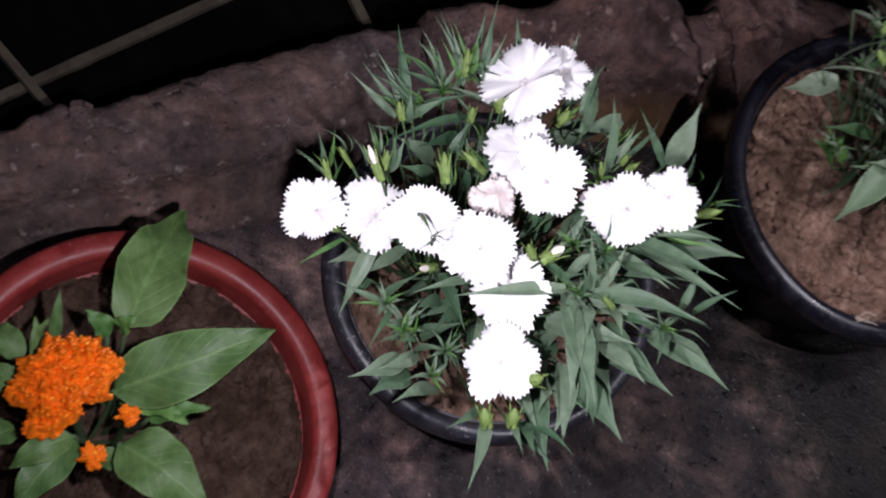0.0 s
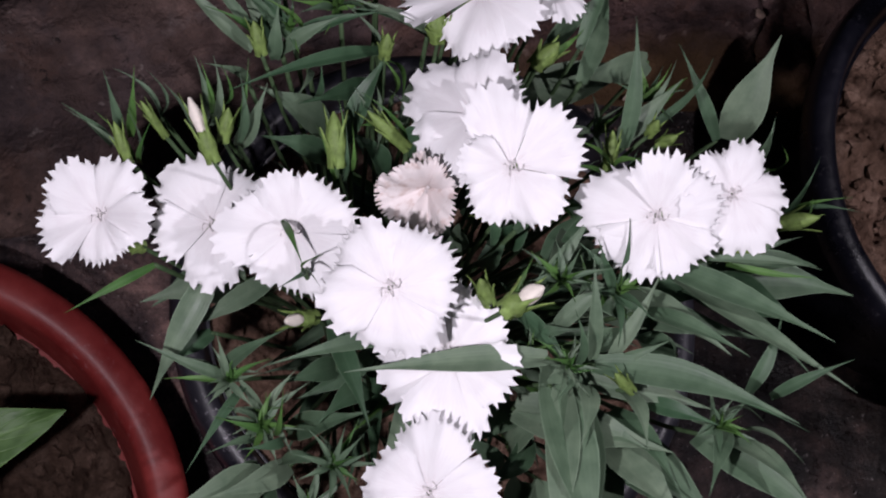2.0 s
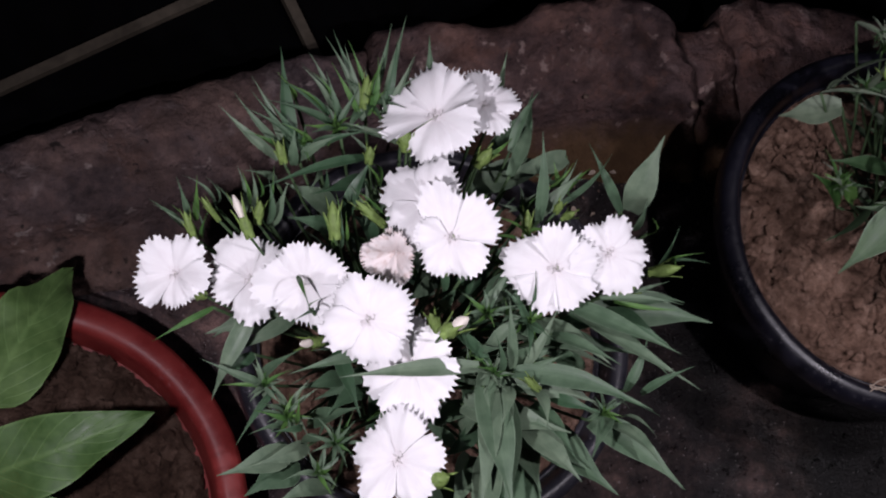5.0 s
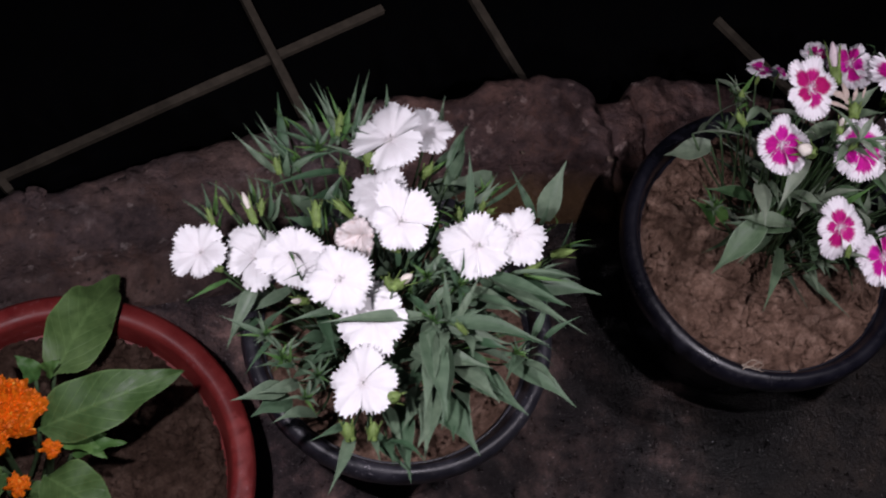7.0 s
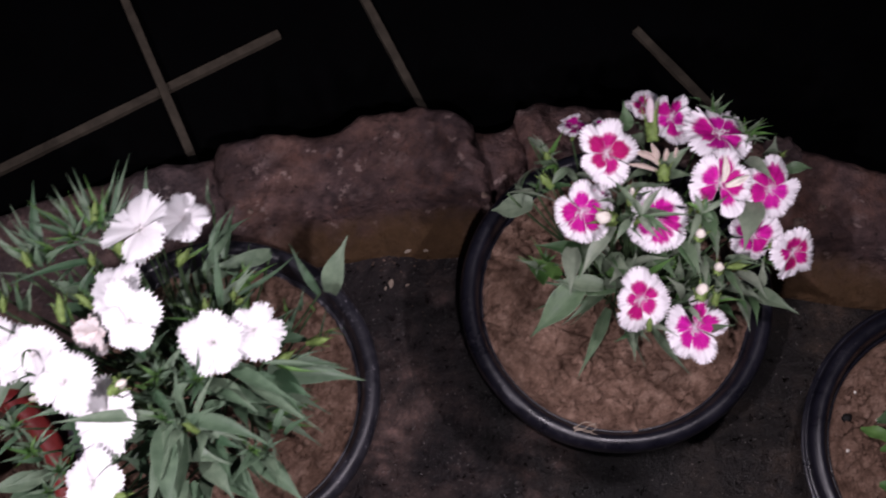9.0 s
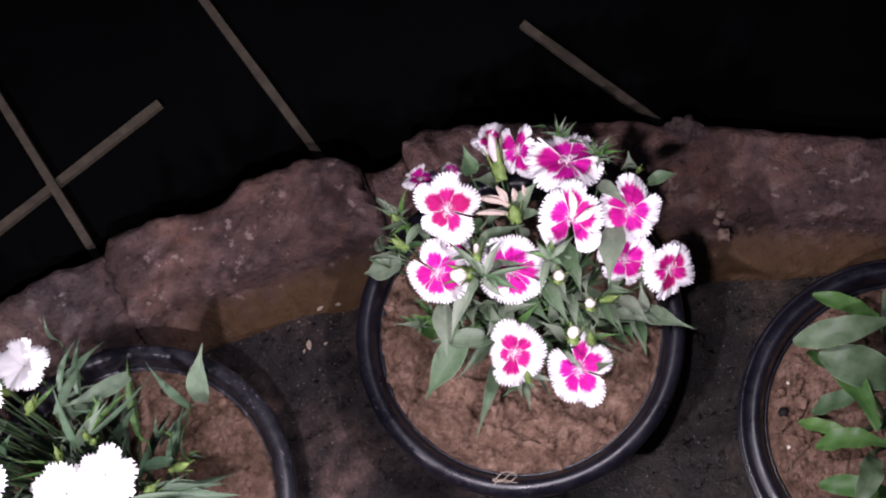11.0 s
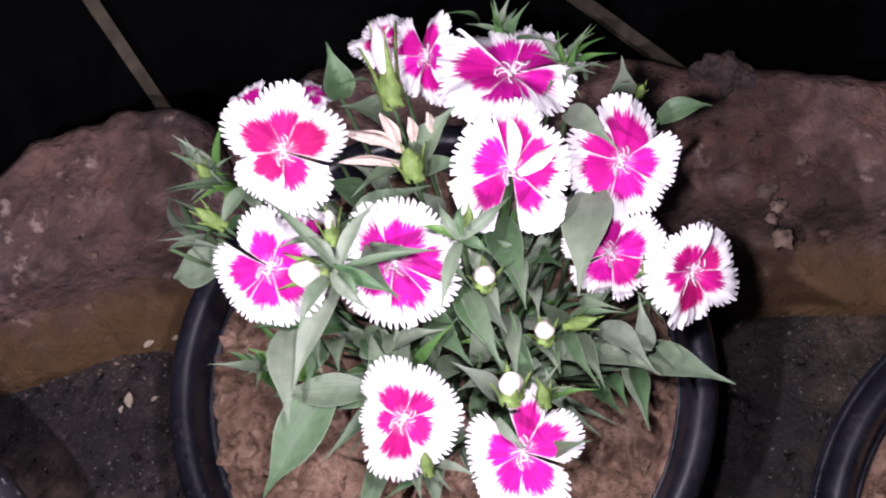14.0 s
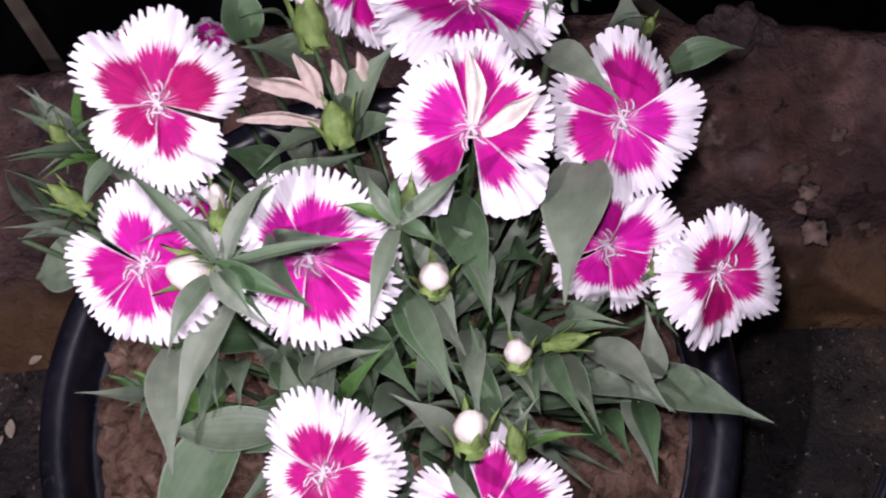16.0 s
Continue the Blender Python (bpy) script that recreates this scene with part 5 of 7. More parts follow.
leaf(white_plant, (-0.0331, 0.1035, 0.2949), (-0.0278, 0.1111, 0.3118), 0.0031, 0.004)
leaf(white_plant, (-0.0319, 0.0848, 0.2960), (-0.0121, 0.1088, 0.3107), 0.0036, 0.004)
leaf(white_plant, (-0.0091, 0.0811, 0.2943), (-0.0024, 0.1182, 0.3101), 0.0079, 0.004)
stem(white_plant, (-0.0091, 0.0811, 0.2943), 0.0008)
leaf(white_plant, (-0.0177, 0.0679, 0.2972), (-0.0190, 0.0953, 0.3115), 0.0067, 0.004)
leaf(white_plant, (-0.0063, 0.0731, 0.2949), (-0.0006, 0.0987, 0.3091), 0.0067, 0.004)
leaf(white_plant, (-0.0113, 0.0699, 0.2961), (-0.0011, 0.0787, 0.3088), 0.0059, 0.004)
leaf(white_plant, (0.0339, 0.0927, 0.2823), (0.0357, 0.1048, 0.3051), 0.0036, 0.004)
stem(white_plant, (0.0339, 0.0927, 0.2823), 0.0008)
leaf(white_plant, (0.0256, 0.0571, 0.2920), (0.0482, 0.0831, 0.2987), 0.0053, 0.004)
stem(white_plant, (0.0256, 0.0571, 0.2920), 0.0008)
leaf(white_plant, (0.0198, 0.0434, 0.2977), (0.0462, 0.0781, 0.2795), 0.0074, 0.004)
stem(white_plant, (0.0198, 0.0434, 0.2977), 0.0008)
leaf(white_plant, (-0.0195, 0.0682, 0.2973), (-0.0565, 0.0813, 0.3142), 0.0066, 0.004)
leaf(white_plant, (-0.0403, 0.0691, 0.2579), (-0.0724, 0.0619, 0.2752), 0.0087, 0.004)
stem(white_plant, (-0.0403, 0.0691, 0.2579), 0.0008)
leaf(white_plant, (-0.0236, 0.0651, 0.2598), (-0.0470, 0.0416, 0.2777), 0.0095, 0.004)
stem(white_plant, (-0.0236, 0.0651, 0.2598), 0.0008)
leaf(white_plant, (-0.1101, 0.0195, 0.2322), (-0.1323, 0.0109, 0.2420), 0.0103, 0.004)
stem(white_plant, (-0.1101, 0.0195, 0.2322), 0.0008)
leaf(white_plant, (0.0369, -0.0325, 0.2746), (0.0655, -0.0298, 0.2809), 0.0081, 0.004)
shoot(white_plant, (-0.1093, -0.0376, 0.2716), 0.0135, 8, 0)
shoot(white_plant, (-0.0916, -0.0586, 0.2787), 0.0115, 7, 1)
shoot(white_plant, (-0.1045, -0.0711, 0.2810), 0.0133, 7, 2)
stem(white_plant, (-0.1045, -0.0711, 0.2810), 0.0008)
shoot(white_plant, (-0.1202, -0.0222, 0.2744), 0.0115, 6, 3)
shoot(white_plant, (-0.0575, 0.0841, 0.3043), 0.0136, 7, 4)
shoot(white_plant, (-0.0385, 0.0937, 0.3034), 0.0180, 11, 5)
shoot(white_plant, (0.0030, -0.0282, 0.3090), 0.0129, 7, 6)
shoot(white_plant, (0.0459, 0.0360, 0.2911), 0.0135, 6, 7)
leaf(white_plant, (-0.0250, -0.0556, 0.3064), (-0.0307, -0.1148, 0.3162), 0.0182, 0.004)
stem(white_plant, (-0.0250, -0.0556, 0.3064), 0.0008)
leaf(white_plant, (-0.0214, -0.0860, 0.2687), (-0.0094, -0.1355, 0.2861), 0.0237, 0.004)
leaf(white_plant, (-0.0222, -0.0820, 0.2689), (-0.0435, -0.1286, 0.2836), 0.0160, 0.004)
leaf(white_plant, (-0.0004, -0.0723, 0.2715), (0.0282, -0.1182, 0.2888), 0.0232, 0.004)
leaf(white_plant, (-0.0035, -0.0830, 0.2705), (-0.0072, -0.1077, 0.2874), 0.0120, 0.004)
stem(white_plant, (-0.0035, -0.0830, 0.2705), 0.0008)
leaf(white_plant, (-0.0302, -0.0797, 0.2679), (-0.0519, -0.1068, 0.2826), 0.0144, 0.004)
leaf(white_plant, (-0.0429, -0.0856, 0.2653), (-0.0558, -0.1408, 0.2824), 0.0168, 0.004)
stem(white_plant, (-0.0429, -0.0856, 0.2653), 0.0008)
leaf(white_plant, (-0.0537, -0.0844, 0.2634), (-0.0545, -0.1211, 0.2824), 0.0093, 0.004)
leaf(white_plant, (-0.0665, -0.1024, 0.2723), (-0.0559, -0.1377, 0.2926), 0.0083, 0.004)
leaf(white_plant, (0.0258, -0.0810, 0.2902), (0.0528, -0.1252, 0.3094), 0.0152, 0.004)
leaf(white_plant, (-0.0306, -0.0571, 0.2820), (0.0117, -0.0853, 0.2989), 0.0180, 0.004)
stem(white_plant, (-0.0306, -0.0571, 0.2820), 0.0008)
leaf(white_plant, (-0.1109, -0.0554, 0.2497), (-0.1391, -0.0719, 0.2668), 0.0229, 0.004)
leaf(white_plant, (-0.0967, -0.0774, 0.2557), (-0.1283, -0.0799, 0.2696), 0.0102, 0.004)
stem(white_plant, (-0.0967, -0.0774, 0.2557), 0.0008)
leaf(white_plant, (0.0092, -0.0303, 0.2968), (0.0355, -0.0608, 0.3125), 0.0137, 0.004)
leaf(white_plant, (0.0151, -0.0025, 0.2701), (-0.0191, -0.0244, 0.2930), 0.0174, 0.004)
leaf(white_plant, (-0.0546, -0.0343, 0.2561), (-0.0419, -0.0602, 0.2760), 0.0130, 0.004)
leaf(white_plant, (-0.0734, 0.0720, 0.2988), (-0.1018, 0.0982, 0.3153), 0.0037, 0.004)
leaf(white_plant, (-0.0733, 0.0728, 0.2988), (-0.0955, 0.1060, 0.3149), 0.0033, 0.004)
leaf(white_plant, (-0.0718, 0.0748, 0.2989), (-0.0898, 0.1028, 0.3152), 0.0033, 0.004)
leaf(white_plant, (-0.0700, 0.0767, 0.2989), (-0.0861, 0.0864, 0.3160), 0.0033, 0.004)
leaf(white_plant, (-0.0588, 0.0916, 0.2990), (-0.0823, 0.1092, 0.3151), 0.0038, 0.004)
leaf(white_plant, (-0.0575, 0.0929, 0.2990), (-0.0638, 0.1192, 0.3152), 0.0034, 0.004)
leaf(white_plant, (-0.0568, 0.0927, 0.2991), (-0.0687, 0.1122, 0.3154), 0.0034, 0.004)
leaf(white_plant, (-0.0598, 0.0918, 0.2989), (-0.0787, 0.1064, 0.3153), 0.0029, 0.004)
leaf(white_plant, (-0.0552, 0.0932, 0.2991), (-0.0642, 0.1085, 0.3157), 0.0029, 0.004)
leaf(white_plant, (-0.0441, 0.0849, 0.3004), (-0.0537, 0.1252, 0.3152), 0.0038, 0.004)
leaf(white_plant, (-0.0431, 0.0863, 0.3003), (-0.0460, 0.1196, 0.3155), 0.0038, 0.004)
leaf(white_plant, (-0.0407, 0.0874, 0.3003), (-0.0318, 0.1106, 0.3161), 0.0038, 0.004)
leaf(white_plant, (-0.0445, 0.0866, 0.3002), (-0.0546, 0.1121, 0.3157), 0.0029, 0.004)
leaf(white_plant, (-0.0332, 0.0857, 0.3008), (-0.0193, 0.1185, 0.3155), 0.0038, 0.004)
leaf(white_plant, (-0.0315, 0.0853, 0.3009), (-0.0139, 0.1072, 0.3160), 0.0034, 0.004)
leaf(white_plant, (-0.0337, 0.0866, 0.3007), (-0.0359, 0.0920, 0.3174), 0.0029, 0.004)
leaf(white_plant, (-0.0521, 0.0807, 0.3002), (-0.0394, 0.0677, 0.3199), 0.0046, 0.004)
leaf(white_plant, (-0.0724, 0.1034, 0.2979), (-0.0811, 0.1121, 0.3150), 0.0029, 0.004)
stem(white_plant, (-0.0724, 0.1034, 0.2979), 0.0008)
leaf(white_plant, (-0.1104, 0.0525, 0.2997), (-0.1114, 0.0689, 0.3197), 0.0037, 0.004)
leaf(white_plant, (-0.1077, 0.0523, 0.2987), (-0.1054, 0.0681, 0.3188), 0.0033, 0.004)
leaf(white_plant, (-0.1127, 0.0499, 0.2978), (-0.1232, 0.0611, 0.3219), 0.0036, 0.004)
leaf(white_plant, (-0.0978, 0.0482, 0.2847), (-0.0880, 0.0604, 0.3061), 0.0066, 0.004)
stem(white_plant, (-0.0978, 0.0482, 0.2847), 0.0008)
leaf(white_plant, (-0.0997, 0.0461, 0.2950), (-0.0985, 0.0616, 0.3175), 0.0037, 0.004)
leaf(white_plant, (-0.1381, 0.0556, 0.2869), (-0.1527, 0.0652, 0.3083), 0.0037, 0.004)
leaf(white_plant, (-0.1349, 0.0569, 0.2898), (-0.1387, 0.0716, 0.3131), 0.0037, 0.004)
leaf(white_plant, (-0.1323, 0.0558, 0.2912), (-0.1296, 0.0701, 0.3168), 0.0033, 0.004)
leaf(white_plant, (0.0271, -0.0253, 0.3004), (0.0720, -0.0832, 0.3176), 0.0105, 0.004)
leaf(white_plant, (0.0558, -0.0296, 0.2931), (0.0928, -0.0350, 0.2826), 0.0085, 0.004)
leaf(white_plant, (0.0032, -0.0254, 0.2883), (0.0544, -0.0577, 0.3024), 0.0132, 0.004)
leaf(white_plant, (-0.0030, -0.0171, 0.3008), (0.0274, -0.0331, 0.3122), 0.0082, 0.004)
stem(white_plant, (-0.0030, -0.0171, 0.3008), 0.0008)
leaf(white_plant, (-0.0138, -0.0488, 0.2981), (0.0250, -0.0755, 0.3080), 0.0130, 0.004)
leaf(white_plant, (-0.0215, -0.0571, 0.3069), (-0.0450, -0.1125, 0.3144), 0.0117, 0.004)
leaf(white_plant, (-0.0152, -0.0553, 0.2965), (-0.0332, -0.1179, 0.3055), 0.0142, 0.004)
leaf(white_plant, (0.0011, -0.0658, 0.2830), (0.0098, -0.0982, 0.2994), 0.0105, 0.004)
leaf(white_plant, (-0.0138, -0.0690, 0.2828), (0.0038, -0.0827, 0.2998), 0.0097, 0.004)
leaf(white_plant, (0.0285, -0.0310, 0.2742), (0.0587, -0.0382, 0.2878), 0.0118, 0.004)
leaf(white_plant, (-0.0215, -0.0041, 0.3063), (-0.0056, 0.0045, 0.3195), 0.0049, 0.004)
stem(white_plant, (-0.0215, -0.0041, 0.3063), 0.0008)
leaf(white_plant, (-0.0205, -0.0243, 0.3058), (0.0026, -0.0048, 0.3199), 0.0057, 0.004)
leaf(white_plant, (-0.0292, -0.0245, 0.2987), (-0.0164, -0.0614, 0.3034), 0.0073, 0.004)
leaf(white_plant, (-0.0286, -0.0060, 0.3002), (-0.0326, 0.0110, 0.3172), 0.0049, 0.004)
leaf(white_plant, (-0.0002, -0.0087, 0.2912), (0.0151, 0.0031, 0.3118), 0.0058, 0.004)
leaf(white_plant, (-0.0166, -0.0379, 0.3001), (0.0075, -0.0267, 0.3167), 0.0065, 0.004)
leaf(white_plant, (0.0004, -0.0414, 0.2764), (0.0234, -0.0439, 0.2919), 0.0083, 0.004)
stem(white_plant, (0.0004, -0.0414, 0.2764), 0.0008)
leaf(white_plant, (-0.0246, -0.0574, 0.2738), (-0.0556, -0.0677, 0.2831), 0.0106, 0.004)
leaf(white_plant, (-0.0377, -0.0502, 0.2838), (-0.0653, -0.0473, 0.2942), 0.0089, 0.004)
shoot(white_plant, (-0.0188, -0.0221, 0.3195), 0.0088, 7, 80)
shoot(white_plant, (-0.0061, -0.0259, 0.3143), 0.0081, 7, 81)
shoot(white_plant, (-0.0224, -0.0528, 0.3193), 0.0093, 8, 82)
shoot(white_plant, (-0.0309, -0.0440, 0.3117), 0.0081, 7, 83)
shoot(white_plant, (0.0337, -0.0783, 0.2890), 0.0117, 8, 84)
shoot(white_plant, (-0.0016, 0.0035, 0.2996), 0.0083, 6, 85)
stem(white_plant, (-0.0016, 0.0035, 0.2996), 0.0008)
shoot(white_plant, (0.0229, 0.0279, 0.2924), 0.0099, 7, 86)
leaf(white_plant, (0.0449, -0.0285, 0.2819), (0.1058, -0.0474, 0.2778), 0.0177, 0.004)
leaf(white_plant, (0.0500, -0.0235, 0.2798), (0.0972, -0.0340, 0.2643), 0.0137, 0.004)
leaf(white_plant, (0.0464, -0.0329, 0.2824), (0.0703, -0.0569, 0.3018), 0.0181, 0.004)
leaf(white_plant, (0.0542, -0.0032, 0.2658), (0.0824, -0.0138, 0.2686), 0.0094, 0.004)
stem(white_plant, (0.0542, -0.0032, 0.2658), 0.0008)
leaf(white_plant, (0.0236, 0.0196, 0.2947), (0.0548, 0.0366, 0.3025), 0.0076, 0.004)
leaf(white_plant, (0.0100, 0.0516, 0.2598), (0.0656, 0.0555, 0.2608), 0.0176, 0.004)
stem(white_plant, (0.0100, 0.0516, 0.2598), 0.0008)
flower(pink_plant, (0.3439, 0.1072, 0.2500), (-0.1, 0.3, 0.9), 0.0135, 20, deep=True)
flower(pink_plant, (0.2962, 0.0602, 0.3009), (-0.0079, -0.3264, 0.9452), 0.0211, 67, deep=True)
flower(pink_plant, (0.2748, 0.0338, 0.2721), (-0.0119, -0.3555, 0.9346), 0.0218, 22)
flower(pink_plant, (0.2897, 0.0430, 0.2587), (0.2841, -0.3262, 0.9016), 0.0132, 40)
flower(pink_plant, (0.3170, 0.0098, 0.2967), (-0.0169, -0.3064, 0.9518), 0.0225, 50)
flower(pink_plant, (0.2984, -0.0331, 0.2634), (-0.0703, -0.2894, 0.9546), 0.0202, 17, deep=True, sizes=(1, 1.05, 0.9, 1.05, 1))
flower(pink_plant, (0.3321, -0.0564, 0.2465), (-0.0370, -0.2831, 0.9584), 0.0236, 72, smooth=(0,))
flower(pink_plant, (0.4017, 0.0177, 0.2794), (-0.0086, -0.3713, 0.9285), 0.0203, 52)
flower(pink_plant, (0.4107, -0.0219, 0.2560), (0.3924, -0.6291, 0.6710), 0.0218, 40, deep=True)
flower(pink_plant, (0.3652, 0.0241, 0.2972), (-0.1033, -0.3278, 0.9391), 0.0220, 61, smooth=(2, 3), sizes=(1, 1, 1.06, 1.12, 0.92))
flower(pink_plant, (0.3798, 0.0632, 0.2795), (0.2632, 0.3448, 0.9010), 0.0278, 18, sizes=(1.05, 1, 1.1, 1.1, 0.95))
flower(pink_plant, (0.3557, 0.0879, 0.2672), (-0.5782, 0.1351, 0.8047), 0.0186, 44)
flower(pink_plant, (0.3877, -0.0046, 0.2573), (-0.1284, -0.5909, 0.7965), 0.0196, 80)
flower(pink_plant, (0.2893, 0.0993, 0.2589), (0.2179, 0.4242, 0.8790), 0.0128, 20)
flower(pink_plant, (0.3103, 0.1004, 0.2486), (0.3678, 0.2498, 0.8957), 0.0084, 50)
bud(pink_plant, (0.3369, 0.0732, 0.2690), (0.3424, 0.1035, 0.2770), 0.0090, 2)
bud(pink_plant, (0.3342, 0.0413, 0.2774), (0.3358, 0.0502, 0.2854), 0.0083, 0)
bud(pink_plant, (0.2627, 0.0617, 0.2550), (0.2559, 0.0699, 0.2630), 0.0054, 0)
bud(pink_plant, (0.2645, 0.0788, 0.2611), (0.2632, 0.0829, 0.2691), 0.0045, 0)
bud(pink_plant, (0.3008, 0.0203, 0.3061), (0.3036, 0.0290, 0.3141), 0.0055, 1)
bud(pink_plant, (0.3410, 0.0017, 0.3127), (0.3466, 0.0083, 0.3207), 0.0047, 0)
bud(pink_plant, (0.2984, 0.0047, 0.3131), (0.3046, 0.0056, 0.3211), 0.0036, 0)
bud(pink_plant, (0.2943, 0.0225, 0.2749), (0.2816, 0.0255, 0.2829), 0.0105, 3)
bud(pink_plant, (0.3417, -0.0081, 0.2894), (0.3438, -0.0051, 0.2974), 0.0075, 3)
bud(pink_plant, (0.3540, -0.0273, 0.2642), (0.3555, -0.0232, 0.2722), 0.0069, 3)
bud(pink_plant, (0.3349, -0.0444, 0.2729), (0.3387, -0.0370, 0.2809), 0.0087, 3)
bud(pink_plant, (0.3625, -0.0252, 0.2642), (0.3727, -0.0289, 0.2722), 0.0046, 0)
bud(pink_plant, (0.3453, -0.0487, 0.2666), (0.3467, -0.0427, 0.2746), 0.0049, 0)
bud(pink_plant, (0.3956, -0.0162, 0.2586), (0.4003, -0.0153, 0.2666), 0.0043, 0)
bud(pink_plant, (0.2993, -0.0531, 0.2568), (0.3009, -0.0468, 0.2648), 0.0042, 0)
bud(pink_plant, (0.3390, 0.0111, 0.2848), (0.3436, 0.0151, 0.2928), 0.0049, 0)
bud(pink_plant, (0.4186, 0.0412, 0.2691), (0.4205, 0.0414, 0.2771), 0.0032, 0)
leaf(pink_plant, (0.2662, 0.0836, 0.2506), (0.2576, 0.0986, 0.2676), 0.0051, 0.004)
stem(pink_plant, (0.2662, 0.0836, 0.2506), 0.0008)
leaf(pink_plant, (0.2633, 0.0829, 0.2493), (0.2536, 0.0931, 0.2678), 0.0040, 0.004)
leaf(pink_plant, (0.2677, 0.0849, 0.2518), (0.2798, 0.0951, 0.2750), 0.0035, 0.004)
leaf(pink_plant, (0.2679, 0.0784, 0.2494), (0.2511, 0.0729, 0.2784), 0.0044, 0.004)
leaf(pink_plant, (0.2718, 0.0758, 0.2517), (0.2552, 0.0701, 0.2658), 0.0040, 0.004)
leaf(pink_plant, (0.2553, 0.0691, 0.2293), (0.2502, 0.0704, 0.2798), 0.0057, 0.004)
stem(pink_plant, (0.2553, 0.0691, 0.2293), 0.0008)
leaf(pink_plant, (0.2536, 0.0694, 0.2269), (0.2374, 0.0674, 0.2541), 0.0041, 0.004)
leaf(pink_plant, (0.2545, 0.0677, 0.2271), (0.2380, 0.0686, 0.2401), 0.0033, 0.004)
leaf(pink_plant, (0.2590, 0.0666, 0.2330), (0.2814, 0.0515, 0.2696), 0.0058, 0.004)
leaf(pink_plant, (0.2544, 0.0679, 0.2097), (0.2268, 0.0781, 0.1858), 0.0187, 0.004)
stem(pink_plant, (0.2544, 0.0679, 0.2097), 0.0008)
leaf(pink_plant, (0.2718, 0.0758, 0.2517), (0.2640, 0.0630, 0.2565), 0.0046, 0.004)
leaf(pink_plant, (0.2741, 0.0745, 0.2537), (0.2783, 0.0468, 0.2671), 0.0063, 0.004)
leaf(pink_plant, (0.2791, 0.0622, 0.2686), (0.2992, 0.0331, 0.2901), 0.0060, 0.004)
stem(pink_plant, (0.2791, 0.0622, 0.2686), 0.0008)
leaf(pink_plant, (0.2949, 0.0554, 0.2861), (0.2969, 0.0416, 0.2941), 0.0055, 0.004)
stem(pink_plant, (0.2949, 0.0554, 0.2861), 0.0008)
leaf(pink_plant, (0.3205, 0.0881, 0.2618), (0.3233, 0.1046, 0.2766), 0.0123, 0.004)
stem(pink_plant, (0.3205, 0.0881, 0.2618), 0.0008)
leaf(pink_plant, (0.3339, 0.0761, 0.2521), (0.3187, 0.0817, 0.2706), 0.0144, 0.004)
stem(pink_plant, (0.3339, 0.0761, 0.2521), 0.0008)
leaf(pink_plant, (0.3326, 0.0867, 0.2608), (0.3218, 0.0859, 0.2786), 0.0040, 0.004)
leaf(pink_plant, (0.3366, 0.0517, 0.2681), (0.3585, 0.0586, 0.2860), 0.0123, 0.004)
stem(pink_plant, (0.3366, 0.0517, 0.2681), 0.0008)
leaf(pink_plant, (0.3380, 0.0481, 0.2650), (0.3557, 0.0354, 0.2873), 0.0081, 0.004)
leaf(pink_plant, (0.3352, 0.0601, 0.2442), (0.3096, 0.0508, 0.2604), 0.0075, 0.004)
stem(pink_plant, (0.3352, 0.0601, 0.2442), 0.0008)
leaf(pink_plant, (0.3124, 0.0598, 0.2331), (0.3000, 0.0653, 0.2548), 0.0114, 0.004)
stem(pink_plant, (0.3124, 0.0598, 0.2331), 0.0008)
leaf(pink_plant, (0.3046, 0.0417, 0.2524), (0.3387, 0.0382, 0.2741), 0.0124, 0.004)
stem(pink_plant, (0.3046, 0.0417, 0.2524), 0.0008)
leaf(pink_plant, (0.3053, 0.0248, 0.2871), (0.3177, 0.0264, 0.3066), 0.0078, 0.004)
stem(pink_plant, (0.3053, 0.0248, 0.2871), 0.0008)
leaf(pink_plant, (0.3049, 0.0225, 0.2892), (0.3145, -0.0095, 0.3149), 0.0099, 0.004)
leaf(pink_plant, (0.2965, 0.0221, 0.2815), (0.3031, -0.0049, 0.3026), 0.0058, 0.004)
leaf(pink_plant, (0.3082, 0.0199, 0.2925), (0.3303, 0.0017, 0.3163), 0.0045, 0.004)
leaf(pink_plant, (0.2972, 0.0308, 0.2813), (0.2789, 0.0315, 0.2925), 0.0042, 0.004)
leaf(pink_plant, (0.2951, 0.0222, 0.2636), (0.2641, -0.0067, 0.2518), 0.0115, 0.004)
stem(pink_plant, (0.2951, 0.0222, 0.2636), 0.0008)
leaf(pink_plant, (0.2688, 0.0231, 0.2310), (0.2575, -0.0125, 0.2380), 0.0144, 0.004)
stem(pink_plant, (0.2688, 0.0231, 0.2310), 0.0008)
leaf(pink_plant, (0.2736, 0.0028, 0.2093), (0.2308, -0.0211, 0.1832), 0.0219, 0.004)
stem(pink_plant, (0.2736, 0.0028, 0.2093), 0.0008)
leaf(pink_plant, (0.2499, 0.0271, 0.1848), (0.2316, 0.0317, 0.2048), 0.0054, 0.004)
stem(pink_plant, (0.2499, 0.0271, 0.1848), 0.0008)
leaf(pink_plant, (0.2502, 0.0298, 0.1838), (0.2486, 0.0340, 0.2008), 0.0026, 0.004)
leaf(pink_plant, (0.2857, -0.0056, 0.2159), (0.2528, 0.0088, 0.2101), 0.0146, 0.004)
stem(pink_plant, (0.2857, -0.0056, 0.2159), 0.0008)
leaf(pink_plant, (0.2827, 0.0149, 0.2262), (0.2812, -0.0028, 0.2406), 0.0085, 0.004)
stem(pink_plant, (0.2827, 0.0149, 0.2262), 0.0008)
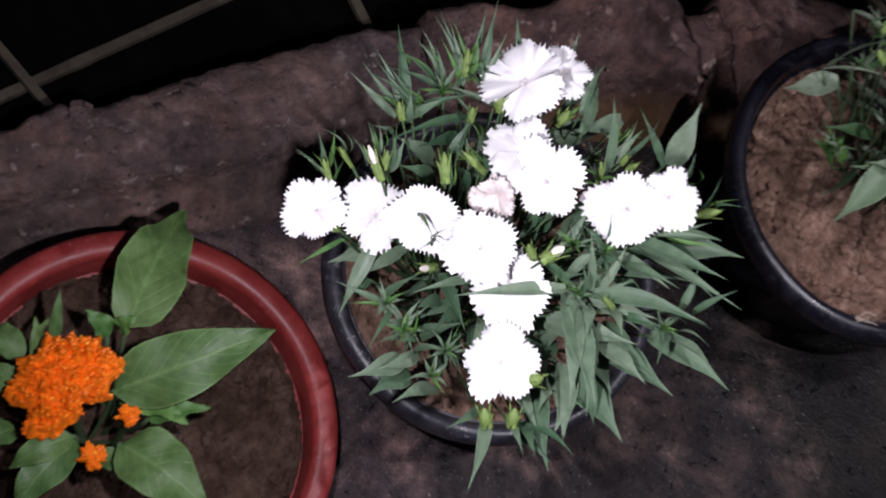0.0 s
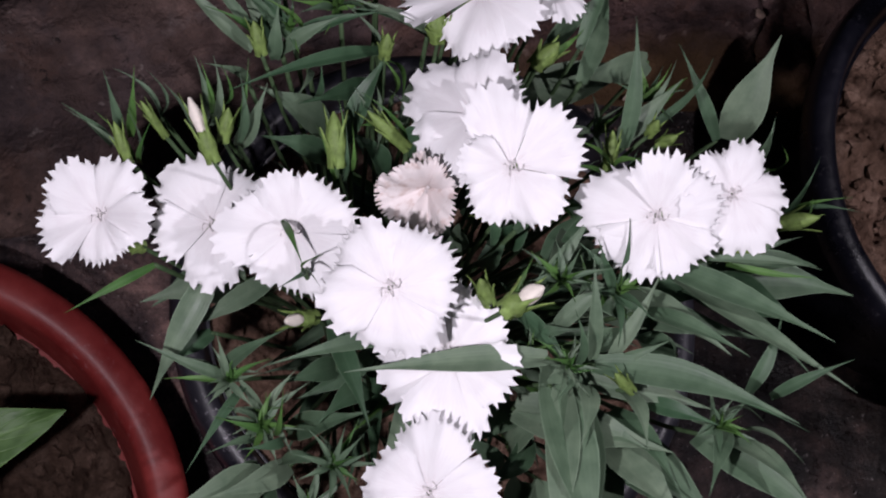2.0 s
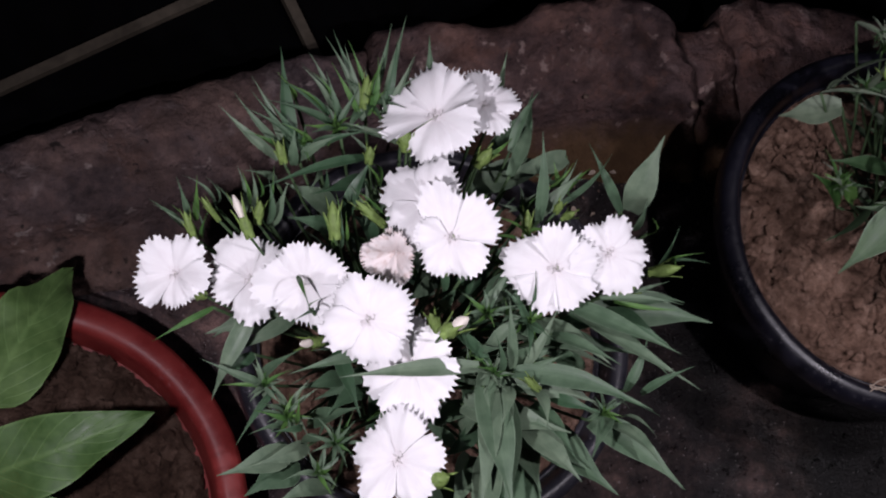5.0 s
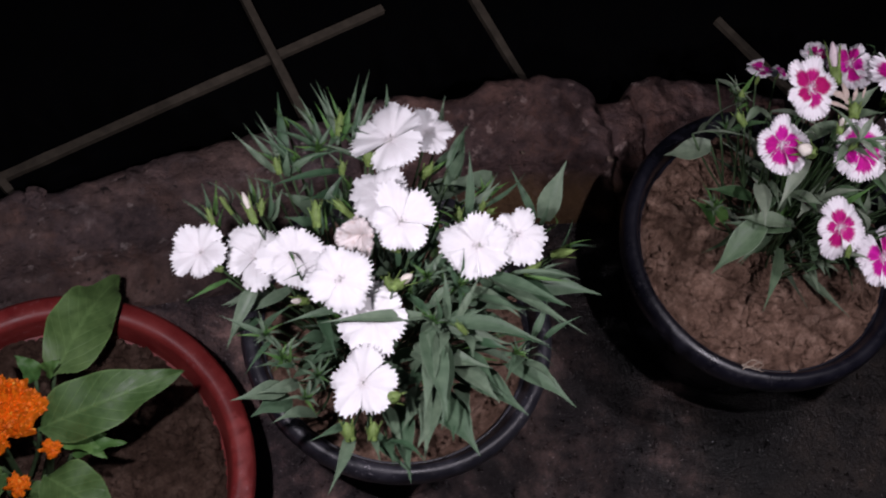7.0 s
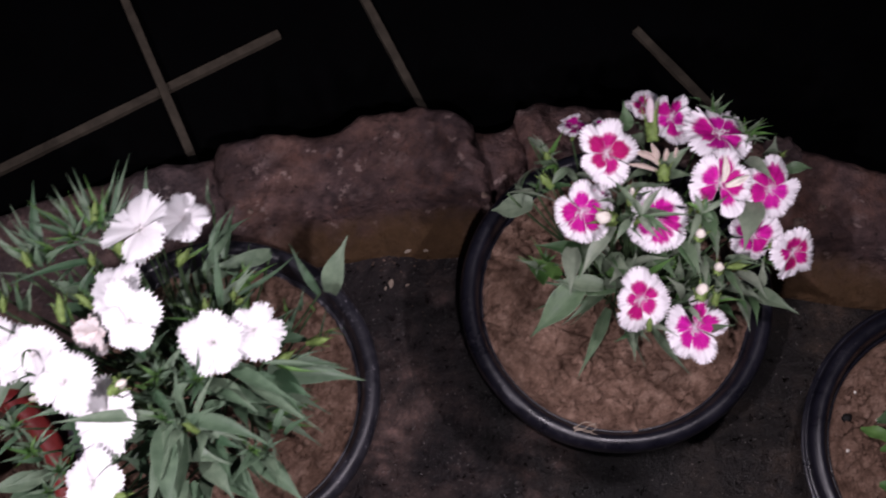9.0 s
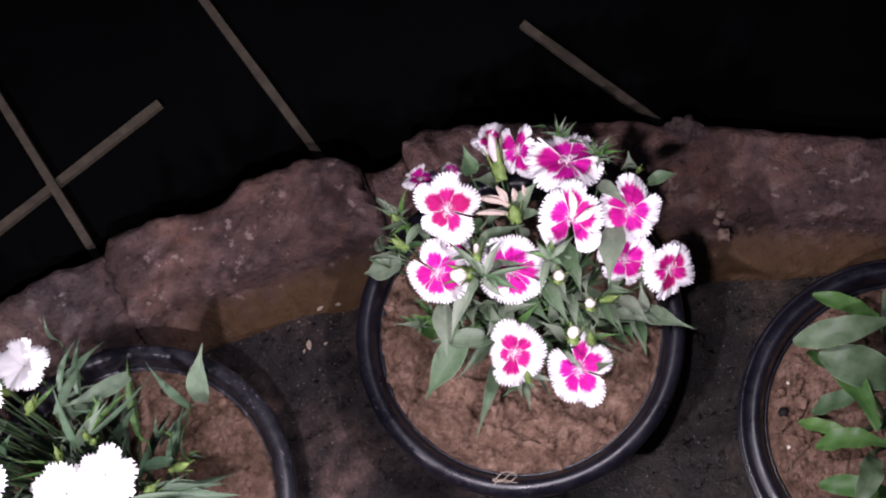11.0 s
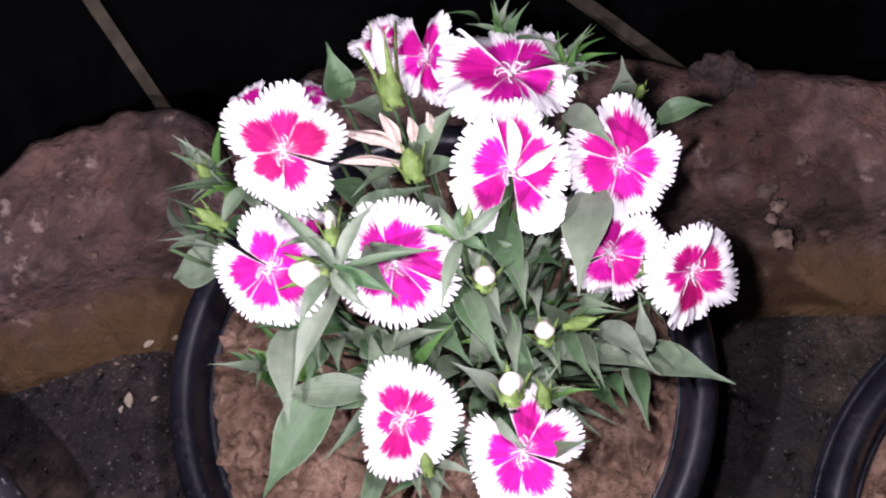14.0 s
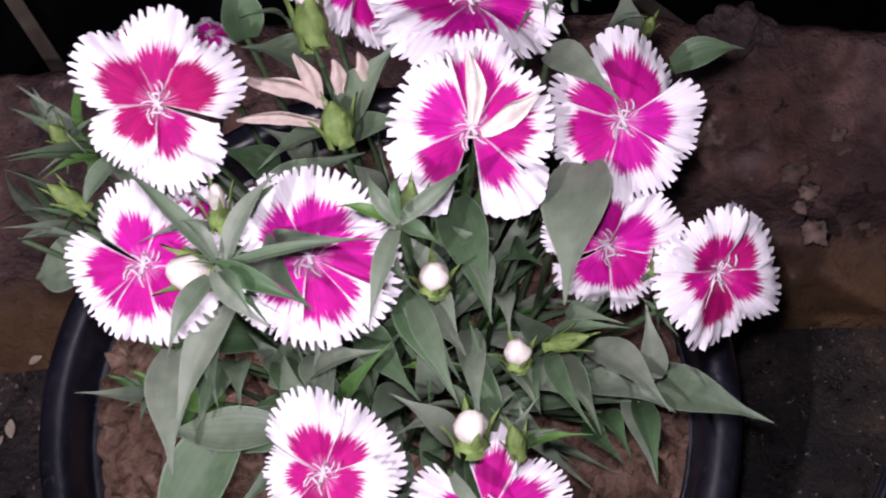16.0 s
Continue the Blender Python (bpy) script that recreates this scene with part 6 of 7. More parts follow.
leaf(pink_plant, (0.2950, 0.0075, 0.2337), (0.2950, -0.0168, 0.2462), 0.0094, 0.004)
stem(pink_plant, (0.2950, 0.0075, 0.2337), 0.0008)
leaf(pink_plant, (0.3057, 0.0037, 0.2391), (0.3053, -0.0196, 0.2489), 0.0110, 0.004)
leaf(pink_plant, (0.2798, 0.0255, 0.2266), (0.2750, 0.0010, 0.2362), 0.0070, 0.004)
leaf(pink_plant, (0.3549, 0.0169, 0.2749), (0.3515, -0.0206, 0.2872), 0.0132, 0.004)
stem(pink_plant, (0.3549, 0.0169, 0.2749), 0.0008)
leaf(pink_plant, (0.3401, 0.0161, 0.2742), (0.3571, 0.0123, 0.2913), 0.0054, 0.004)
stem(pink_plant, (0.3401, 0.0161, 0.2742), 0.0008)
leaf(pink_plant, (0.3452, 0.0043, 0.2760), (0.3602, 0.0004, 0.2825), 0.0080, 0.004)
leaf(pink_plant, (0.3888, 0.0113, 0.2777), (0.3691, -0.0233, 0.2875), 0.0195, 0.004)
stem(pink_plant, (0.3888, 0.0113, 0.2777), 0.0008)
leaf(pink_plant, (0.3447, -0.0043, 0.2761), (0.3379, 0.0127, 0.2881), 0.0065, 0.004)
stem(pink_plant, (0.3447, -0.0043, 0.2761), 0.0008)
leaf(pink_plant, (0.3341, 0.0002, 0.2720), (0.3360, -0.0316, 0.2790), 0.0108, 0.004)
leaf(pink_plant, (0.3312, -0.0024, 0.2690), (0.3392, -0.0285, 0.2781), 0.0079, 0.004)
stem(pink_plant, (0.3312, -0.0024, 0.2690), 0.0008)
leaf(pink_plant, (0.3458, -0.0131, 0.2627), (0.3390, -0.0416, 0.2803), 0.0078, 0.004)
stem(pink_plant, (0.3458, -0.0131, 0.2627), 0.0008)
leaf(pink_plant, (0.3549, -0.0184, 0.2418), (0.3543, -0.0396, 0.2629), 0.0091, 0.004)
stem(pink_plant, (0.3549, -0.0184, 0.2418), 0.0008)
leaf(pink_plant, (0.3657, -0.0204, 0.2548), (0.3834, -0.0310, 0.2707), 0.0043, 0.004)
stem(pink_plant, (0.3657, -0.0204, 0.2548), 0.0008)
leaf(pink_plant, (0.3624, -0.0217, 0.2439), (0.3663, -0.0507, 0.2605), 0.0091, 0.004)
leaf(pink_plant, (0.3746, -0.0220, 0.2342), (0.3855, -0.0498, 0.2498), 0.0113, 0.004)
stem(pink_plant, (0.3746, -0.0220, 0.2342), 0.0008)
leaf(pink_plant, (0.3865, -0.0296, 0.2026), (0.4132, -0.0580, 0.2186), 0.0150, 0.004)
stem(pink_plant, (0.3865, -0.0296, 0.2026), 0.0008)
leaf(pink_plant, (0.3697, -0.0265, 0.2141), (0.3889, -0.0471, 0.2297), 0.0111, 0.004)
stem(pink_plant, (0.3697, -0.0265, 0.2141), 0.0008)
leaf(pink_plant, (0.3840, -0.0296, 0.1927), (0.3782, -0.0597, 0.2087), 0.0103, 0.004)
leaf(pink_plant, (0.3685, -0.0327, 0.1930), (0.3722, -0.0517, 0.2091), 0.0071, 0.004)
stem(pink_plant, (0.3685, -0.0327, 0.1930), 0.0008)
leaf(pink_plant, (0.3868, -0.0368, 0.2322), (0.3916, -0.0201, 0.2493), 0.0083, 0.004)
stem(pink_plant, (0.3868, -0.0368, 0.2322), 0.0008)
leaf(pink_plant, (0.3953, -0.0216, 0.2398), (0.3984, -0.0351, 0.2565), 0.0038, 0.004)
stem(pink_plant, (0.3953, -0.0216, 0.2398), 0.0008)
leaf(pink_plant, (0.3955, -0.0110, 0.2413), (0.4066, -0.0068, 0.2583), 0.0072, 0.004)
leaf(pink_plant, (0.3446, -0.0458, 0.2517), (0.3556, -0.0380, 0.2728), 0.0042, 0.004)
stem(pink_plant, (0.3446, -0.0458, 0.2517), 0.0008)
leaf(pink_plant, (0.3468, -0.0449, 0.2528), (0.3641, -0.0517, 0.2707), 0.0037, 0.004)
leaf(pink_plant, (0.3446, -0.0450, 0.2526), (0.3543, -0.0458, 0.2720), 0.0032, 0.004)
leaf(pink_plant, (0.3315, -0.0331, 0.2396), (0.3209, -0.0187, 0.2557), 0.0083, 0.004)
stem(pink_plant, (0.3315, -0.0331, 0.2396), 0.0008)
leaf(pink_plant, (0.3302, -0.0190, 0.2398), (0.3325, -0.0081, 0.2635), 0.0082, 0.004)
stem(pink_plant, (0.3302, -0.0190, 0.2398), 0.0008)
leaf(pink_plant, (0.3123, -0.0099, 0.2251), (0.3302, -0.0038, 0.2536), 0.0115, 0.004)
stem(pink_plant, (0.3123, -0.0099, 0.2251), 0.0008)
leaf(pink_plant, (0.3048, -0.0040, 0.2240), (0.3082, 0.0058, 0.2521), 0.0089, 0.004)
leaf(pink_plant, (0.3979, 0.0641, 0.2703), (0.3920, 0.0748, 0.2852), 0.0039, 0.004)
stem(pink_plant, (0.3979, 0.0641, 0.2703), 0.0008)
leaf(pink_plant, (0.4003, 0.0645, 0.2721), (0.4025, 0.0639, 0.2925), 0.0033, 0.004)
leaf(pink_plant, (0.4013, 0.0617, 0.2720), (0.4100, 0.0581, 0.2971), 0.0033, 0.004)
leaf(pink_plant, (0.4024, 0.0590, 0.2715), (0.4150, 0.0508, 0.2903), 0.0033, 0.004)
leaf(pink_plant, (0.3948, 0.0572, 0.2674), (0.4083, 0.0497, 0.2921), 0.0043, 0.004)
leaf(pink_plant, (0.4160, 0.0511, 0.2528), (0.4180, 0.0543, 0.2784), 0.0119, 0.004)
stem(pink_plant, (0.4160, 0.0511, 0.2528), 0.0008)
leaf(pink_plant, (0.4239, 0.0357, 0.2535), (0.4443, 0.0332, 0.2519), 0.0096, 0.004)
stem(pink_plant, (0.4239, 0.0357, 0.2535), 0.0008)
leaf(pink_plant, (0.4113, 0.0447, 0.2625), (0.4193, 0.0416, 0.2780), 0.0033, 0.004)
leaf(pink_plant, (0.3913, 0.0398, 0.2854), (0.4002, 0.0135, 0.3007), 0.0093, 0.004)
stem(pink_plant, (0.3913, 0.0398, 0.2854), 0.0008)
leaf(pink_plant, (0.3823, 0.0839, 0.2644), (0.3837, 0.0926, 0.2809), 0.0037, 0.004)
stem(pink_plant, (0.3823, 0.0839, 0.2644), 0.0008)
leaf(pink_plant, (0.3841, 0.0855, 0.2646), (0.3916, 0.0912, 0.2821), 0.0045, 0.004)
leaf(pink_plant, (0.3855, 0.0807, 0.2654), (0.3958, 0.0845, 0.2841), 0.0050, 0.004)
leaf(pink_plant, (0.3842, 0.0802, 0.2651), (0.3972, 0.0639, 0.2894), 0.0033, 0.004)
leaf(pink_plant, (0.3780, 0.0932, 0.2629), (0.3670, 0.0955, 0.2789), 0.0029, 0.004)
leaf(pink_plant, (0.2967, -0.0405, 0.2161), (0.2791, -0.0492, 0.2279), 0.0058, 0.004)
stem(pink_plant, (0.2967, -0.0405, 0.2161), 0.0008)
leaf(pink_plant, (0.2944, -0.0395, 0.2158), (0.2918, -0.0555, 0.2316), 0.0095, 0.004)
leaf(pink_plant, (0.2985, -0.0435, 0.2159), (0.3034, -0.0575, 0.2327), 0.0039, 0.004)
leaf(pink_plant, (0.3004, -0.0396, 0.2269), (0.3216, -0.0433, 0.2470), 0.0049, 0.004)
leaf(pink_plant, (0.3022, -0.0485, 0.2463), (0.3169, -0.0637, 0.2605), 0.0035, 0.004)
stem(pink_plant, (0.3022, -0.0485, 0.2463), 0.0008)
leaf(pink_plant, (0.3283, -0.0466, 0.2669), (0.3346, -0.0613, 0.2663), 0.0040, 0.004)
stem(pink_plant, (0.3283, -0.0466, 0.2669), 0.0008)
leaf(pink_plant, (0.3419, -0.0597, 0.2401), (0.3549, -0.0656, 0.2660), 0.0064, 0.004)
stem(pink_plant, (0.3419, -0.0597, 0.2401), 0.0008)
leaf(pink_plant, (0.3244, 0.0031, 0.2120), (0.3417, 0.0038, 0.2408), 0.0107, 0.004)
stem(pink_plant, (0.3244, 0.0031, 0.2120), 0.0008)
leaf(pink_plant, (0.3477, -0.0129, 0.2075), (0.3405, -0.0025, 0.2324), 0.0108, 0.004)
stem(pink_plant, (0.3477, -0.0129, 0.2075), 0.0008)
leaf(pink_plant, (0.3212, 0.0622, 0.2243), (0.3137, 0.0712, 0.2419), 0.0100, 0.004)
leaf(pink_plant, (0.3513, 0.0420, 0.2290), (0.3573, 0.0188, 0.2459), 0.0096, 0.004)
stem(pink_plant, (0.3513, 0.0420, 0.2290), 0.0008)
leaf(pink_plant, (0.3634, -0.0139, 0.2038), (0.3573, 0.0003, 0.2302), 0.0109, 0.004)
stem(pink_plant, (0.3634, -0.0139, 0.2038), 0.0008)
leaf(pink_plant, (0.2917, 0.0082, 0.2005), (0.2872, 0.0243, 0.2198), 0.0101, 0.004)
stem(pink_plant, (0.2917, 0.0082, 0.2005), 0.0008)
leaf(pink_plant, (0.3741, -0.0119, 0.2144), (0.3894, -0.0093, 0.2312), 0.0097, 0.004)
stem(pink_plant, (0.3741, -0.0119, 0.2144), 0.0008)
leaf(pink_plant, (0.3377, 0.0398, 0.2382), (0.3302, 0.0496, 0.2530), 0.0086, 0.004)
stem(pink_plant, (0.3377, 0.0398, 0.2382), 0.0008)
leaf(pink_plant, (0.3335, -0.0280, 0.1958), (0.3517, -0.0212, 0.2141), 0.0094, 0.004)
stem(pink_plant, (0.3335, -0.0280, 0.1958), 0.0008)
leaf(pink_plant, (0.2942, -0.0047, 0.1885), (0.2880, 0.0081, 0.2067), 0.0096, 0.004)
stem(pink_plant, (0.2942, -0.0047, 0.1885), 0.0008)
leaf(pink_plant, (0.3000, 0.0054, 0.3280), (0.2862, 0.0362, 0.3280), 0.0047, 0.004)
stem(pink_plant, (0.3000, 0.0054, 0.3280), 0.0008)
leaf(pink_plant, (0.2999, 0.0029, 0.3320), (0.3162, -0.0142, 0.3320), 0.0054, 0.004)
leaf(pink_plant, (0.2990, 0.0025, 0.3320), (0.3071, -0.0161, 0.3320), 0.0048, 0.004)
leaf(pink_plant, (0.2958, 0.0070, 0.3160), (0.2805, -0.0068, 0.3160), 0.0059, 0.004)
leaf(pink_plant, (0.3012, 0.0055, 0.3260), (0.3201, 0.0206, 0.3260), 0.0056, 0.004)
leaf(pink_plant, (0.3019, 0.0021, 0.3320), (0.3352, -0.0058, 0.3320), 0.0033, 0.004)
leaf(pink_plant, (0.3001, 0.0055, 0.3300), (0.2948, 0.0172, 0.3300), 0.0034, 0.004)
leaf(pink_plant, (0.3012, -0.0008, 0.3380), (0.3040, -0.0134, 0.3380), 0.0030, 0.004)
leaf(pink_plant, (0.3402, -0.0008, 0.3240), (0.3601, 0.0057, 0.3240), 0.0043, 0.004)
stem(pink_plant, (0.3402, -0.0008, 0.3240), 0.0008)
leaf(pink_plant, (0.3389, -0.0016, 0.3220), (0.3250, -0.0210, 0.3220), 0.0052, 0.004)
leaf(pink_plant, (0.3399, -0.0028, 0.3280), (0.3380, 0.0119, 0.3280), 0.0037, 0.004)
leaf(pink_plant, (0.3410, -0.0012, 0.3220), (0.3472, -0.0097, 0.3220), 0.0040, 0.004)
leaf(pink_plant, (0.3385, -0.0014, 0.3280), (0.3290, 0.0065, 0.3280), 0.0031, 0.004)
leaf(pink_plant, (0.3407, -0.0030, 0.3320), (0.3452, 0.0064, 0.3320), 0.0027, 0.004)
leaf(pink_plant, (0.3377, -0.0005, 0.2708), (0.3427, -0.0221, 0.2743), 0.0135, 0.004)
leaf(pink_plant, (0.3197, 0.0029, 0.2450), (0.3275, -0.0240, 0.2570), 0.0113, 0.004)
stem(pink_plant, (0.3197, 0.0029, 0.2450), 0.0008)
leaf(pink_plant, (0.2931, 0.0134, 0.2237), (0.3004, -0.0102, 0.2393), 0.0117, 0.004)
leaf(pink_plant, (0.3035, 0.0034, 0.2265), (0.2862, -0.0096, 0.2336), 0.0108, 0.004)
leaf(pink_plant, (0.2763, 0.0188, 0.2217), (0.2665, -0.0002, 0.2298), 0.0109, 0.004)
leaf(pink_plant, (0.3244, -0.0106, 0.2186), (0.3083, -0.0203, 0.2291), 0.0108, 0.004)
leaf(pink_plant, (0.2360, 0.0746, 0.2250), (0.2637, 0.0486, 0.2575), 0.0043, 0.004)
stem(pink_plant, (0.2360, 0.0746, 0.2250), 0.0008)
leaf(pink_plant, (0.2574, 0.1030, 0.2503), (0.2698, 0.0711, 0.2675), 0.0037, 0.004)
stem(pink_plant, (0.2574, 0.1030, 0.2503), 0.0008)
leaf(pink_plant, (0.2766, 0.0711, 0.2595), (0.2604, 0.0604, 0.2546), 0.0070, 0.004)
leaf(pink_plant, (0.4018, 0.0579, 0.2704), (0.4127, 0.0557, 0.2958), 0.0040, 0.004)
leaf(pink_plant, (0.4011, 0.0587, 0.2704), (0.4058, 0.0604, 0.2955), 0.0035, 0.004)
leaf(pink_plant, (0.4048, 0.0546, 0.2693), (0.4110, 0.0475, 0.2884), 0.0041, 0.004)
leaf(pink_plant, (0.2546, 0.0213, 0.1657), (0.2373, 0.0410, 0.1812), 0.0133, 0.004, fresh=True)
stem(pink_plant, (0.2546, 0.0213, 0.1657), 0.0008)
leaf(pink_plant, (0.2660, 0.0225, 0.1662), (0.2449, 0.0391, 0.1819), 0.0111, 0.004, fresh=True)
leaf(pink_plant, (0.2966, -0.0047, 0.2018), (0.2496, 0.0127, 0.1940), 0.0143, 0.004)
leaf(pink_plant, (0.2905, -0.0138, 0.1846), (0.2523, -0.0622, 0.1976), 0.0097, 0.004)
leaf(pink_plant, (0.2880, 0.0334, 0.1765), (0.2500, 0.0463, 0.1818), 0.0123, 0.004)
stem(pink_plant, (0.2880, 0.0334, 0.1765), 0.0008)
leaf(pink_plant, (0.2996, -0.0326, 0.1911), (0.2934, -0.0621, 0.2106), 0.0096, 0.004)
stem(pink_plant, (0.2996, -0.0326, 0.1911), 0.0008)
shoot(pink_plant, (0.2572, 0.0349, 0.1741), 0.0139, 6, 140)
stem(pink_plant, (0.2572, 0.0349, 0.1741), 0.0008)
shoot(pink_plant, (0.3384, -0.0194, 0.2111), 0.0128, 6, 141)
shoot(pink_plant, (0.2647, 0.0828, 0.2586), 0.0092, 7, 142)
shoot(pink_plant, (0.2560, 0.0691, 0.2403), 0.0085, 6, 143)
shoot(pink_plant, (0.2481, 0.0274, 0.1889), 0.0081, 6, 144)
shoot(pink_plant, (0.3984, 0.0590, 0.2789), 0.0120, 9, 145)
shoot(pink_plant, (0.3482, -0.0431, 0.2630), 0.0085, 7, 146)
shoot(pink_plant, (0.2967, -0.0460, 0.2336), 0.0081, 7, 147)
stem(pink_plant, (0.2967, -0.0460, 0.2336), 0.0008)
shoot(pink_plant, (0.3316, -0.0127, 0.2494), 0.0089, 6, 148)
shoot(pink_plant, (0.3955, -0.0211, 0.2378), 0.0069, 5, 149)
shoot(pink_plant, (0.2986, 0.0115, 0.3097), 0.0063, 6, 150)
stem(pink_plant, (0.2986, 0.0115, 0.3097), 0.0008)
shoot(pink_plant, (0.3404, 0.0032, 0.3122), 0.0055, 6, 151)
shoot(pink_plant, (0.3834, 0.0849, 0.2722), 0.0094, 5, 152)
shoot(pink_plant, (0.3686, -0.0240, 0.2323), 0.0082, 5, 153)
leaf(pink_plant, (0.3539, 0.0023, 0.2768), (0.3511, -0.0209, 0.2896), 0.0070, 0.004)
leaf(pink_plant, (0.3360, -0.0042, 0.2775), (0.3366, -0.0360, 0.2849), 0.0073, 0.004)
leaf(pink_plant, (0.3408, -0.0376, 0.2543), (0.3468, -0.0142, 0.2759), 0.0076, 0.004)
leaf(pink_plant, (0.3081, -0.0149, 0.2533), (0.3283, -0.0133, 0.2822), 0.0047, 0.004)
stem(pink_plant, (0.3081, -0.0149, 0.2533), 0.0008)
leaf(pink_plant, (0.3033, -0.0031, 0.2449), (0.3251, -0.0119, 0.2703), 0.0085, 0.004)
stem(pink_plant, (0.3033, -0.0031, 0.2449), 0.0008)
leaf(pink_plant, (0.3632, -0.0242, 0.2537), (0.3646, -0.0515, 0.2703), 0.0057, 0.004)
leaf(pink_plant, (0.3546, -0.0200, 0.2432), (0.3542, -0.0407, 0.2645), 0.0084, 0.004)
leaf(pink_plant, (0.3588, -0.0201, 0.2230), (0.3639, -0.0351, 0.2418), 0.0108, 0.004)
stem(pink_plant, (0.3588, -0.0201, 0.2230), 0.0008)
leaf(pink_plant, (0.3706, -0.0378, 0.2229), (0.3723, -0.0556, 0.2391), 0.0073, 0.004)
stem(pink_plant, (0.3706, -0.0378, 0.2229), 0.0008)
leaf(pink_plant, (0.3816, -0.0389, 0.2223), (0.3761, -0.0639, 0.2385), 0.0080, 0.004)
leaf(pink_plant, (0.2945, 0.0071, 0.2330), (0.3028, -0.0111, 0.2500), 0.0096, 0.004)
leaf(pink_plant, (0.3340, 0.0095, 0.2779), (0.3377, -0.0107, 0.2991), 0.0055, 0.004)
leaf(pink_plant, (0.3357, -0.0008, 0.2807), (0.3224, -0.0095, 0.2896), 0.0071, 0.004)
leaf(pink_plant, (0.3571, -0.0062, 0.2579), (0.3545, -0.0211, 0.2706), 0.0059, 0.004)
stem(pink_plant, (0.3571, -0.0062, 0.2579), 0.0008)
leaf(pink_plant, (0.3637, 0.0076, 0.2414), (0.3704, -0.0018, 0.2533), 0.0089, 0.004)
stem(pink_plant, (0.3637, 0.0076, 0.2414), 0.0008)
leaf(pink_plant, (0.3134, -0.0089, 0.2259), (0.3024, -0.0171, 0.2377), 0.0059, 0.004)
leaf(pink_plant, (0.3286, -0.0232, 0.2303), (0.3176, -0.0261, 0.2423), 0.0058, 0.004)
leaf(pink_plant, (0.3701, -0.0181, 0.2578), (0.3821, -0.0305, 0.2746), 0.0040, 0.004)
leaf(pink_plant, (0.2623, 0.0872, 0.2504), (0.2548, 0.0914, 0.2697), 0.0040, 0.004)
leaf(pink_plant, (0.2625, 0.0876, 0.2507), (0.2620, 0.0949, 0.2698), 0.0040, 0.004)
leaf(pink_plant, (0.2630, 0.0874, 0.2507), (0.2673, 0.0871, 0.2711), 0.0036, 0.004)
leaf(pink_plant, (0.2702, 0.0782, 0.2516), (0.2505, 0.0737, 0.2796), 0.0046, 0.004)
leaf(pink_plant, (0.2699, 0.0779, 0.2509), (0.2553, 0.0714, 0.2666), 0.0039, 0.004)
leaf(pink_plant, (0.2455, 0.0771, 0.2169), (0.2512, 0.0678, 0.2833), 0.0045, 0.004)
leaf(pink_plant, (0.2467, 0.0768, 0.2189), (0.2528, 0.0686, 0.2797), 0.0038, 0.004)
leaf(pink_plant, (0.2451, 0.0771, 0.2157), (0.2384, 0.0665, 0.2578), 0.0040, 0.004)
rolled_petal(pink_plant, (0.3392, 0.0539, 0.2794), (0.3396, 0.0601, 0.2874), 0.0059)
rolled_petal(pink_plant, (0.3333, 0.0515, 0.2794), (0.3180, 0.0662, 0.2874), 0.0079)
rolled_petal(pink_plant, (0.3324, 0.0490, 0.2796), (0.3115, 0.0533, 0.2876), 0.0059)
rolled_petal(pink_plant, (0.3323, 0.0529, 0.2792), (0.3315, 0.0657, 0.2872), 0.0071)
rolled_petal(pink_plant, (0.3470, 0.0543, 0.2800), (0.3460, 0.0588, 0.2880), 0.0051)
rolled_petal(pink_plant, (0.3649, 0.0216, 0.3049), (0.3709, 0.0374, 0.3109), 0.0071, True)
rolled_petal(pink_plant, (0.3662, 0.0198, 0.3057), (0.3813, 0.0188, 0.3117), 0.0081, True)
leaf(orange_plant, (-0.2469, 0.0201, 0.1500), (-0.1844, 0.0978, 0.1100), 0.0478, 0.010, broad=True)
stem(orange_plant, (-0.2469, 0.0201, 0.1500), 0.0014)
leaf(orange_plant, (-0.2641, -0.0169, 0.1600), (-0.1643, -0.0086, 0.1900), 0.0446, 0.010, broad=True)
stem(orange_plant, (-0.2641, -0.0169, 0.1600), 0.0014)
leaf(orange_plant, (-0.2666, -0.0475, 0.1500), (-0.2260, -0.1017, 0.1600), 0.0427, 0.010, broad=True)
stem(orange_plant, (-0.2666, -0.0475, 0.1500), 0.0014)
leaf(orange_plant, (-0.2929, -0.0381, 0.1600), (-0.3327, -0.0465, 0.1500), 0.0188, 0.010, broad=True)
stem(orange_plant, (-0.2929, -0.0381, 0.1600), 0.0014)
leaf(orange_plant, (-0.2910, -0.0388, 0.1500), (-0.3359, -0.0702, 0.1400), 0.0282, 0.010, broad=True)
leaf(orange_plant, (-0.2596, 0.0166, 0.1600), (-0.2704, 0.0326, 0.1750), 0.0156, 0.004, broad=True, fresh=True)
stem(orange_plant, (-0.2596, 0.0166, 0.1600), 0.0014)
leaf(orange_plant, (-0.2518, 0.0186, 0.1650), (-0.2419, 0.0212, 0.1800), 0.0136, 0.004, broad=True, fresh=True)
leaf(orange_plant, (-0.2896, 0.0252, 0.1400), (-0.2804, 0.0519, 0.1600), 0.0083, 0.004, broad=True)
stem(orange_plant, (-0.2896, 0.0252, 0.1400), 0.0014)
leaf(orange_plant, (-0.2577, -0.0179, 0.1400), (-0.2247, -0.0480, 0.1600), 0.0220, 0.010, broad=True, fresh=True)
stem(orange_plant, (-0.2577, -0.0179, 0.1400), 0.0014)
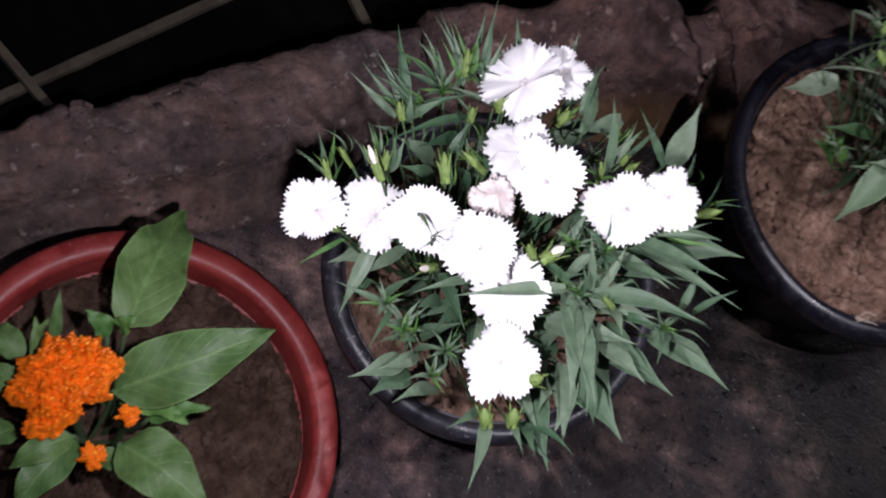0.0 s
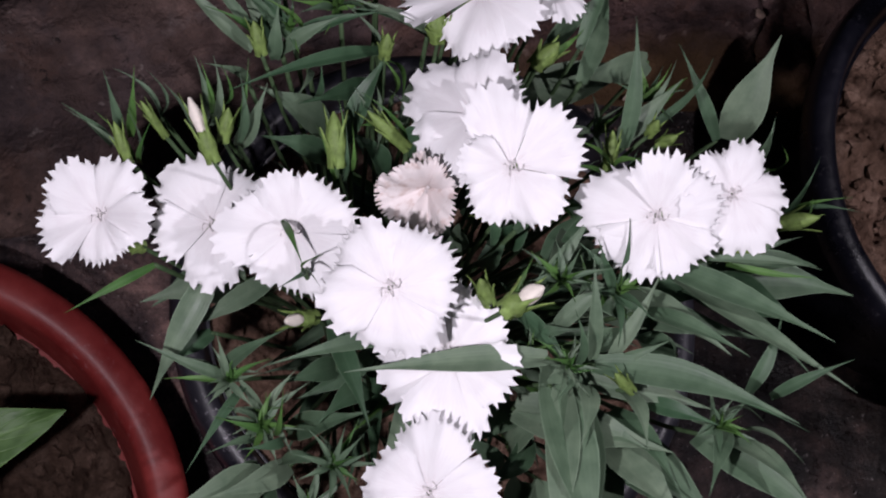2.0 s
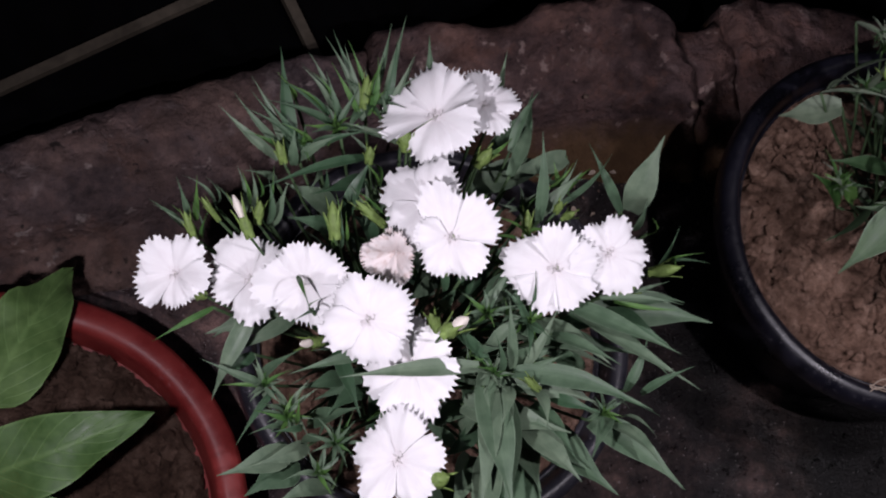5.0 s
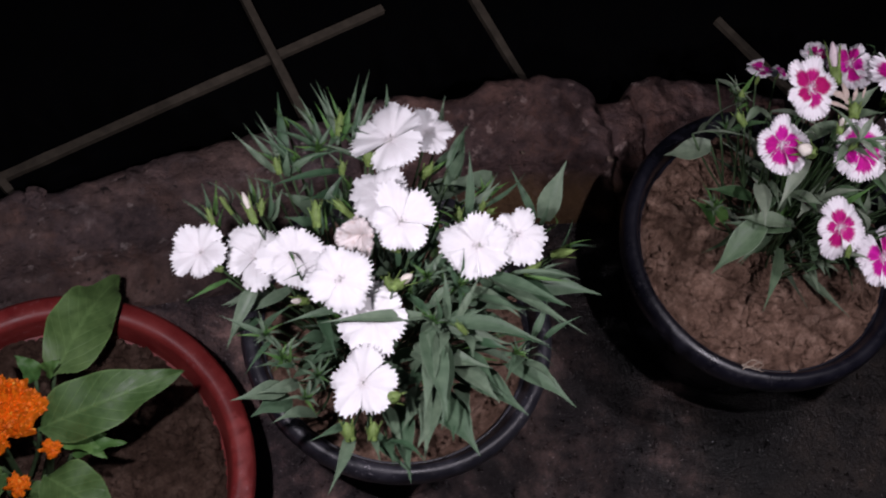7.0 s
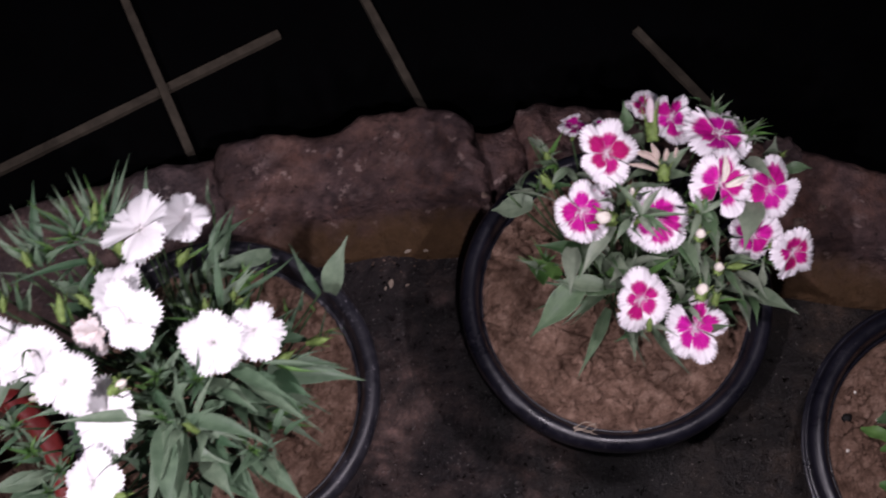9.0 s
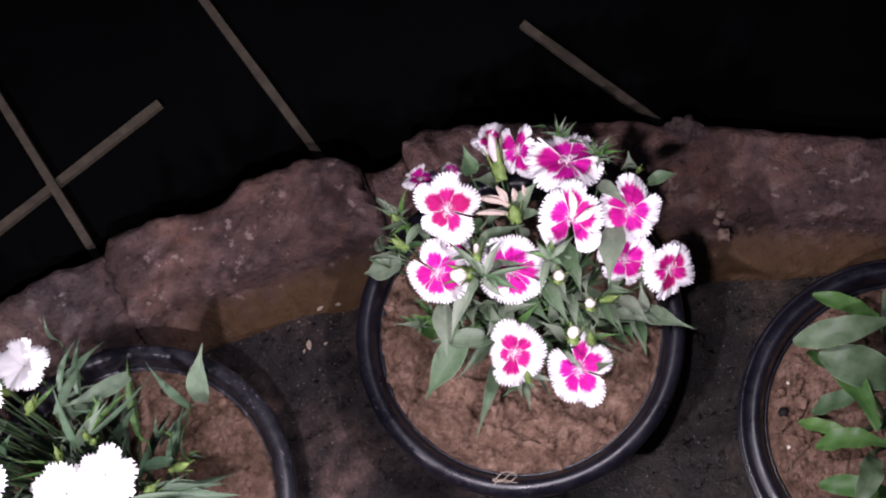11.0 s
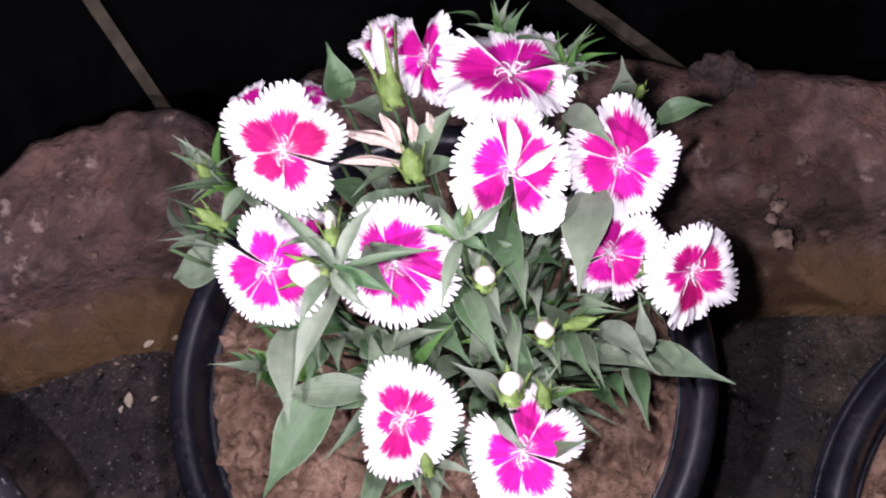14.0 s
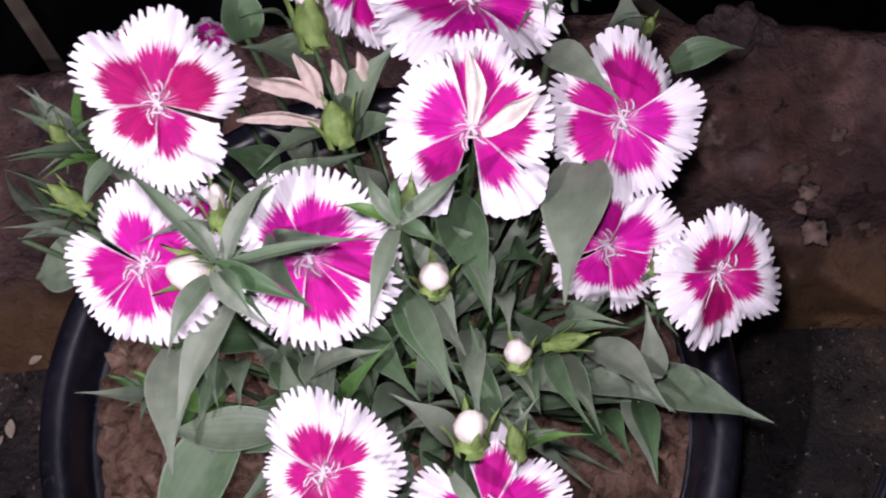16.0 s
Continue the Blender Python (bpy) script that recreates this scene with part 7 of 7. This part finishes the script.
leaf(orange_plant, (-0.2480, -0.0213, 0.1400), (-0.2207, -0.0300, 0.1550), 0.0139, 0.004, broad=True, fresh=True)
leaf(orange_plant, (-0.2466, -0.0371, 0.1500), (-0.2099, -0.0419, 0.1650), 0.0144, 0.004, broad=True, fresh=True)
stem(orange_plant, (-0.2466, -0.0371, 0.1500), 0.0014)
leaf(orange_plant, (-0.2535, -0.0515, 0.1400), (-0.2309, -0.0589, 0.1500), 0.0131, 0.004, broad=True, fresh=True)
stem(orange_plant, (-0.2535, -0.0515, 0.1400), 0.0014)
leaf(orange_plant, (-0.3104, 0.0173, 0.1400), (-0.3212, 0.0460, 0.1300), 0.0189, 0.010, broad=True)
stem(orange_plant, (-0.3104, 0.0173, 0.1400), 0.0014)
leaf(orange_plant, (-0.3013, 0.0129, 0.1500), (-0.2992, 0.0362, 0.1700), 0.0101, 0.004, broad=True)
stem(orange_plant, (-0.3013, 0.0129, 0.1500), 0.0014)
leaf(orange_plant, (-0.3106, -0.0134, 0.1500), (-0.3334, 0.0205, 0.1500), 0.0204, 0.010, broad=True)
stem(orange_plant, (-0.3106, -0.0134, 0.1500), 0.0014)
leaf(orange_plant, (-0.3227, -0.0227, 0.1400), (-0.3447, -0.0313, 0.1400), 0.0203, 0.010, broad=True)
stem(orange_plant, (-0.3227, -0.0227, 0.1400), 0.0014)
leaf(orange_plant, (-0.3151, -0.0039, 0.1400), (-0.3331, 0.0069, 0.1300), 0.0152, 0.004, broad=True)
stem(orange_plant, (-0.3151, -0.0039, 0.1400), 0.0014)
leaf(orange_plant, (-0.2822, -0.0497, 0.1300), (-0.2576, -0.0683, 0.1400), 0.0165, 0.004, broad=True)
stem(orange_plant, (-0.2822, -0.0497, 0.1300), 0.0014)
leaf(orange_plant, (-0.3008, 0.0284, 0.1300), (-0.2885, 0.0389, 0.1500), 0.0076, 0.004, broad=True)
stem(orange_plant, (-0.3008, 0.0284, 0.1300), 0.0014)
blossom(orange_plant, (-0.2944, -0.0127, 0.1750), 0.0274)
blossom(orange_plant, (-0.2598, -0.0362, 0.1700), 0.0061)
blossom(orange_plant, (-0.2853, -0.0548, 0.1650), 0.0074)
leaf(leafy_plant, (0.5274, -0.1051, 0.2200), (0.4680, -0.0924, 0.2150), 0.0187, 0.010, broad=True, blunt=True)
stem(leafy_plant, (0.5274, -0.1051, 0.2200), 0.0014)
leaf(leafy_plant, (0.4948, -0.1643, 0.2000), (0.4843, -0.0922, 0.1500), 0.0189, 0.010, broad=True, blunt=True, fresh=True)
stem(leafy_plant, (0.4948, -0.1643, 0.2000), 0.0014)
leaf(leafy_plant, (0.5249, -0.1394, 0.1700), (0.4835, -0.1030, 0.1900), 0.0279, 0.010, broad=True, blunt=True)
stem(leafy_plant, (0.5249, -0.1394, 0.1700), 0.0014)
leaf(leafy_plant, (0.5101, -0.1368, 0.1500), (0.4724, -0.1300, 0.1250), 0.0136, 0.004, broad=True, blunt=True)
stem(leafy_plant, (0.5101, -0.1368, 0.1500), 0.0014)
leaf(leafy_plant, (0.4919, -0.1544, 0.1250), (0.4631, -0.1303, 0.1120), 0.0106, 0.004, broad=True, blunt=True, fresh=True)
stem(leafy_plant, (0.4919, -0.1544, 0.1250), 0.0014)
leaf(leafy_plant, (0.5372, -0.0924, 0.1600), (0.5010, -0.0622, 0.1750), 0.0120, 0.004, broad=True, blunt=True, fresh=True)
stem(leafy_plant, (0.5372, -0.0924, 0.1600), 0.0014)
leaf(leafy_plant, (0.5032, -0.1731, 0.1600), (0.4599, -0.1544, 0.1500), 0.0155, 0.010, broad=True, blunt=True, fresh=True)
stem(leafy_plant, (0.5032, -0.1731, 0.1600), 0.0014)
leaf(leafy_plant, (0.4927, -0.2064, 0.1600), (0.4512, -0.1777, 0.1500), 0.0148, 0.004, broad=True, blunt=True, fresh=True)
stem(leafy_plant, (0.4927, -0.2064, 0.1600), 0.0014)
leaf(leafy_plant, (0.5283, -0.1160, 0.2000), (0.5616, -0.0979, 0.2200), 0.0197, 0.010, broad=True, blunt=True)
stem(leafy_plant, (0.5283, -0.1160, 0.2000), 0.0014)
leaf(leafy_plant, (0.5204, -0.1379, 0.2000), (0.5475, -0.1543, 0.2200), 0.0165, 0.010, broad=True, blunt=True)
stem(leafy_plant, (0.5204, -0.1379, 0.2000), 0.0014)
leaf(leafy_plant, (0.5050, -0.1563, 0.2000), (0.5112, -0.1957, 0.2200), 0.0179, 0.010, broad=True, blunt=True)
leaf(leafy_plant, (0.4862, -0.1756, 0.1800), (0.4612, -0.2014, 0.2000), 0.0166, 0.010, broad=True, blunt=True)
stem(leafy_plant, (0.4862, -0.1756, 0.1800), 0.0014)
leaf(leafy_plant, (0.5362, -0.1009, 0.1800), (0.5472, -0.0787, 0.2000), 0.0157, 0.010, broad=True, blunt=True)
stem(leafy_plant, (0.5362, -0.1009, 0.1800), 0.0014)
undergrowth(white_plant, 76, 0.095, 0.03, 0.13, 3)
undergrowth(pink_plant, 70, 0.072, 0.03, 0.12, 4)


# ---- small things on the ground ----
def fallen_petal(x, y, length, turn, z=0.004):
    bm = bmesh.new()
    rows = []
    for i in range(6):
        u = i / 5
        w = 0.28 * length * math.sin(math.pi * (0.1 + 0.85 * u))
        rows.append([bm.verts.new((length * (u - 0.5), w * k, 0.0012 * (k * k) + 0.0008 * math.sin(4 * u))) for k in (-1, 0, 1)])
    grid_faces(bm, rows)
    ob = part("fallen_petal", bm, DEBRIS)
    ob.matrix_world = pose(x, y, z, 0, 0, turn)
    tagged(ob, "dry pale fallen petal lying on the concrete", "petal", "fallen petals")


fallen_petal(0.1539, 0.0958, 0.008, 75)
fallen_petal(0.1485, 0.0926, 0.004, 60)
fallen_petal(0.1668, 0.091, 0.004, 20)
fallen_petal(0.1738, 0.1185, 0.006, 15, 0.008)
fallen_petal(0.1885, 0.1155, 0.005, -10, 0.008)


def grit(label, count, seed, where):
    """Pale grains lying on the concrete; where(rng) gives a place."""
    rng = random.Random(seed)
    bm = bmesh.new()
    for i in range(count):
        x, y = where(rng)
        size = rng.choice((0.0003, 0.0004, 0.0006, 0.001))
        add_grain(bm, Vector((x, y, 0.0022)), lambda co: Vector((co.x * rng.uniform(0.6, 1.5), co.y * rng.uniform(0.6, 1.5), co.z * 0.7)) * size)
    tagged(part("grit", bm, LIME, smooth=False), label, "grit", kind="stuff")


def beside_kerb(rng):
    x = rng.uniform(0.08, 0.6) if rng.random() < 0.5 else rng.gauss(0.16, 0.03)
    return x, along(FOOT, x) - abs(rng.gauss(0, 0.006)) - 0.004


def on_floor(rng):
    x = rng.choice((rng.uniform(-0.2, 0.2), rng.uniform(0.12, 0.2), rng.uniform(0.38, 0.56), rng.uniform(0.38, 0.5)))
    return x, min(along(FOOT, x) - 0.006, rng.uniform(-0.3, 0.1))


grit("pale mortar crumbs along the foot of the kerb", 70, 21, beside_kerb)
grit("pale grains of grit scattered on the dark floor", 90, 22, on_floor)


def pebble(x, y, z, r, mat, label):
    bm = bmesh.new()
    bmesh.ops.create_icosphere(bm, subdivisions=2, radius=r)
    for v in bm.verts:
        v.co *= 1 + 0.25 * noise.noise(v.co / r * 1.3 + Vector((x * 90, y * 90, 0)))
        v.co.z *= 0.7
    ob = part("pebble", bm, mat)
    ob.location = (x, y, z)
    tagged(ob, label, "pebble")


LUMP_BLACK = plain("lump_black", (0.006, 0.005, 0.005), 0.7, 0.3, 200)
# near-black lump where the soil has a round dark spot
pebble(0.4582, -0.1191, 0.1045, 0.0042, LUMP_BLACK, "round black lump on brown soil")
pebble(0.4796, -0.1272, 0.107, 0.0020, CREAM, "tiny white pebble on brown soil")
pebble(0.4701, -0.1015, 0.106, 0.0012, CREAM, "tiny white pebble on brown soil")
pebble(0.4503, -0.1431, 0.106, 0.0015, CREAM, "tiny white pebble on brown soil")


def dry_twig(x, y, z, length, turn):
    """A dry root with a few curling strands."""
    bm = bmesh.new()
    for i in range(4):
        pts = [(length * (q - 0.5), 0.0016 * (i - 1.5) + 0.0022 * math.sin(5 * q + i * 1.7), 0.0012 + 0.0012 * abs(math.sin(3 * q + i))) for q in (0, 0.15, 0.3, 0.45, 0.6, 0.75, 0.9, 1.0)]
        tube(bm, pts, 0.00045, 0.00025, 5)
    ob = part("dry_root", bm, DEBRIS)
    ob.matrix_world = pose(x, y, z, 0, 0, turn)
    tagged(ob, "thin dry root strands lying on the black pot rim", "root")


dry_twig(0.2581, -0.0859, 0.1365, 0.017, -12)
